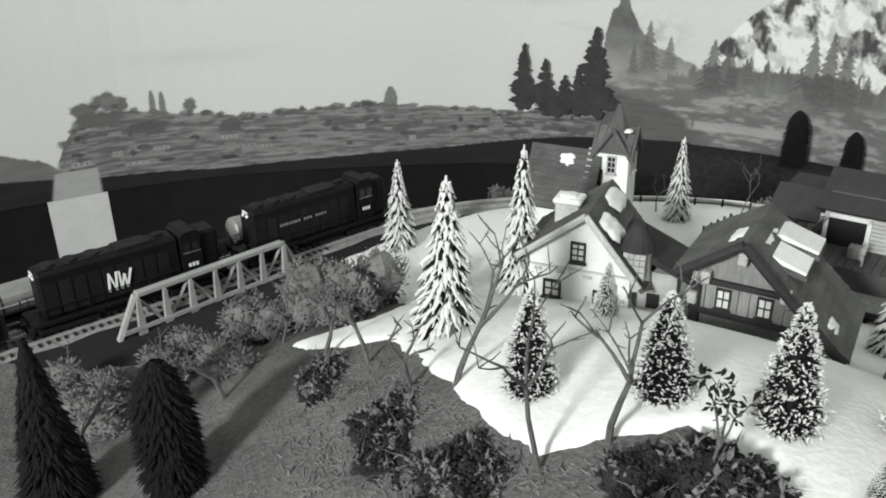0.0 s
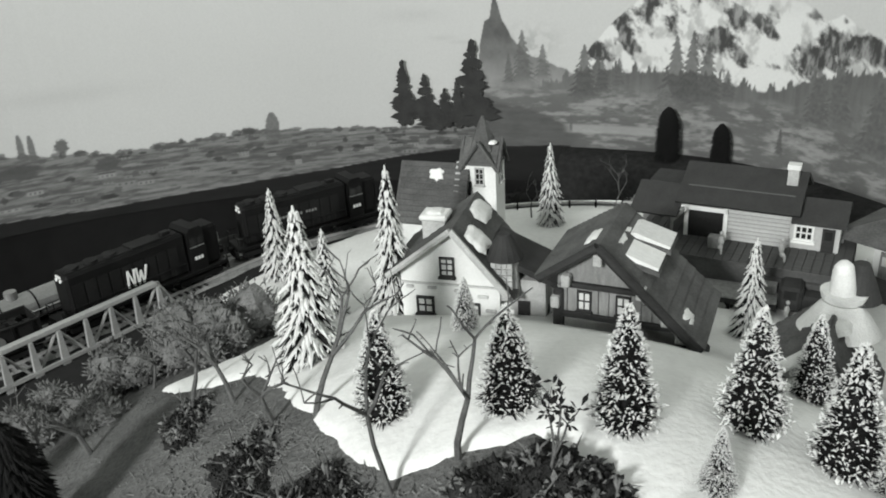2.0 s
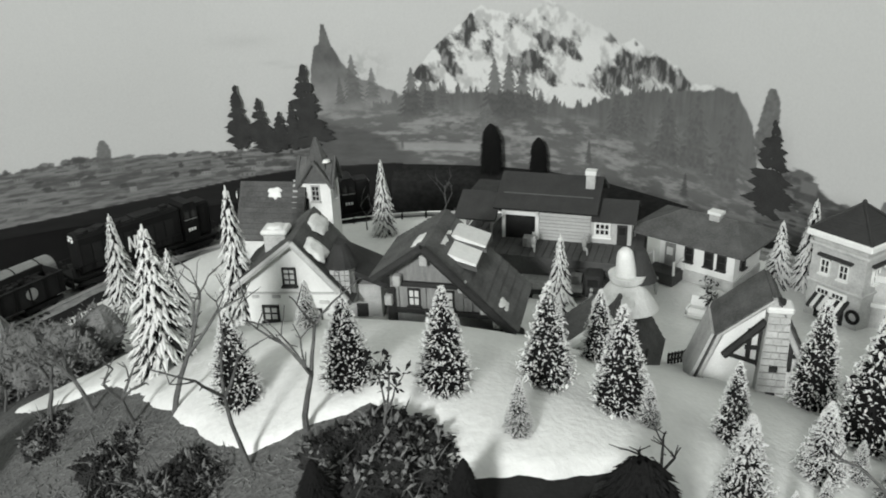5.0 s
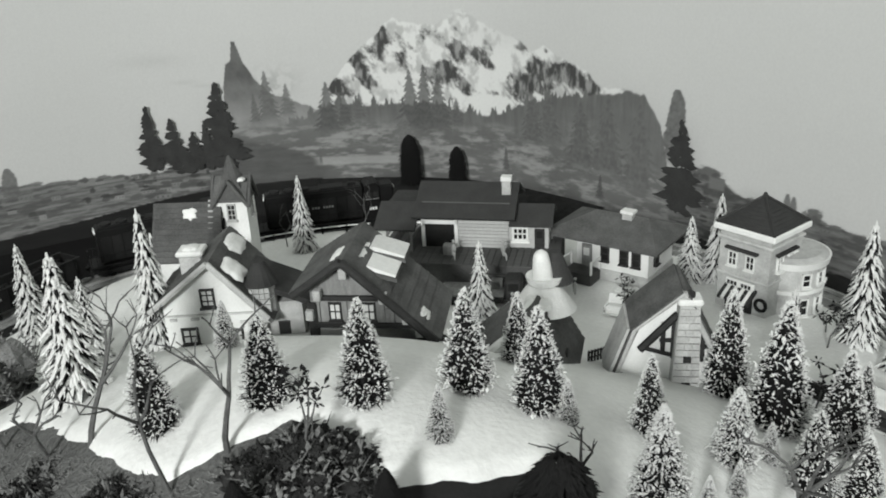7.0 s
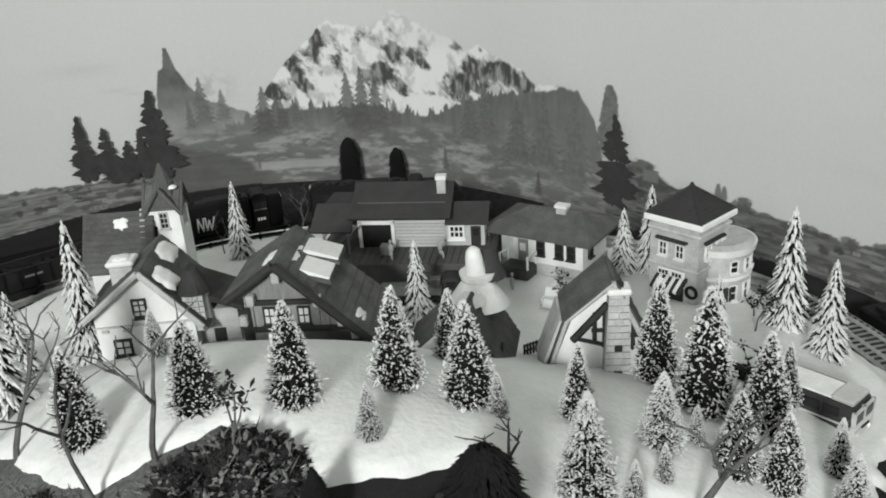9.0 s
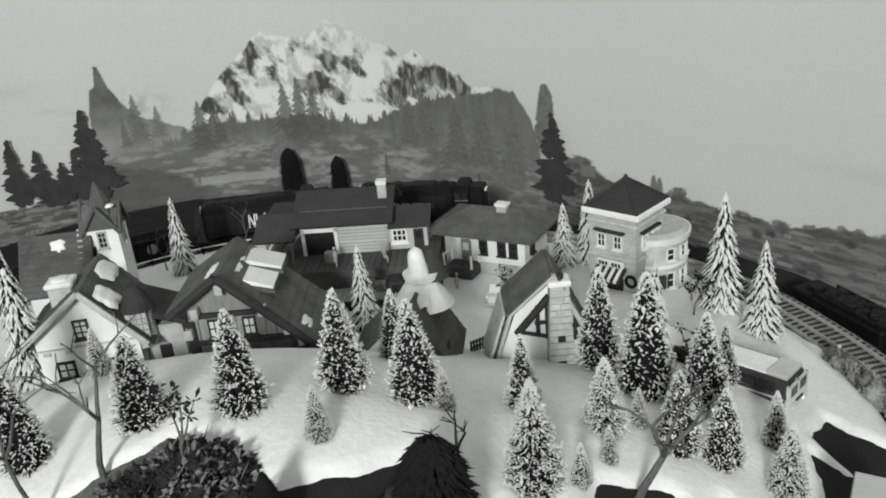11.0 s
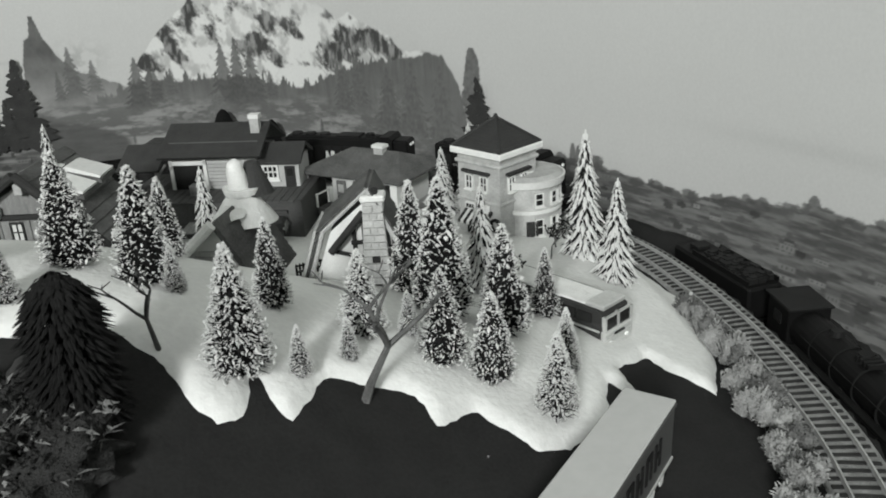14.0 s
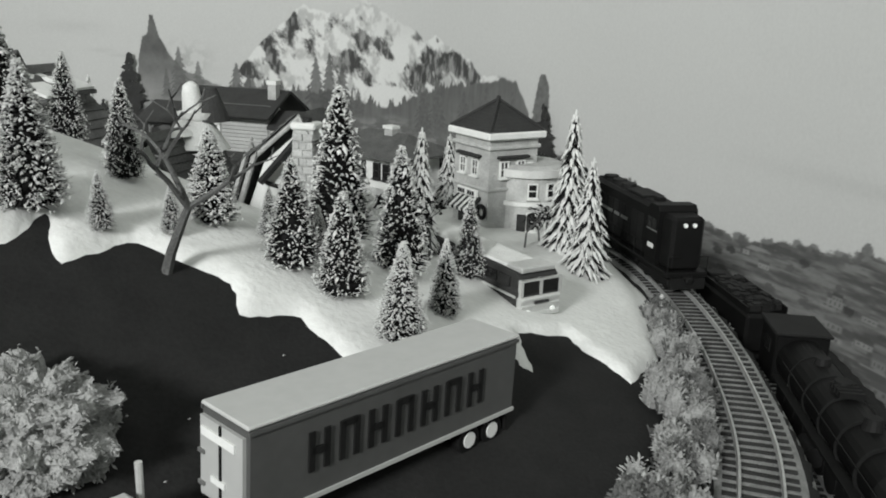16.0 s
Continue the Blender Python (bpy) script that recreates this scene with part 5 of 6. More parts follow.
    for ang in (-118, -88, -68, -38, -12):
        m2 = pose(0.020, -0.012, 0) @ pose(0, 0, 0, 0, 0, ang + 90)
        for z in (0.032, 0.008):
            w_ = window(bay, 0, 0, 0, 0.0065, 0.011 if z > 0.02 else 0.014, 0, STUCCO, WINDOW, 1, 2)
            w_.matrix_basis = m2 @ pose(0, -0.0275, z)
    part("shop_door", box(0, -0.0275, 0.001, 0.009, 0.002, 0.019), TIMBER, bay, at=pose(0.020, -0.012, 0) @ pose(0, 0, 0, 0, 0, -40))
    snow_patch(ob, 0.012, -0.016, 0.055, 0.014, 0.009, 0.006, 21)
    return ob


corner_shop()


# half-timbered cottage
def half_timbered():
    ob = thing("half_timbered_cottage", pose(0.372, 0.374, 0.044, 0, 0, -30), "half-timbered cottage with a tall stone chimney and snow-edged roof", "house")
    w, d = 0.058, 0.030
    part("wall", slab([(-0.031, -0.004), (0.026, -0.004), (0.024, 0.030), (0.006, 0.061), (-0.018, 0.041), (-0.029, 0.012)], d), STUCCO, ob)
    for a, b in (((-0.0335, 0.008), (-0.0215, 0.0445)), ((-0.0225, 0.0435), (0.006, 0.0685)), ((0.0275, 0.024), (0.006, 0.0685))):
        run, rise = b[0] - a[0], b[1] - a[1]
        ln = math.hypot(run, rise)
        n = (-rise / ln * 0.0016, run / ln * 0.0016) if run > 0 else (rise / ln * 0.0016, -run / ln * 0.0016)
        slope = part("roof_slope", slab([a, b, (b[0] + n[0], b[1] + n[1]), (a[0] + n[0], a[1] + n[1])], d + 0.008), SHINGLE, ob, at=pose(0, -0.005, 0))
        for k in range(6):
            u, v = k / 6, min(1.0, (k + 1.2) / 6)
            p0, p1 = (a[0] + run * u + n[0], a[1] + rise * u + n[1]), (a[0] + run * v + n[0], a[1] + rise * v + n[1])
            part("shingle_course", slab([p0, p1, (p1[0] + n[0] * 0.2, p1[1] + n[1] * 0.2), (p0[0] + n[0] * 0.9, p0[1] + n[1] * 0.9)], d + 0.0085), SHINGLE, slope, at=pose(0, -0.0052, 0))
        if rise > run > 0:
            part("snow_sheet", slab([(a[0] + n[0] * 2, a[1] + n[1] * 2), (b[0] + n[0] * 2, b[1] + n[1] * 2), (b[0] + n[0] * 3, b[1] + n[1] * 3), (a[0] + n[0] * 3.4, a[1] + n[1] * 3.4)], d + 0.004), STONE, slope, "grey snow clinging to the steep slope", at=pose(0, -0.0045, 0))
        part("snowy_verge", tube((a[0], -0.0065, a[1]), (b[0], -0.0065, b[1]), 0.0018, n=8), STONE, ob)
    part("verge_board", tube((-0.018, -0.006, 0.030), (0.003, -0.006, 0.054), 0.0024, n=6), TIMBER, ob)
    for a, b in (((-0.017, 0.029), (0.003, 0.0235)), ((-0.004, 0.026), (-0.004, 0.046)), ((0.002, 0.022), (0.002, 0.05)), ((-0.006, 0.034), (0.003, 0.034)), ((0.0195, 0.02), (0.0195, 0.044)), ((0.016, 0.030), (0.024, 0.030))):
        part("timber", tube((a[0], -0.001, a[1]), (b[0], -0.001, b[1]), 0.0014, n=6), TIMBER, ob)
    chim = part("chimney", slab([(0.0000, -0.009), (0.0180, -0.009), (0.0150, 0.063), (0.0035, 0.063)], 0.010), STONE, ob, at=pose(0, -0.010, 0))
    part("chimney_cap", box(0.0093, -0.005, 0.0615, 0.0145, 0.013, 0.004, bevel=0.001), STUCCO, chim, at=pose(0, 0.010, 0))
    part("chimney_pot", tube((0.0093, -0.005, 0.0655), (0.0093, -0.005, 0.068), 0.0032, n=12), TIMBER, chim, at=pose(0, 0.010, 0))
    rng = random.Random(11)
    for r_ in range(15):
        u = r_ / 15
        half = 0.0088 - 0.0032 * u
        n = 3 if r_ % 2 else 2
        for k in range(n):
            bw = 2 * half / n
            x = 0.0092 - half + bw * (k + 0.5)
            part("stone", box(x, -0.0102, -0.007 + 0.0045 * r_, bw * 0.92, 0.0016 + 0.0012 * rng.random(), 0.0036), STONE if rng.random() < 0.85 else TIMBER, chim, at=pose(0, 0.010, 0))
    part("buttress", tube((-0.033, -0.006, -0.004), (-0.028, -0.006, 0.013), 0.0022, n=6), TIMBER, ob)
    return ob


half_timbered()


# hall with a snow-capped tower
def snowy_hall():
    ob = thing("snowy_hall", pose(0.290, 0.412, 0.055, 0, 0, -37), "hall with dark shingled roof and a snow-capped round tower", "house")
    w, d, xa = 0.054, 0.052, 0.008
    part("wall", slab([(-w / 2, 0), (w / 2, 0), (w / 2, 0.008), (xa, 0.0385), (-w / 2, 0.010)], d), STUCCO, ob)
    gable_roof(ob, w + 0.006, d, 0.008, 0.004, 0.042, xa, over=0.006, thick=0.004, courses=10)
    part("snowy_verge", tube((-w / 2 - 0.007, -0.008, 0.004), (xa, -0.008, 0.0435), 0.0032, n=8), FLOCK, ob)
    for k in range(7):
        part("clapboard", box(0.001 + 0.0006 * k, -0.0008, 0.001 + k * 0.0034, w * (0.92 - 0.09 * k), 0.0014, 0.003), SIDING, ob)
    tower = part("tower", tube((0.010, 0.040, 0.0), (0.010, 0.040, 0.048), 0.0105, 0.0095, 24), STUCCO, ob)
    part("tower_rim", tube((0.010, 0.040, 0.0475), (0.010, 0.040, 0.0515), 0.0108, 0.0118, 24), FLOCK, tower)
    part("tower_roof", tube((0.016, 0.046, 0.046), (0.016, 0.046, 0.066), 0.012, 0.004, 20), SLATE, tower)
    part("snow_cap", tube((0.0095, 0.038, 0.050), (0.0085, 0.037, 0.064), 0.0068, 0.0053, 24), FLOCK, tower, "tall rounded cap of snow")
    part("snow_cap", ball(0.0085, 0.037, 0.064, 0.0052, 0.0052, 0.0058, 3, 0.1, 2), FLOCK, tower, "tall rounded cap of snow", smooth=True)
    snow_patch(ob, 0.008, 0.026, 0.0405, 0.014, 0.016, 0.010, 41)
    snow_patch(ob, 0.014, 0.034, 0.036, 0.012, 0.014, 0.008, 43, (0, 35, 0))
    part("snow_skirt", tube((0.010, 0.038, 0.030), (0.010, 0.039, 0.046), 0.021, 0.0100, 28), FLOCK, tower, "snow banked round the tower")
    part("door", box(w / 2 + 0.0005, 0.012, 0, 0.0016, 0.007, 0.014), TIMBER, ob)
    return ob


snowy_hall()


# ---- trees ----
def blade(bm, p, q, w, drop=0.0, up=Vector((0, 0, 1))):
    """A thin tapered tuft from p to q, folded along its middle."""
    d = q - p
    side = d.cross(up)
    if side.length < 1e-9:
        side = Vector((1, 0, 0))
    side.normalize()
    mid = p.lerp(q, 0.55) + Vector((0, 0, drop))
    a, b, c = bm.verts.new(p), bm.verts.new(mid + side * w), bm.verts.new(q)
    e, f = bm.verts.new(mid - side * w), bm.verts.new(mid + Vector((0, 0, w * 0.8)))
    bm.faces.new((a, b, f))
    bm.faces.new((b, c, f))
    bm.faces.new((a, f, e))
    bm.faces.new((f, c, e))


def mesh_of(name, bm, mat):
    me = bpy.data.meshes.new(name)
    bm.to_mesh(me)
    bm.free()
    me.materials.append(mat)
    return me


def flocked_meshes(seed):
    """A flocked spruce one unit high: whorls of drooping boughs, dark beneath and thick with white on top."""
    rng = random.Random(seed)
    white, dark = bmesh.new(), bmesh.new()
    n = 17
    for i in range(n):
        u = i / n
        z = 0.06 + 0.92 * u
        r = 0.24 * (1 - u) ** 0.85 + 0.018
        k = max(5, int(17 * (1 - u) + 5))
        for j in range(k):
            a = math.tau * (j + rng.random()) / k
            rr = r * rng.uniform(0.72, 1.12)
            o = Vector((math.cos(a), math.sin(a), 0))
            p = o * 0.012 + Vector((0, 0, z + 0.035))
            q = o * rr + Vector((0, 0, z - rr * rng.uniform(0.25, 0.55)))
            blade(white, p, q, 0.013 + 0.012 * (1 - u), 0.02)
            blade(dark, p - Vector((0, 0, 0.02)), q * 0.93 - Vector((0, 0, 0.014)), 0.015 + 0.01 * (1 - u), 0.0)
            for m_ in (0.5, 0.75):
                c = p.lerp(q, m_)
                t = Vector((-o.y, o.x, 0)) * rng.choice((-1, 1))
                blade(white, c, c + (o * 0.5 + t * 0.6) * rr * 0.3 + Vector((0, 0, -0.02)), 0.007, 0.008)
    add_tube(white, (0, 0, 0.9), (0, 0, 1.0), 0.02, 0.006, 6)
    trunk = tube((0, 0, -0.02), (0, 0, 0.92), 0.02, 0.004, 6)
    return mesh_of("trunk", trunk, TWIG), mesh_of("bough_mass", dark, NEEDLE), mesh_of("snow_load", white, FLOCK)


def brush_meshes(seed, snowy=0.9):
    """A bottle-brush fir one unit high: dense dark bristles tipped with grains of snow."""
    rng = random.Random(seed)
    dark, white = bmesh.new(), bmesh.new()
    for i in range(1500):
        u = rng.random() ** 1.25
        z = 0.05 + 0.93 * u
        r = (0.27 * (1 - u) ** 0.8 + 0.012) * rng.uniform(0.75, 1.06) * (1.0 if u > 0.06 else 0.85)
        a = rng.random() * math.tau
        o = Vector((math.cos(a), math.sin(a), 0))
        p = o * r * 0.25 + Vector((0, 0, z - 0.02))
        q = o * r + Vector((0, 0, z + r * rng.uniform(-0.25, 0.28)))
        blade(dark, p, q, 0.008, 0.0)
        if rng.random() < snowy:
          for back in ((0.0,) if snowy < 1 else (0.0, 0.16)):
            s = rng.uniform(0.006, 0.0135) * (1.8 if rng.random() < 0.03 else 1.0)
            c = q - o * r * back
            d = Vector((rng.uniform(-1, 1), rng.uniform(-1, 1), rng.uniform(-1, 1))).normalized()
            blade(white, c - d * s * 1.6 - o * s, c + d * s * 1.6 + o * s * 0.6, s * 0.8, s * 0.3)
    trunk = tube((0, 0, -0.02), (0, 0, 0.9), 0.016, 0.006, 6)
    core = tube((0, 0, 0.04), (0, 0, 0.96), 0.15, 0.006, 10)
    tm = bmesh.new()
    tm.from_mesh(mesh_of("core", core, NEEDLE))
    dm = mesh_of("bristles", dark, NEEDLE)
    tm.from_mesh(dm)
    return mesh_of("trunk", trunk, TWIG), mesh_of("bristles", tm, NEEDLE), mesh_of("snow_dusting", white, FLOCK)


def conifer_meshes(seed, column=False):
    """A dark unsnowed fir one unit high with shaggy drooping tufts."""
    rng = random.Random(seed)
    bm = bmesh.new()
    for i in range(2400):
        u = rng.random() ** 1.1
        z = 0.06 + 0.92 * u
        r = ((0.21 * math.sqrt(1 - u ** 4) if column else 0.24 * (1 - u) ** 0.75) + 0.02) * rng.uniform(0.7, 1.05)
        a = rng.random() * math.tau
        o = Vector((math.cos(a), math.sin(a), 0))
        blade(bm, o * r * 0.45 + Vector((0, 0, z + 0.03)), o * r + Vector((0, 0, z - rng.uniform(0.02, 0.06))), 0.014, 0.006)
    add_tube(bm, (0, 0, 0.1), (0, 0, 0.9), 0.11, 0.04, 9)
    return mesh_of("trunk", tube((0, 0, -0.03), (0, 0, 0.4), 0.018, 0.012, 6), TWIG), mesh_of("foliage", bm, CONIFER)


FLOCKED = [flocked_meshes(s) for s in (1, 2, 3)]
BRUSH = [brush_meshes(s) for s in (4, 5, 6, 7)]
SNOWY_BRUSH = brush_meshes(12, 1.0)
DARK_FIR = [conifer_meshes(s) for s in (8, 9)]
CYPRESS = [conifer_meshes(s, True) for s in (10, 11)]


def plant(kind, meshes, x, y, h, wide, label, group, k, z=None, lean=(0, 0)):
    ob = thing(kind, pose(x, y, on_snow(x, y) if z is None else z, lean[0], lean[1], k * 77), label, "tree", group)
    ob.scale = (h * wide, h * wide, h)
    for me in meshes:
        piece(me.name.split(".")[0], me, ob)
    return ob


for k, (x, y, h, wide) in enumerate([(-0.002, 0.735, 0.082, 0.9), (0.045, 0.445, 0.083, 1.0), (0.046, 0.60, 0.068, 0.9), (0.092, 0.585, 0.108, 0.72), (0.237, 0.745, 0.076, 0.8), (0.317, 0.525, 0.072, 0.85),
                                     (0.519, 0.537, 0.060, 1.05), (0.541, 0.528, 0.080, 0.85), (0.555, 0.392, 0.096, 0.85), (0.547, 0.348, 0.074, 0.95), (0.438, 0.345, 0.072, 0.85), (0.203, 0.56, 0.052, 0.9), (0.196, 0.535, 0.04, 0.8)]):
    plant("flocked_spruce", FLOCKED[k % 3], x, y, h, wide, "tall slender spruce thickly flocked with white snow", "flocked spruces", k)
for k, (x, y, h, wide) in enumerate([(0.079, 0.352, 0.049, 1.0), (0.126, 0.332, 0.045, 1.12), (0.164, 0.312, 0.050, 1.0), (0.212, 0.313, 0.051, 1.0), (0.258, 0.352, 0.044, 0.9), (0.238, 0.294, 0.053, 1.0),
                                     (0.287, 0.279, 0.043, 0.85), (0.257, 0.231, 0.054, 1.0), (0.389, 0.342, 0.071, 0.85), (0.382, 0.295, 0.078, 0.92), (0.321, 0.260, 0.042, 1.1), (0.352, 0.242, 0.047, 1.05),
                                     (0.408, 0.276, 0.062, 0.95), (0.371, 0.230, 0.045, 1.05), (0.390, 0.206, 0.043, 1.0), (0.452, 0.300, 0.044, 0.85), (0.418, 0.236, 0.036, 0.9)]):
    plant("bottle_brush_fir", SNOWY_BRUSH if k in (7, 10, 14, 16) else BRUSH[k % 4], x, y, h, wide, "dark bottle-brush fir sprinkled with grains of snow", "snowy firs", k)
for k, (x, y, h) in enumerate([(0.247, 0.284, 0.023), (0.184, 0.278, 0.027), (0.305, 0.239, 0.021), (0.280, 0.229, 0.023), (0.366, 0.259, 0.024), (0.345, 0.262, 0.024), (0.122, 0.430, 0.030)]):
    plant("bottle_brush_fir", SNOWY_BRUSH, x, y, h, 0.95, "very small bottle-brush fir dusted with snow", "small snowy firs", k)
for k, (x, y, h, wide, z) in enumerate([(-0.084, 0.385, 0.072, 1.05, None), (-0.150, 0.40, 0.095, 0.9, None), (0.199, 0.210, 0.056, 1.35, None), (0.10, 0.262, 0.03, 1.6, None), (0.15, 0.245, 0.026, 1.5, None)]):
    plant("dark_fir", CYPRESS[k % 2] if k in (0, 2) else DARK_FIR[k % 2], x, y, h, wide, "dark green fir without snow on the felt slope", "dark firs", k, z)
for k, (s, z, h) in enumerate([(2.012, -0.073, 0.078), (2.095, -0.073, 0.062)]):
    p = on_wall(s, z, 0.035)
    plant("cypress", CYPRESS[k], p[0], p[1], h, 1.05, "black-green cypress standing before the painted mountain", "cypresses", k, z)
bm = bmesh.new()
prev = None
for i in range(40):
    s = 1.85 + 0.5 * i / 39
    ring = [bm.verts.new(on_wall(s, z, off)) for z, off in ((-0.5, 0.07), (-0.082 + 0.004 * noise.noise(Vector((s * 40, 0, 0))), 0.066), (-0.072, 0.03), (-0.07, 0.012))]
    if prev:
        for k in range(3):
            bm.faces.new((prev[k], ring[k], ring[k + 1], prev[k + 1]))
    prev = ring
tagged(part("hill_ledge", bm, MOSS, smooth=True), "narrow mossy ledge along the foot of the backdrop", "ground", kind="structure")


# ---- bare twigs, shrubs, moss ----
def twig_tree(x, y, h, seed, lean=(0.0, 0.0), thick=0.0014, label="leafless twig tree stuck into the ground", mat=TWIG, forks=3, z=None, name="bare_tree", tuft=False):
    rng = random.Random(seed)
    bm, small, leaf = bmesh.new(), bmesh.new(), bmesh.new()

    def grow(p, d, ln, r, depth):
        q = p
        for i in range(3):
            d2 = (d + Vector((rng.uniform(-1, 1), rng.uniform(-1, 1), rng.uniform(-0.3, 0.6))) * 0.16).normalized()
            e = q + d2 * ln / 3
            add_tube(bm if depth == 0 else small, q, e, r * (1 - 0.12 * i), r * (1 - 0.12 * (i + 1)), 6 if depth < 2 else 4)
            if depth and rng.random() < 0.35:
                s_ = e + Vector((rng.uniform(-1, 1), rng.uniform(-1, 1), rng.uniform(-0.2, 1))) * ln * 0.22
                add_tube(small, e, s_, r * 0.5, r * 0.25, 4)
            q, d = e, d2
        if tuft and depth:
            for _ in range(7):
                v = Vector((rng.uniform(-1, 1), rng.uniform(-1, 1), rng.uniform(-1, 1)))
                blade(leaf, q + v * 0.001, q + v * 0.0042, 0.001)
        if depth < forks:
            for i in range(2 if depth else 3):
                a = rng.random() * math.tau
                side = Vector((math.cos(a), math.sin(a), rng.uniform(0.0, 0.5)))
                grow(q, (d * 0.7 + side * 0.75).normalized(), ln * rng.uniform(0.5, 0.8), r * 0.62, depth + 1)

    zz = G(x, y) if z is None else z
    ob = thing(name, pose(x, y, zz - 0.002), label, "tree" if name != "sapling" else "sapling", "bare trees")
    grow(Vector((0, 0, 0)), Vector((lean[0], lean[1], 1)).normalized(), h * 0.45, thick, 0)
    part("trunk", bm, mat, ob)
    part("crown", small, mat, ob)
    if tuft:
        part("foliage", leaf, CONIFER, ob)
    else:
        leaf.free()
    return ob


for k, (x, y, h, lean, th) in enumerate([(0.049, 0.376, 0.075, (0.1, 0, 0), 0.0017), (0.080, 0.308, 0.085, (-0.1, 0, 0), 0.0013), (0.104, 0.313, 0.075, (-0.15, 0, 0), 0.0016), (-0.080, 0.458, 0.035, (-0.4, 0, 0), 0.0022),
                                         (-0.023, 0.463, 0.05, (0.1, 0, 0), 0.0017), (0.006, 0.43, 0.05, (-0.2, 0, 0), 0.0018), (0.03, 0.39, 0.045, (-0.3, 0, 0), 0.0016), (-0.150, 0.43, 0.06, (0.1, 0, 0), 0.0015), (-0.17, 0.50, 0.06, (0.2, 0, 0), 0.0015), (-0.11, 0.47, 0.055, (0, 0, 0), 0.0013),
                                         (0.231, 0.243, 0.04, (-0.2, 0.1, 0), 0.0013), (-0.06, 0.52, 0.05, (0.4, 0, 0), 0.0013), (-0.03, 0.53, 0.045, (-0.3, 0, 0), 0.0012), (0.225, 0.77, 0.045, (0, 0, 0), 0.0008), (0.30, 0.77, 0.055, (0.2, 0, 0), 0.0008)]):
    twig_tree(x, y, h, 20 + k, lean, th * 0.92, forks=3)
twig_tree(0.302, 0.219, 0.066, 77, (0.15, -0.15), 0.0022, "thick forked dead branch standing in the snow", forks=4)
for k, (x, y, h) in enumerate([(0.432, 0.505, 0.036), (0.452, 0.47, 0.028), (0.524, 0.392, 0.034), (0.436, 0.318, 0.05), (0.13, 0.285, 0.045), (0.175, 0.765, 0.05), (0.545, 0.412, 0.03)]):
    twig_tree(x, y, h, 60 + k, (0, 0), 0.0008, "thin sapling with dark leaf tufts", forks=2, name="sapling", tuft=True)


def clump(name, x, y, z, a, b, c, mat, seed, n=420, leaf=0.0035, label="", category="shrub", group="", lump=5):
    """A ragged bush: several leafy lobes of small curled tufts over twigs."""
    rng = random.Random(seed)
    ob = thing(name, pose(x, y, z), label, category, group)
    bm = bmesh.new()
    lobes = [(Vector((rng.uniform(-0.6, 0.6) * a, rng.uniform(-0.6, 0.6) * b, rng.uniform(0.25, 0.75) * c)), rng.uniform(0.4, 0.65)) for _ in range(lump)]
    for i in range(n):
        o, s = lobes[i % lump]
        v = Vector((rng.gauss(0, 1), rng.gauss(0, 1), rng.gauss(0, 1))).normalized() * rng.uniform(0.6, 1.0)
        p = o + Vector((v.x * a * s, v.y * b * s, v.z * c * s))
        if p.z < -0.003:
            p.z = -0.003
        d = (v + Vector((rng.uniform(-1, 1), rng.uniform(-1, 1), rng.uniform(-0.5, 1))) * 0.8).normalized() * leaf * rng.uniform(0.6, 1.6)
        blade(bm, p - d, p + d, leaf * 0.45, leaf * 0.2)
    for o, s in lobes:
        core = bmesh.new()
        bmesh.ops.create_icosphere(core, subdivisions=2, radius=1)
        me = bpy.data.meshes.new("core")
        for v in core.verts:
            v.co = o + Vector((v.co.x * a * s, v.co.y * b * s, v.co.z * c * s)) * 0.74 * (1 + 0.3 * noise.noise(v.co * 2 + Vector((seed, 0, 0))))
        core.to_mesh(me)
        core.free()
        bm.from_mesh(me)
    part("foliage", bm, mat, ob)
    tw = bmesh.new()
    for _ in range(8):
        v = Vector((rng.uniform(-0.8, 0.8) * a, rng.uniform(-0.8, 0.8) * b, c * rng.uniform(0.5, 1.1)))
        add_tube(tw, (v.x * 0.2, v.y * 0.2, -0.004), v, 0.0008, 0.0004, 4)
    part("twigs", tw, TWIG, ob)
    return ob


rng = random.Random(12)
for k, (x, y, a, c) in enumerate([(-0.035, 0.555, 0.034, 0.038), (-0.005, 0.58, 0.03, 0.036), (-0.075, 0.545, 0.03, 0.028), (-0.12, 0.52, 0.034, 0.026), (-0.02, 0.52, 0.02, 0.02), (-0.09, 0.50, 0.022, 0.014), (-0.17, 0.48, 0.03, 0.02), (-0.04, 0.61, 0.025, 0.03), (-0.2, 0.53, 0.03, 0.02)]):
    clump("lichen_shrub", x, y, G(x, y), a, a * 0.8, c, LICHEN, 100 + k, 1300, 0.0022, "tangled grey lichen shrub beside the bridge", group="lichen shrubs")
for k in range(30):
    u = k / 29
    s = 2.085 + 0.28 * u
    p, w = TRACK.at(s)
    off = 0.024 + 0.020 * rng.random() * (0.4 + 0.6 * u)
    x, y = p.x + w.y * off, p.y - w.x * off
    clump("lichen_shrub", x, y, G(x, y), 0.0105, 0.0105, 0.012 + 0.006 * rng.random(), LICHEN_PALE if k % 4 else LICHEN, 140 + k, 700, 0.0015, "pale curly lichen bush along the track bank", group="trackside lichen")
for k in range(5):
    p, w = TRACK.at(1.93 + 0.03 * k)
    x, y = p.x - w.y * 0.027, p.y + w.x * 0.027
    clump("lichen_shrub", x, y, G(x, y), 0.006, 0.006, 0.008, LICHEN_PALE, 170 + k, 90, 0.0018, "pale tuft of lichen between the tracks", group="trackside lichen", lump=3)
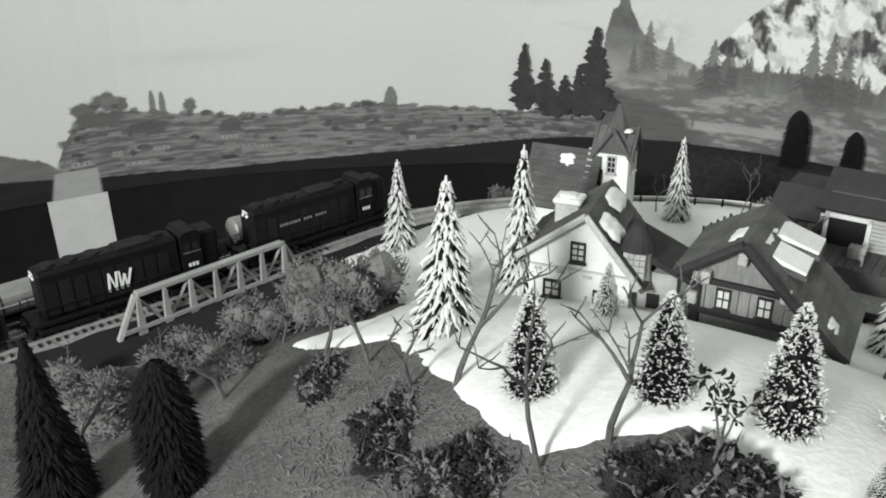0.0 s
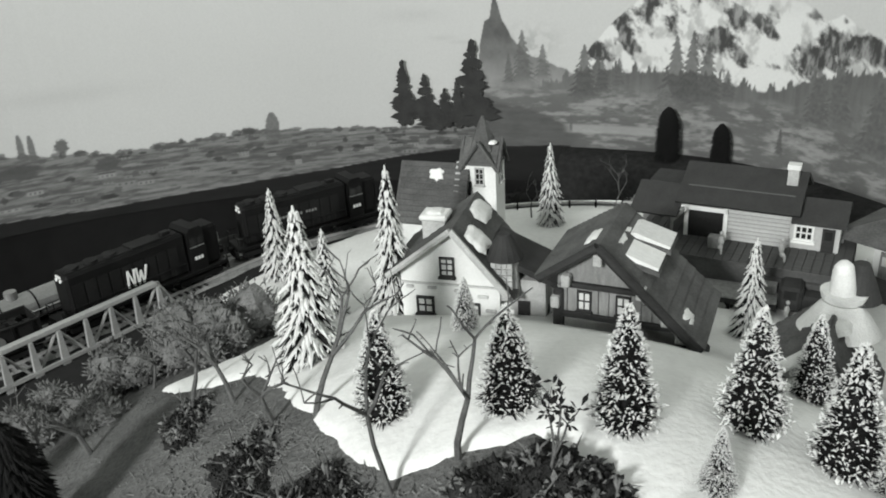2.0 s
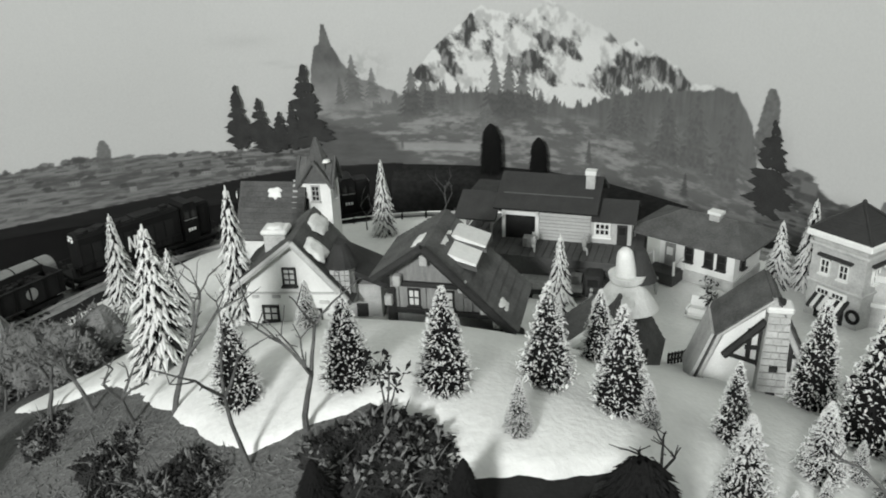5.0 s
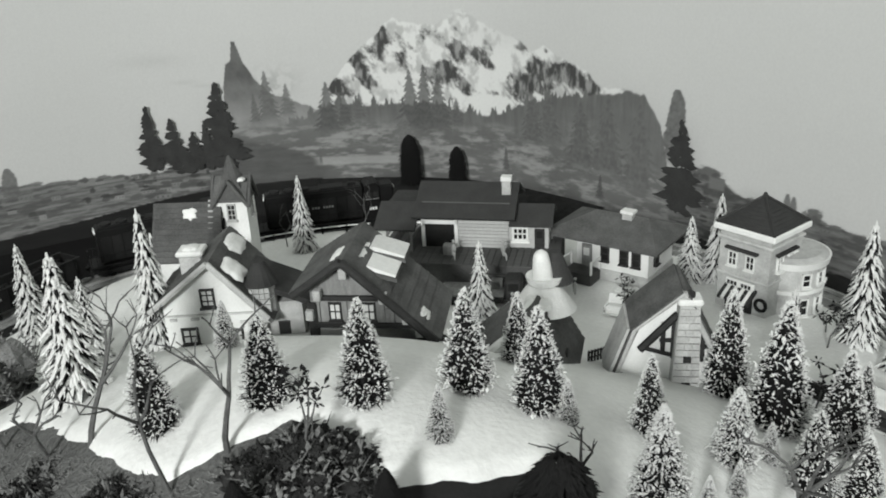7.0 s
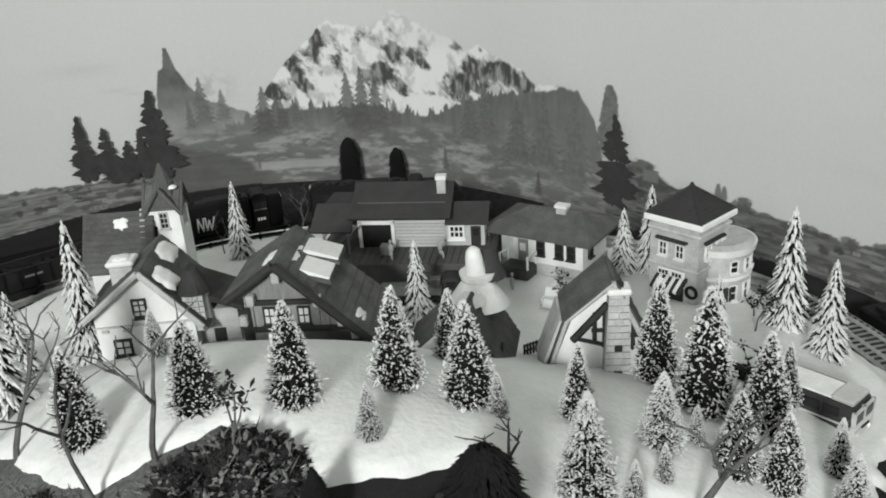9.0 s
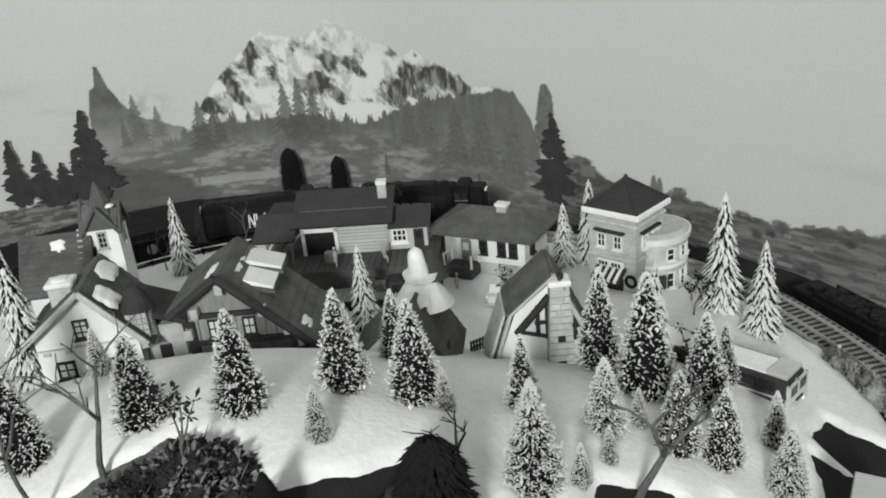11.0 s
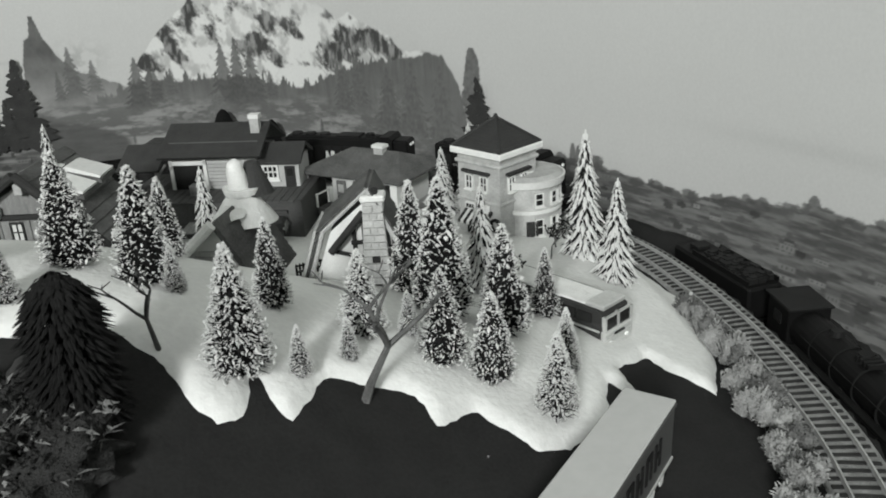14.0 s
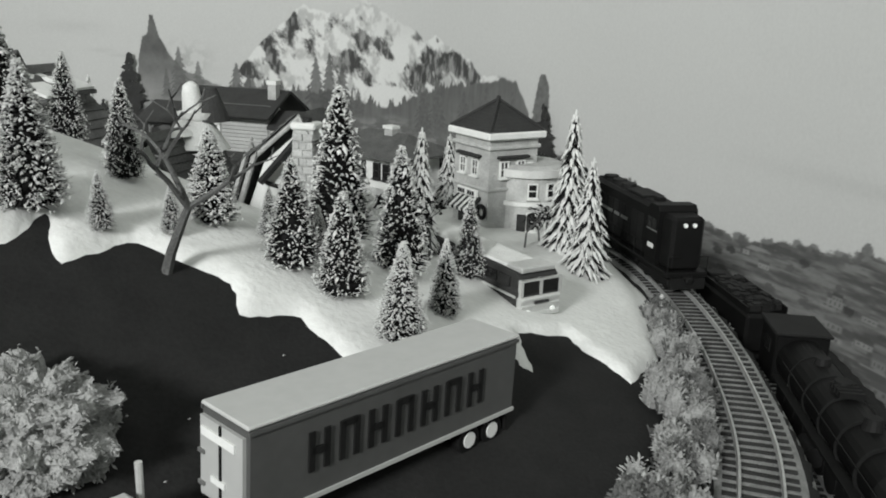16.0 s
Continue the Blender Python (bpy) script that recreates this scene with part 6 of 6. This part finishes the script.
for k, s in enumerate(np.linspace(1.16, 1.62, 12)):
    p, w = TRACK.at(s)
    x, y = p.x - w.y * 0.03, p.y + w.x * 0.03
    clump("lichen_shrub", x, y, G(x, y), 0.02, 0.018, 0.012 + 0.01 * (k % 3 == 0), (LICHEN, MOSS)[k % 2], 190 + k, 160, 0.003, "low dark scrub behind the railway line", group="line scrub", lump=4)
def foam_tree(x, y, top, r, seed):
    """A model broadleaf tree: short trunk and a crown of crumbled pale foam lumps."""
    ob = thing("foam_tree", pose(x, y, G(x, y)), "model tree with crumbly pale foam foliage on a short trunk", "tree")
    h = top - G(x, y)
    part("trunk", tube((0, 0, -0.003), (0, 0, h * 0.7), 0.003, 0.002, 8), TWIG, ob)
    r2 = random.Random(seed)
    bm = bmesh.new()
    bmesh.ops.create_icosphere(bm, subdivisions=5, radius=1)
    for v in bm.verts:
        d = v.co.normalized()
        k = 1 + 0.34 * noise.noise(d * 2.6 + Vector((seed, 0, 0))) + 0.24 * noise.noise(d * 6) + 0.09 * noise.noise(d * 16)
        v.co = Vector((d.x * r * k, d.y * r * k, h - r * 0.75 + d.z * r * 0.75 * k))
    for _ in range(3800):
        d = Vector((r2.gauss(0, 1), r2.gauss(0, 1), r2.gauss(0, 1))).normalized()
        k = 1 + 0.34 * noise.noise(d * 2.6 + Vector((seed, 0, 0))) + 0.24 * noise.noise(d * 6) + 0.09 * noise.noise(d * 16)
        c = Vector((d.x * r * k, d.y * r * k, h - r * 0.75 + d.z * r * 0.75 * k))
        e = (d * 0.6 + Vector((r2.uniform(-1, 1), r2.uniform(-1, 1), r2.uniform(-1, 1)))).normalized() * r2.uniform(0.0006, 0.0018)
        blade(bm, c - e * 0.5, c + e, 0.0006)
    part("crown", bm, LICHEN_PALE, ob, "crumbled pale foam")
    return ob


foam_tree(0.264, 0.144, 0.069, 0.0225, 300)
clump("pale_bush", 0.286, 0.105, G(0.286, 0.105), 0.007, 0.007, 0.01, LICHEN_PALE, 301, 300, 0.002, "small pale bush by the truck", lump=4)


def moss_mound(x, y, a, b, c, seed, label):
    """A lumpy clod with curled leaves, straw and moss tufts on it."""
    ob = thing("moss_mound", pose(x, y, G(x, y) - 0.004), label, "mound")

    def swell(v):
        return 1 + 0.42 * noise.noise(v * 1.7 + Vector((seed, 0, 0))) + 0.26 * noise.noise(v * 4.3 + Vector((0, seed, 0))) + 0.12 * noise.noise(v * 11)

    bm = bmesh.new()
    bmesh.ops.create_icosphere(bm, subdivisions=5, radius=1)
    for v in bm.verts:
        k = swell(v.co)
        v.co = Vector((v.co.x * a * k, v.co.y * b * k, v.co.z * c * k))
    part("mound_body", bm, MOSS, ob, smooth=True)
    r2 = random.Random(seed)
    for name, mat, count, lo, hi, wide in (("moss", MOSS, 1500, 0.0014, 0.0036, 0.0008), ("dry_leaf_cover", LICHEN, 700, 0.0016, 0.0055, 0.0011), ("straw", TWIG, 160, 0.005, 0.012, 0.0005)):
        bm = bmesh.new()
        for _ in range(count):
            v = Vector((r2.gauss(0, 1), r2.gauss(0, 1), abs(r2.gauss(0, 1)))).normalized()
            if name != "moss" and noise.noise(v * 3 + Vector((seed, 5, 0))) < -0.05:
                continue
            k = swell(v)
            p = Vector((v.x * a * k, v.y * b * k, v.z * c * k))
            d = (v * 0.5 + Vector((r2.uniform(-1, 1), r2.uniform(-1, 1), r2.uniform(-0.4, 0.6)))).normalized() * r2.uniform(lo, hi)
            blade(bm, p - d * 0.3, p + d, wide * r2.uniform(0.6, 1.4), 0.0006)
        part(name, bm, mat, ob)
    return ob


moss_mound(0.128, 0.278, 0.030, 0.026, 0.016, 3, "dark mossy mound littered with dry leaves")
moss_mound(0.172, 0.212, 0.036, 0.030, 0.020, 5, "dark rounded moss mound below the snow")
moss_mound(0.06, 0.318, 0.022, 0.02, 0.008, 7, "low leaf-littered mossy patch at the snow's edge")
moss_mound(0.03, 0.36, 0.022, 0.03, 0.006, 8, "low leaf-littered mossy patch on the felt slope")
moss_mound(-0.01, 0.43, 0.02, 0.02, 0.006, 9, "low mossy patch at the tip of the snow")
for k, (x, y, h, turn) in enumerate([(0.192, 0.226, 0.030, 20), (0.205, 0.238, 0.018, 80)]):
    ob = thing("rock", pose(x, y, G(x, y) - 0.006, 0, 0, turn), "dark pointed rock at the edge of the snow", "rock", "rocks")
    bm = bmesh.new()
    bmesh.ops.create_icosphere(bm, subdivisions=3, radius=1)
    for v in bm.verts:
        kk = 1 + 0.35 * noise.noise(v.co * 1.5 + Vector((k * 7, 0, 0)))
        v.co = Vector((v.co.x * 0.016 * kk, v.co.y * 0.012 * kk, v.co.z * h * kk))
    part("stone_body", bm, ROCK, ob)
litter = bmesh.new()
r3 = random.Random(31)
for _ in range(4200):
    x, y = r3.gauss(0.04, 0.045), r3.gauss(0.345, 0.05)
    if inside_distance(np.array([x]), np.array([y]), SNOW_EDGE)[0] > -0.004:
        continue
    p = Vector((x, y, G(x, y) + 0.0016))
    d = Vector((r3.uniform(-1, 1), r3.uniform(-1, 1), r3.uniform(-0.1, 0.35))).normalized() * r3.choice((0.0009, 0.0016, 0.0024, 0.0045))
    blade(litter, p - d, p + d, 0.0006)
tagged(part("leaf_litter", litter, LICHEN), "scattered dry leaves and straw on the felt slope", "leaf litter", kind="stuff")
specks = bmesh.new()
for _ in range(16):
    x, y = r3.uniform(0.22, 0.44), r3.uniform(0.08, 0.21)
    if inside_distance(np.array([x]), np.array([y]), SNOW_EDGE)[0] > -0.003:
        continue
    blade(specks, Vector((x - 0.0006, y, G(x, y) + 0.0016)), Vector((x + 0.0006, y + 0.0004, G(x, y) + 0.0018)), 0.0003)
tagged(part("felt_lint", specks, FLOCK), "stray white lint specks on the dark felt", "lint", kind="stuff")


# ---- road vehicles ----
def wheel_pair(parent, x, half, r, hub=TIN):
    for side in (-1, 1):
        y = side * half
        w = part("wheel", tube((x, y - 0.002, r), (x, y + 0.002, r), r, n=18), TYRE, parent)
        part("hub", tube((x, y + side * 0.0012, r), (x, y + side * 0.0024, r), r * 0.55, n=14), hub, w)


def semi_trailer():
    """Box van trailer; its rear doors face -x."""
    a, b = Vector((0.315, 0.119, 0)), Vector((0.4165, 0.1755, 0))
    d = b - a
    L, W, H, B = d.length, 0.0228, 0.0285, 0.0118
    mid = (a + b) / 2
    zg = 0.019
    ob = thing("semi_trailer", pose(mid.x, mid.y, zg, 0, 2.2, math.degrees(math.atan2(d.y, d.x))), "grey box semi-trailer with large dark letters as plain blocks, parked", "trailer")
    # sides carry painted shade; roof and front panel keep the lighter grey
    part("body", box(0, 0, B, L, W, H - 0.001, bevel=0.0006), TRAILER_SHADED_SIDE, ob)
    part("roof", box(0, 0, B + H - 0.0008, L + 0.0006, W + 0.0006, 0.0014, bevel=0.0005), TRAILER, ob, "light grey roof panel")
    for side in (-1, 1):
        part("side_rail", box(0, side * (W / 2 + 0.0002), B - 0.0006, L, 0.0009, 0.0014), TRAILER, ob)
        part("side_rail", box(0, side * (W / 2 + 0.0002), B + H - 0.0022, L, 0.0009, 0.0012), TRAILER_SHADED_SIDE, ob)
        for k in range(7):
            x = (-0.034 + 0.0115 * k) * (1 if side < 0 else -1)
            y = side * (W / 2 + 0.0004)
            z = B + 0.0085
            bm = box(x - 0.0028, y, z, 0.0022, 0.0006, 0.0125)
            add_box(bm, x + 0.0028, y, z, 0.0022, 0.0006, 0.0125)
            add_box(bm, x, y, z + (0.0105 if k % 2 else 0.0052), 0.0056, 0.0006, 0.0022)
            part("letter_block", bm, LETTER, ob, "dark block shape in place of a letter")
        part("landing_leg", box(0.035, side * 0.008, 0, 0.002, 0.002, B), TYRE, ob)
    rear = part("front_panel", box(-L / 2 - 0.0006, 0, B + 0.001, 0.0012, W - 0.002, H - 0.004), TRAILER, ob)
    part("door_seam", box(-L / 2 - 0.0014, 0, B + 0.001, 0.0006, 0.0008, H - 0.004), TYRE, rear)
    part("door_label", box(-L / 2 - 0.0015, 0.001, B + H - 0.0085, 0.0006, W * 0.72, 0.0026), FRAME, rear)
    part("door_label", box(-L / 2 - 0.0015, 0.001, B + 0.007, 0.0006, W * 0.3, 0.002), FRAME, rear)
    for z in (0.004, 0.014):
        part("hinge", box(-L / 2 - 0.0014, W / 2 - 0.002, B + z, 0.001, 0.003, 0.0012), TIN, rear)
    part("chassis", box(0.0, 0, B - 0.003, L * 0.92, 0.010, 0.003), TYRE, ob)
    for x in (L / 2 - 0.022, L / 2 - 0.0095):
        wheel_pair(ob, x, W / 2 - 0.0035, 0.0055, FRAME)
    part("mud_flap", box(L / 2 - 0.002, 0, 0.003, 0.0006, W * 0.9, 0.008), TYRE, ob)
    part("bumper", box(-L / 2 + 0.002, 0, 0.004, 0.0015, W * 0.8, 0.0015), TIN, ob)
    return ob


semi_trailer()


def tractor_truck():
    """Cab-over tractor coupled before the trailer, facing -x."""
    ob = thing("tractor_truck", pose(0.2925, 0.1065, 0.0185, 0, 0, 29.1), "pale cab-over tractor truck with a chrome exhaust stack", "truck")
    part("cab", box(-0.004, 0, 0.006, 0.015, 0.0205, 0.0205, bevel=0.0022), TRAILER, ob)
    part("windshield", box(-0.0117, 0, 0.0165, 0.0008, 0.017, 0.007), WINDOW, ob)
    for sg in (-1, 1):
        part("side_window", box(-0.005, sg * 0.0104, 0.0165, 0.008, 0.0006, 0.0065), WINDOW, ob)
        part("headlight", ball(-0.0117, sg * 0.007, 0.009, 0.001, 0.0016, 0.0016), LIGHTS, ob)
    part("exhaust_stack", tube((0.006, 0.0085, 0.008), (0.006, 0.0085, 0.0335), 0.0011, n=8), CHROME, ob)
    part("air_horn", tube((-0.004, 0.003, 0.0278), (-0.010, 0.003, 0.0278), 0.0005, 0.0011, 8), CHROME, ob)
    part("chassis", box(0.008, 0, 0.005, 0.034, 0.010, 0.003), TYRE, ob)
    wheel_pair(ob, -0.005, 0.0088, 0.0052)
    wheel_pair(ob, 0.018, 0.0085, 0.0052)
    return ob


tractor_truck()


def coach():
    """Long highway coach facing -x."""
    a, b = Vector((0.479, 0.268, 0)), Vector((0.452, 0.375, 0))
    d = b - a
    L, W = 0.112, 0.0265
    mid = (a + b) / 2
    ob = thing("highway_coach", pose(mid.x, mid.y, 0.0205, 0, 0, math.degrees(math.atan2(d.y, d.x))), "dark silver-fronted highway coach parked in the snow", "bus")
    part("body", box(0, 0, 0.003, L, W, 0.016, bevel=0.0018), SLATE, ob)
    up = part("upper_body", slab([(-L / 2 + 0.0005, 0.018), (L / 2 - 0.001, 0.018), (L / 2 - 0.004, 0.0262), (-L / 2 + 0.006, 0.0262), (-L / 2 + 0.0025, 0.024)], W - 0.002), SLATE, ob, at=pose(0, -W / 2 + 0.001, 0))
    part("roof_deck", box(0.004, 0, 0.0258, L - 0.016, W - 0.006, 0.0016, bevel=0.0007), FLOCK, ob, "snow-covered roof")
    part("roof_ribs", box(-L / 2 + 0.009, 0, 0.0258, 0.013, W * 0.8, 0.0030, bevel=0.0006), CHROME, ob)
    for sg in (-1, 1):
        part("windshield", box(-L / 2 + 0.0005, sg * 0.0062, 0.0155, 0.0014, 0.0104, 0.0072, bevel=0.0003), WINDOW, ob)
        part("headlight", tube((-L / 2 - 0.0012, sg * 0.0078, 0.0065), (-L / 2, sg * 0.0078, 0.0065), 0.0014, n=10), LIGHTS, ob)
        for k in range(8):
            part("side_window", box(-L / 2 + 0.014 + 0.0115 * k, sg * (W / 2 - 0.0006), 0.0175, 0.0095, 0.0008, 0.0058), WINDOW, ob)
        part("side_trim", box(0, sg * (W / 2 + 0.0001), 0.0135, L - 0.006, 0.0008, 0.0012), CHROME, ob)
        part("side_trim", box(0, sg * (W / 2 + 0.0001), 0.0055, L - 0.006, 0.0008, 0.0008), CHROME, ob)
    part("front_cap", box(-L / 2 + 0.0012, 0, 0.003, 0.0036, W + 0.0006, 0.0122, bevel=0.0012), CHROME, ob, "bright chromed front")
    for y in (-W / 2 + 0.0012, 0.0, W / 2 - 0.0012):
        part("window_pillar", box(-L / 2 + 0.0006, y, 0.015, 0.0024, 0.0016, 0.0085), CHROME, ob)
    for z, h in ((0.0035, 0.0028), (0.0088, 0.0016), (0.0122, 0.0018)):
        part("front_band", box(-L / 2 - 0.0004, 0, z, 0.0016, W - 0.002, h, bevel=0.0004), CHROME, ob)
    part("emblem_plate", box(-L / 2 - 0.0014, 0, 0.0108, 0.0008, 0.009, 0.0012), SLATE, ob)
    part("window_frame", box(-L / 2, 0, 0.0225, 0.0016, W - 0.002, 0.001), CHROME, ob)
    for x in (-L / 2 + 0.014, L / 2 - 0.030, L / 2 - 0.019):
        wheel_pair(ob, x, W / 2 - 0.001, 0.0055)
    return ob


coach()


def flatbed():
    p, q = (0.328, 0.585), (0.375, 0.556)
    ob = thing("flatbed_truck", pose(0.347, 0.572, 0.021, 0, 0, frame_of(p, q)), "old dark flatbed truck parked at the loading platform", "truck")
    part("bed", box(-0.014, 0, 0.012, 0.052, 0.026, 0.0025, bevel=0.0004), BOARD, ob)
    part("bed_side", box(-0.014, -0.0128, 0.0095, 0.052, 0.0012, 0.004), TIMBER, ob)
    part("chassis", box(0, 0, 0.008, 0.075, 0.010, 0.003), TYRE, ob)
    part("cab", box(0.020, 0, 0.008, 0.015, 0.021, 0.018, bevel=0.0022), TIMBER, ob)
    part("hood", box(0.034, 0, 0.008, 0.016, 0.015, 0.0115, bevel=0.002), TIMBER, ob)
    for sg in (-1, 1):
        part("fender", ball(0.034, sg * 0.0092, 0.0085, 0.0085, 0.003, 0.005), TIMBER, ob, smooth=True)
        part("door_window", box(0.020, sg * 0.0104, 0.018, 0.008, 0.0006, 0.006), WINDOW, ob)
        part("headlight", ball(0.042, sg * 0.006, 0.013, 0.0014, 0.0014, 0.0014), TIN, ob)
    part("windshield", box(0.0278, 0, 0.018, 0.0008, 0.017, 0.0062), WINDOW, ob)
    part("grille", box(0.0422, 0, 0.009, 0.0008, 0.008, 0.008), TIN, ob)
    wheel_pair(ob, 0.034, 0.0095, 0.0062)
    wheel_pair(ob, -0.024, 0.0105, 0.0062)
    part("cargo_crate", box(0.006, 0.004, 0.0145, 0.009, 0.008, 0.007, bevel=0.0005), BOARD, ob)
    return ob


flatbed()


def sedan(x, y, turn, mat, label):
    ob = thing("sedan_car", pose(x, y, on_snow(x, y), 0, 0, turn), label, "car", "parked cars")
    part("body", box(0, 0, 0.003, 0.046, 0.018, 0.0075, bevel=0.0026), mat, ob)
    part("cabin", slab([(-0.015, 0.0095), (0.012, 0.0095), (0.006, 0.0165), (-0.010, 0.0165)], 0.0155), mat, ob, at=pose(0, -0.00775, 0))
    part("windshield", slab([(0.0118, 0.0105), (0.0066, 0.0162), (0.0071, 0.0163), (0.0123, 0.0106)], 0.0135), WINDOW, ob, at=pose(0, -0.00675, 0))
    for sg in (-1, 1):
        part("side_window", box(-0.002, sg * 0.0077, 0.0112, 0.014, 0.0006, 0.0042), WINDOW, ob)
        part("headlight", ball(0.0225, sg * 0.006, 0.0078, 0.0013, 0.0015, 0.0015), LIGHTS, ob)
        part("tail_fin", box(-0.018, sg * 0.0078, 0.0095, 0.010, 0.0014, 0.0022, bevel=0.0004), mat, ob)
    part("bumper", box(0.0232, 0, 0.0035, 0.0012, 0.0185, 0.0022, bevel=0.0004), CHROME, ob)
    part("bumper", box(-0.0232, 0, 0.0035, 0.0012, 0.0185, 0.0022, bevel=0.0004), CHROME, ob)
    for xx in (-0.0145, 0.0145):
        wheel_pair(ob, xx, 0.0078, 0.0042)
    snow_patch(ob, -0.002, 0, 0.0163, 0.009, 0.008, 0.002, 51)
    return ob


sedan(0.440, 0.520, 40, STUCCO, "pale rounded sedan dusted with snow beside the station")
sedan(0.472, 0.495, 30, STUCCO, "white sedan under a light snow cover")


def hopper_wagon():
    p = (0.262, 0.672)
    ob = thing("hay_wagon", pose(p[0], p[1], on_snow(*p), 0, 8, 52), "dark open farm wagon standing in the snow", "wagon")
    bm = box(0, 0, 0.012, 0.062, 0.026, 0.002)
    part("floor", bm, BOARD, ob)
    for sg in (-1, 1):
        part("side_board", box(0, sg * 0.013, 0.014, 0.062, 0.0014, 0.012), TIMBER, ob)
        part("end_board", box(sg * 0.031, 0, 0.014, 0.0014, 0.026, 0.012), TIMBER, ob)
        for k in range(5):
            part("stake", box(-0.028 + 0.014 * k, sg * 0.0142, 0.010, 0.002, 0.0014, 0.018), TIMBER, ob)
    wheel_pair(ob, -0.018, 0.011, 0.0062)
    wheel_pair(ob, 0.018, 0.011, 0.0062)
    return ob


hopper_wagon()

# ---- fences and small things ----
def picket_fence(p, q, n, h, label):
    d = math.hypot(q[0] - p[0], q[1] - p[1])
    ob = thing("picket_fence", pose(p[0], p[1], on_snow(*p), 0, 0, frame_of(p, q)), label, "fence")
    for k in range(n):
        x = d * k / (n - 1)
        part("picket", slab([(x - 0.0007, 0), (x + 0.0007, 0), (x + 0.0007, h * 0.85), (x, h), (x - 0.0007, h * 0.85)], 0.0008), TIMBER, ob)
    for z in (h * 0.25, h * 0.7):
        part("fence_rail", box(d / 2, 0.0012, z, d, 0.0008, 0.0011), TIMBER, ob)
    return ob


picket_fence((0.345, 0.420), (0.378, 0.420), 15, 0.009, "dark iron picket fence beside the hall")


def board_fence(points, label):
    ob = thing("rail_fence", pose(0, 0, 0), label, "fence")
    for (x0, y0), (x1, y1) in zip(points, points[1:]):
        for x, y in ((x0, y0), (x1, y1)):
            part("fence_post", box(x, y, on_snow(x, y) - 0.002, 0.0016, 0.0016, 0.011), TIMBER, ob)
        for dz in (0.0045, 0.0085):
            part("fence_rail", tube((x0, y0, on_snow(x0, y0) + dz), (x1, y1, on_snow(x1, y1) + dz), 0.0006, n=5), FRAME if dz > 0.006 else TIMBER, ob)
    return ob


board_fence([(0.12 + 0.025 * k, 0.815 - 0.0002 * k * k) for k in range(9)], "low pale rail fence between snow and railway line")


def figure(x, y, z, turn, seated, label):
    ob = ball(0, 0, 0, 0.0022, 0.0017, 0.004, 2)
    bm = ob
    for c, r in (((0.0, -0.0004, 0.0062), (0.0014, 0.0015, 0.0017)), ((0.0, -0.0018 if seated else 0, -0.0042), (0.0018, 0.0028 if seated else 0.0014, 0.002)), ((0.0008, -0.004 if seated else 0, -0.0065), (0.0009, 0.0009, 0.0032))):
        t = ball(*c, *r, 2)
        me = bpy.data.meshes.new("piece")
        t.to_mesh(me)
        t.free()
        bm.from_mesh(me)
    f = part("figurine", bm, FIGURE, at=pose(x, y, z + 0.0095, 0, 0, turn), smooth=True)
    return tagged(f, label, "figurine", "figurines")


figure(0.333, 0.610, 0.0515, -30, True, "tiny painted figurine sitting on a crate")
figure(0.368, 0.588, 0.0515, 0, True, "tiny painted figurine beside a baggage cart")
figure(0.418, 0.557, on_snow(0.418, 0.557), 20, False, "tiny painted figurine standing in the snow")
figure(0.357, 0.552, on_snow(0.357, 0.552), 20, False, "tiny painted figurine standing by the truck")
figure(0.575, 0.305, on_snow(0.575, 0.305), 20, False, "tiny pale figurine near the track")

ties(TRACK, 1.90, TRACK.s[-1] - 0.05, inner_track)
ties(TRACK, 0.62, 0.95, inner_track)
ties(OUTER, 2.08, 2.36, outer_track)


# ---- what moves ----
FRONT = [(0.0, 1.022), (1.5, 1.124), (3.5, 1.214), (5.0, 1.313), (7.5, 1.456), (9.0, 1.545), (11.5, 1.693), (12.5, 1.762), (13.5, 1.826), (14.0, 1.862), (15.0, 1.950), (16.0, 2.034)]


def motions():
    """The train rolls from the bridge round the back of the village to the front curve."""
    ts = np.arange(0, 16.01, 0.5)
    fs = np.interp(ts, [a for a, _ in FRONT], [b for _, b in FRONT])
    fs = np.convolve(np.pad(fs, 1, mode="reflect", reflect_type="odd"), [0.25, 0.5, 0.25], "valid")
    train = [(lead_diesel, 0.079), (rear_diesel, 0.079 + 0.172)] + [(c, 0.079 + 0.172 + 0.155 + 0.137 * k) for k, c in enumerate(cars)]
    for ob, back in train:
        walk(ob, [(float(t), set_on(ob, TRACK, float(s) - back)) for t, s in zip(ts, fs)])


motions()
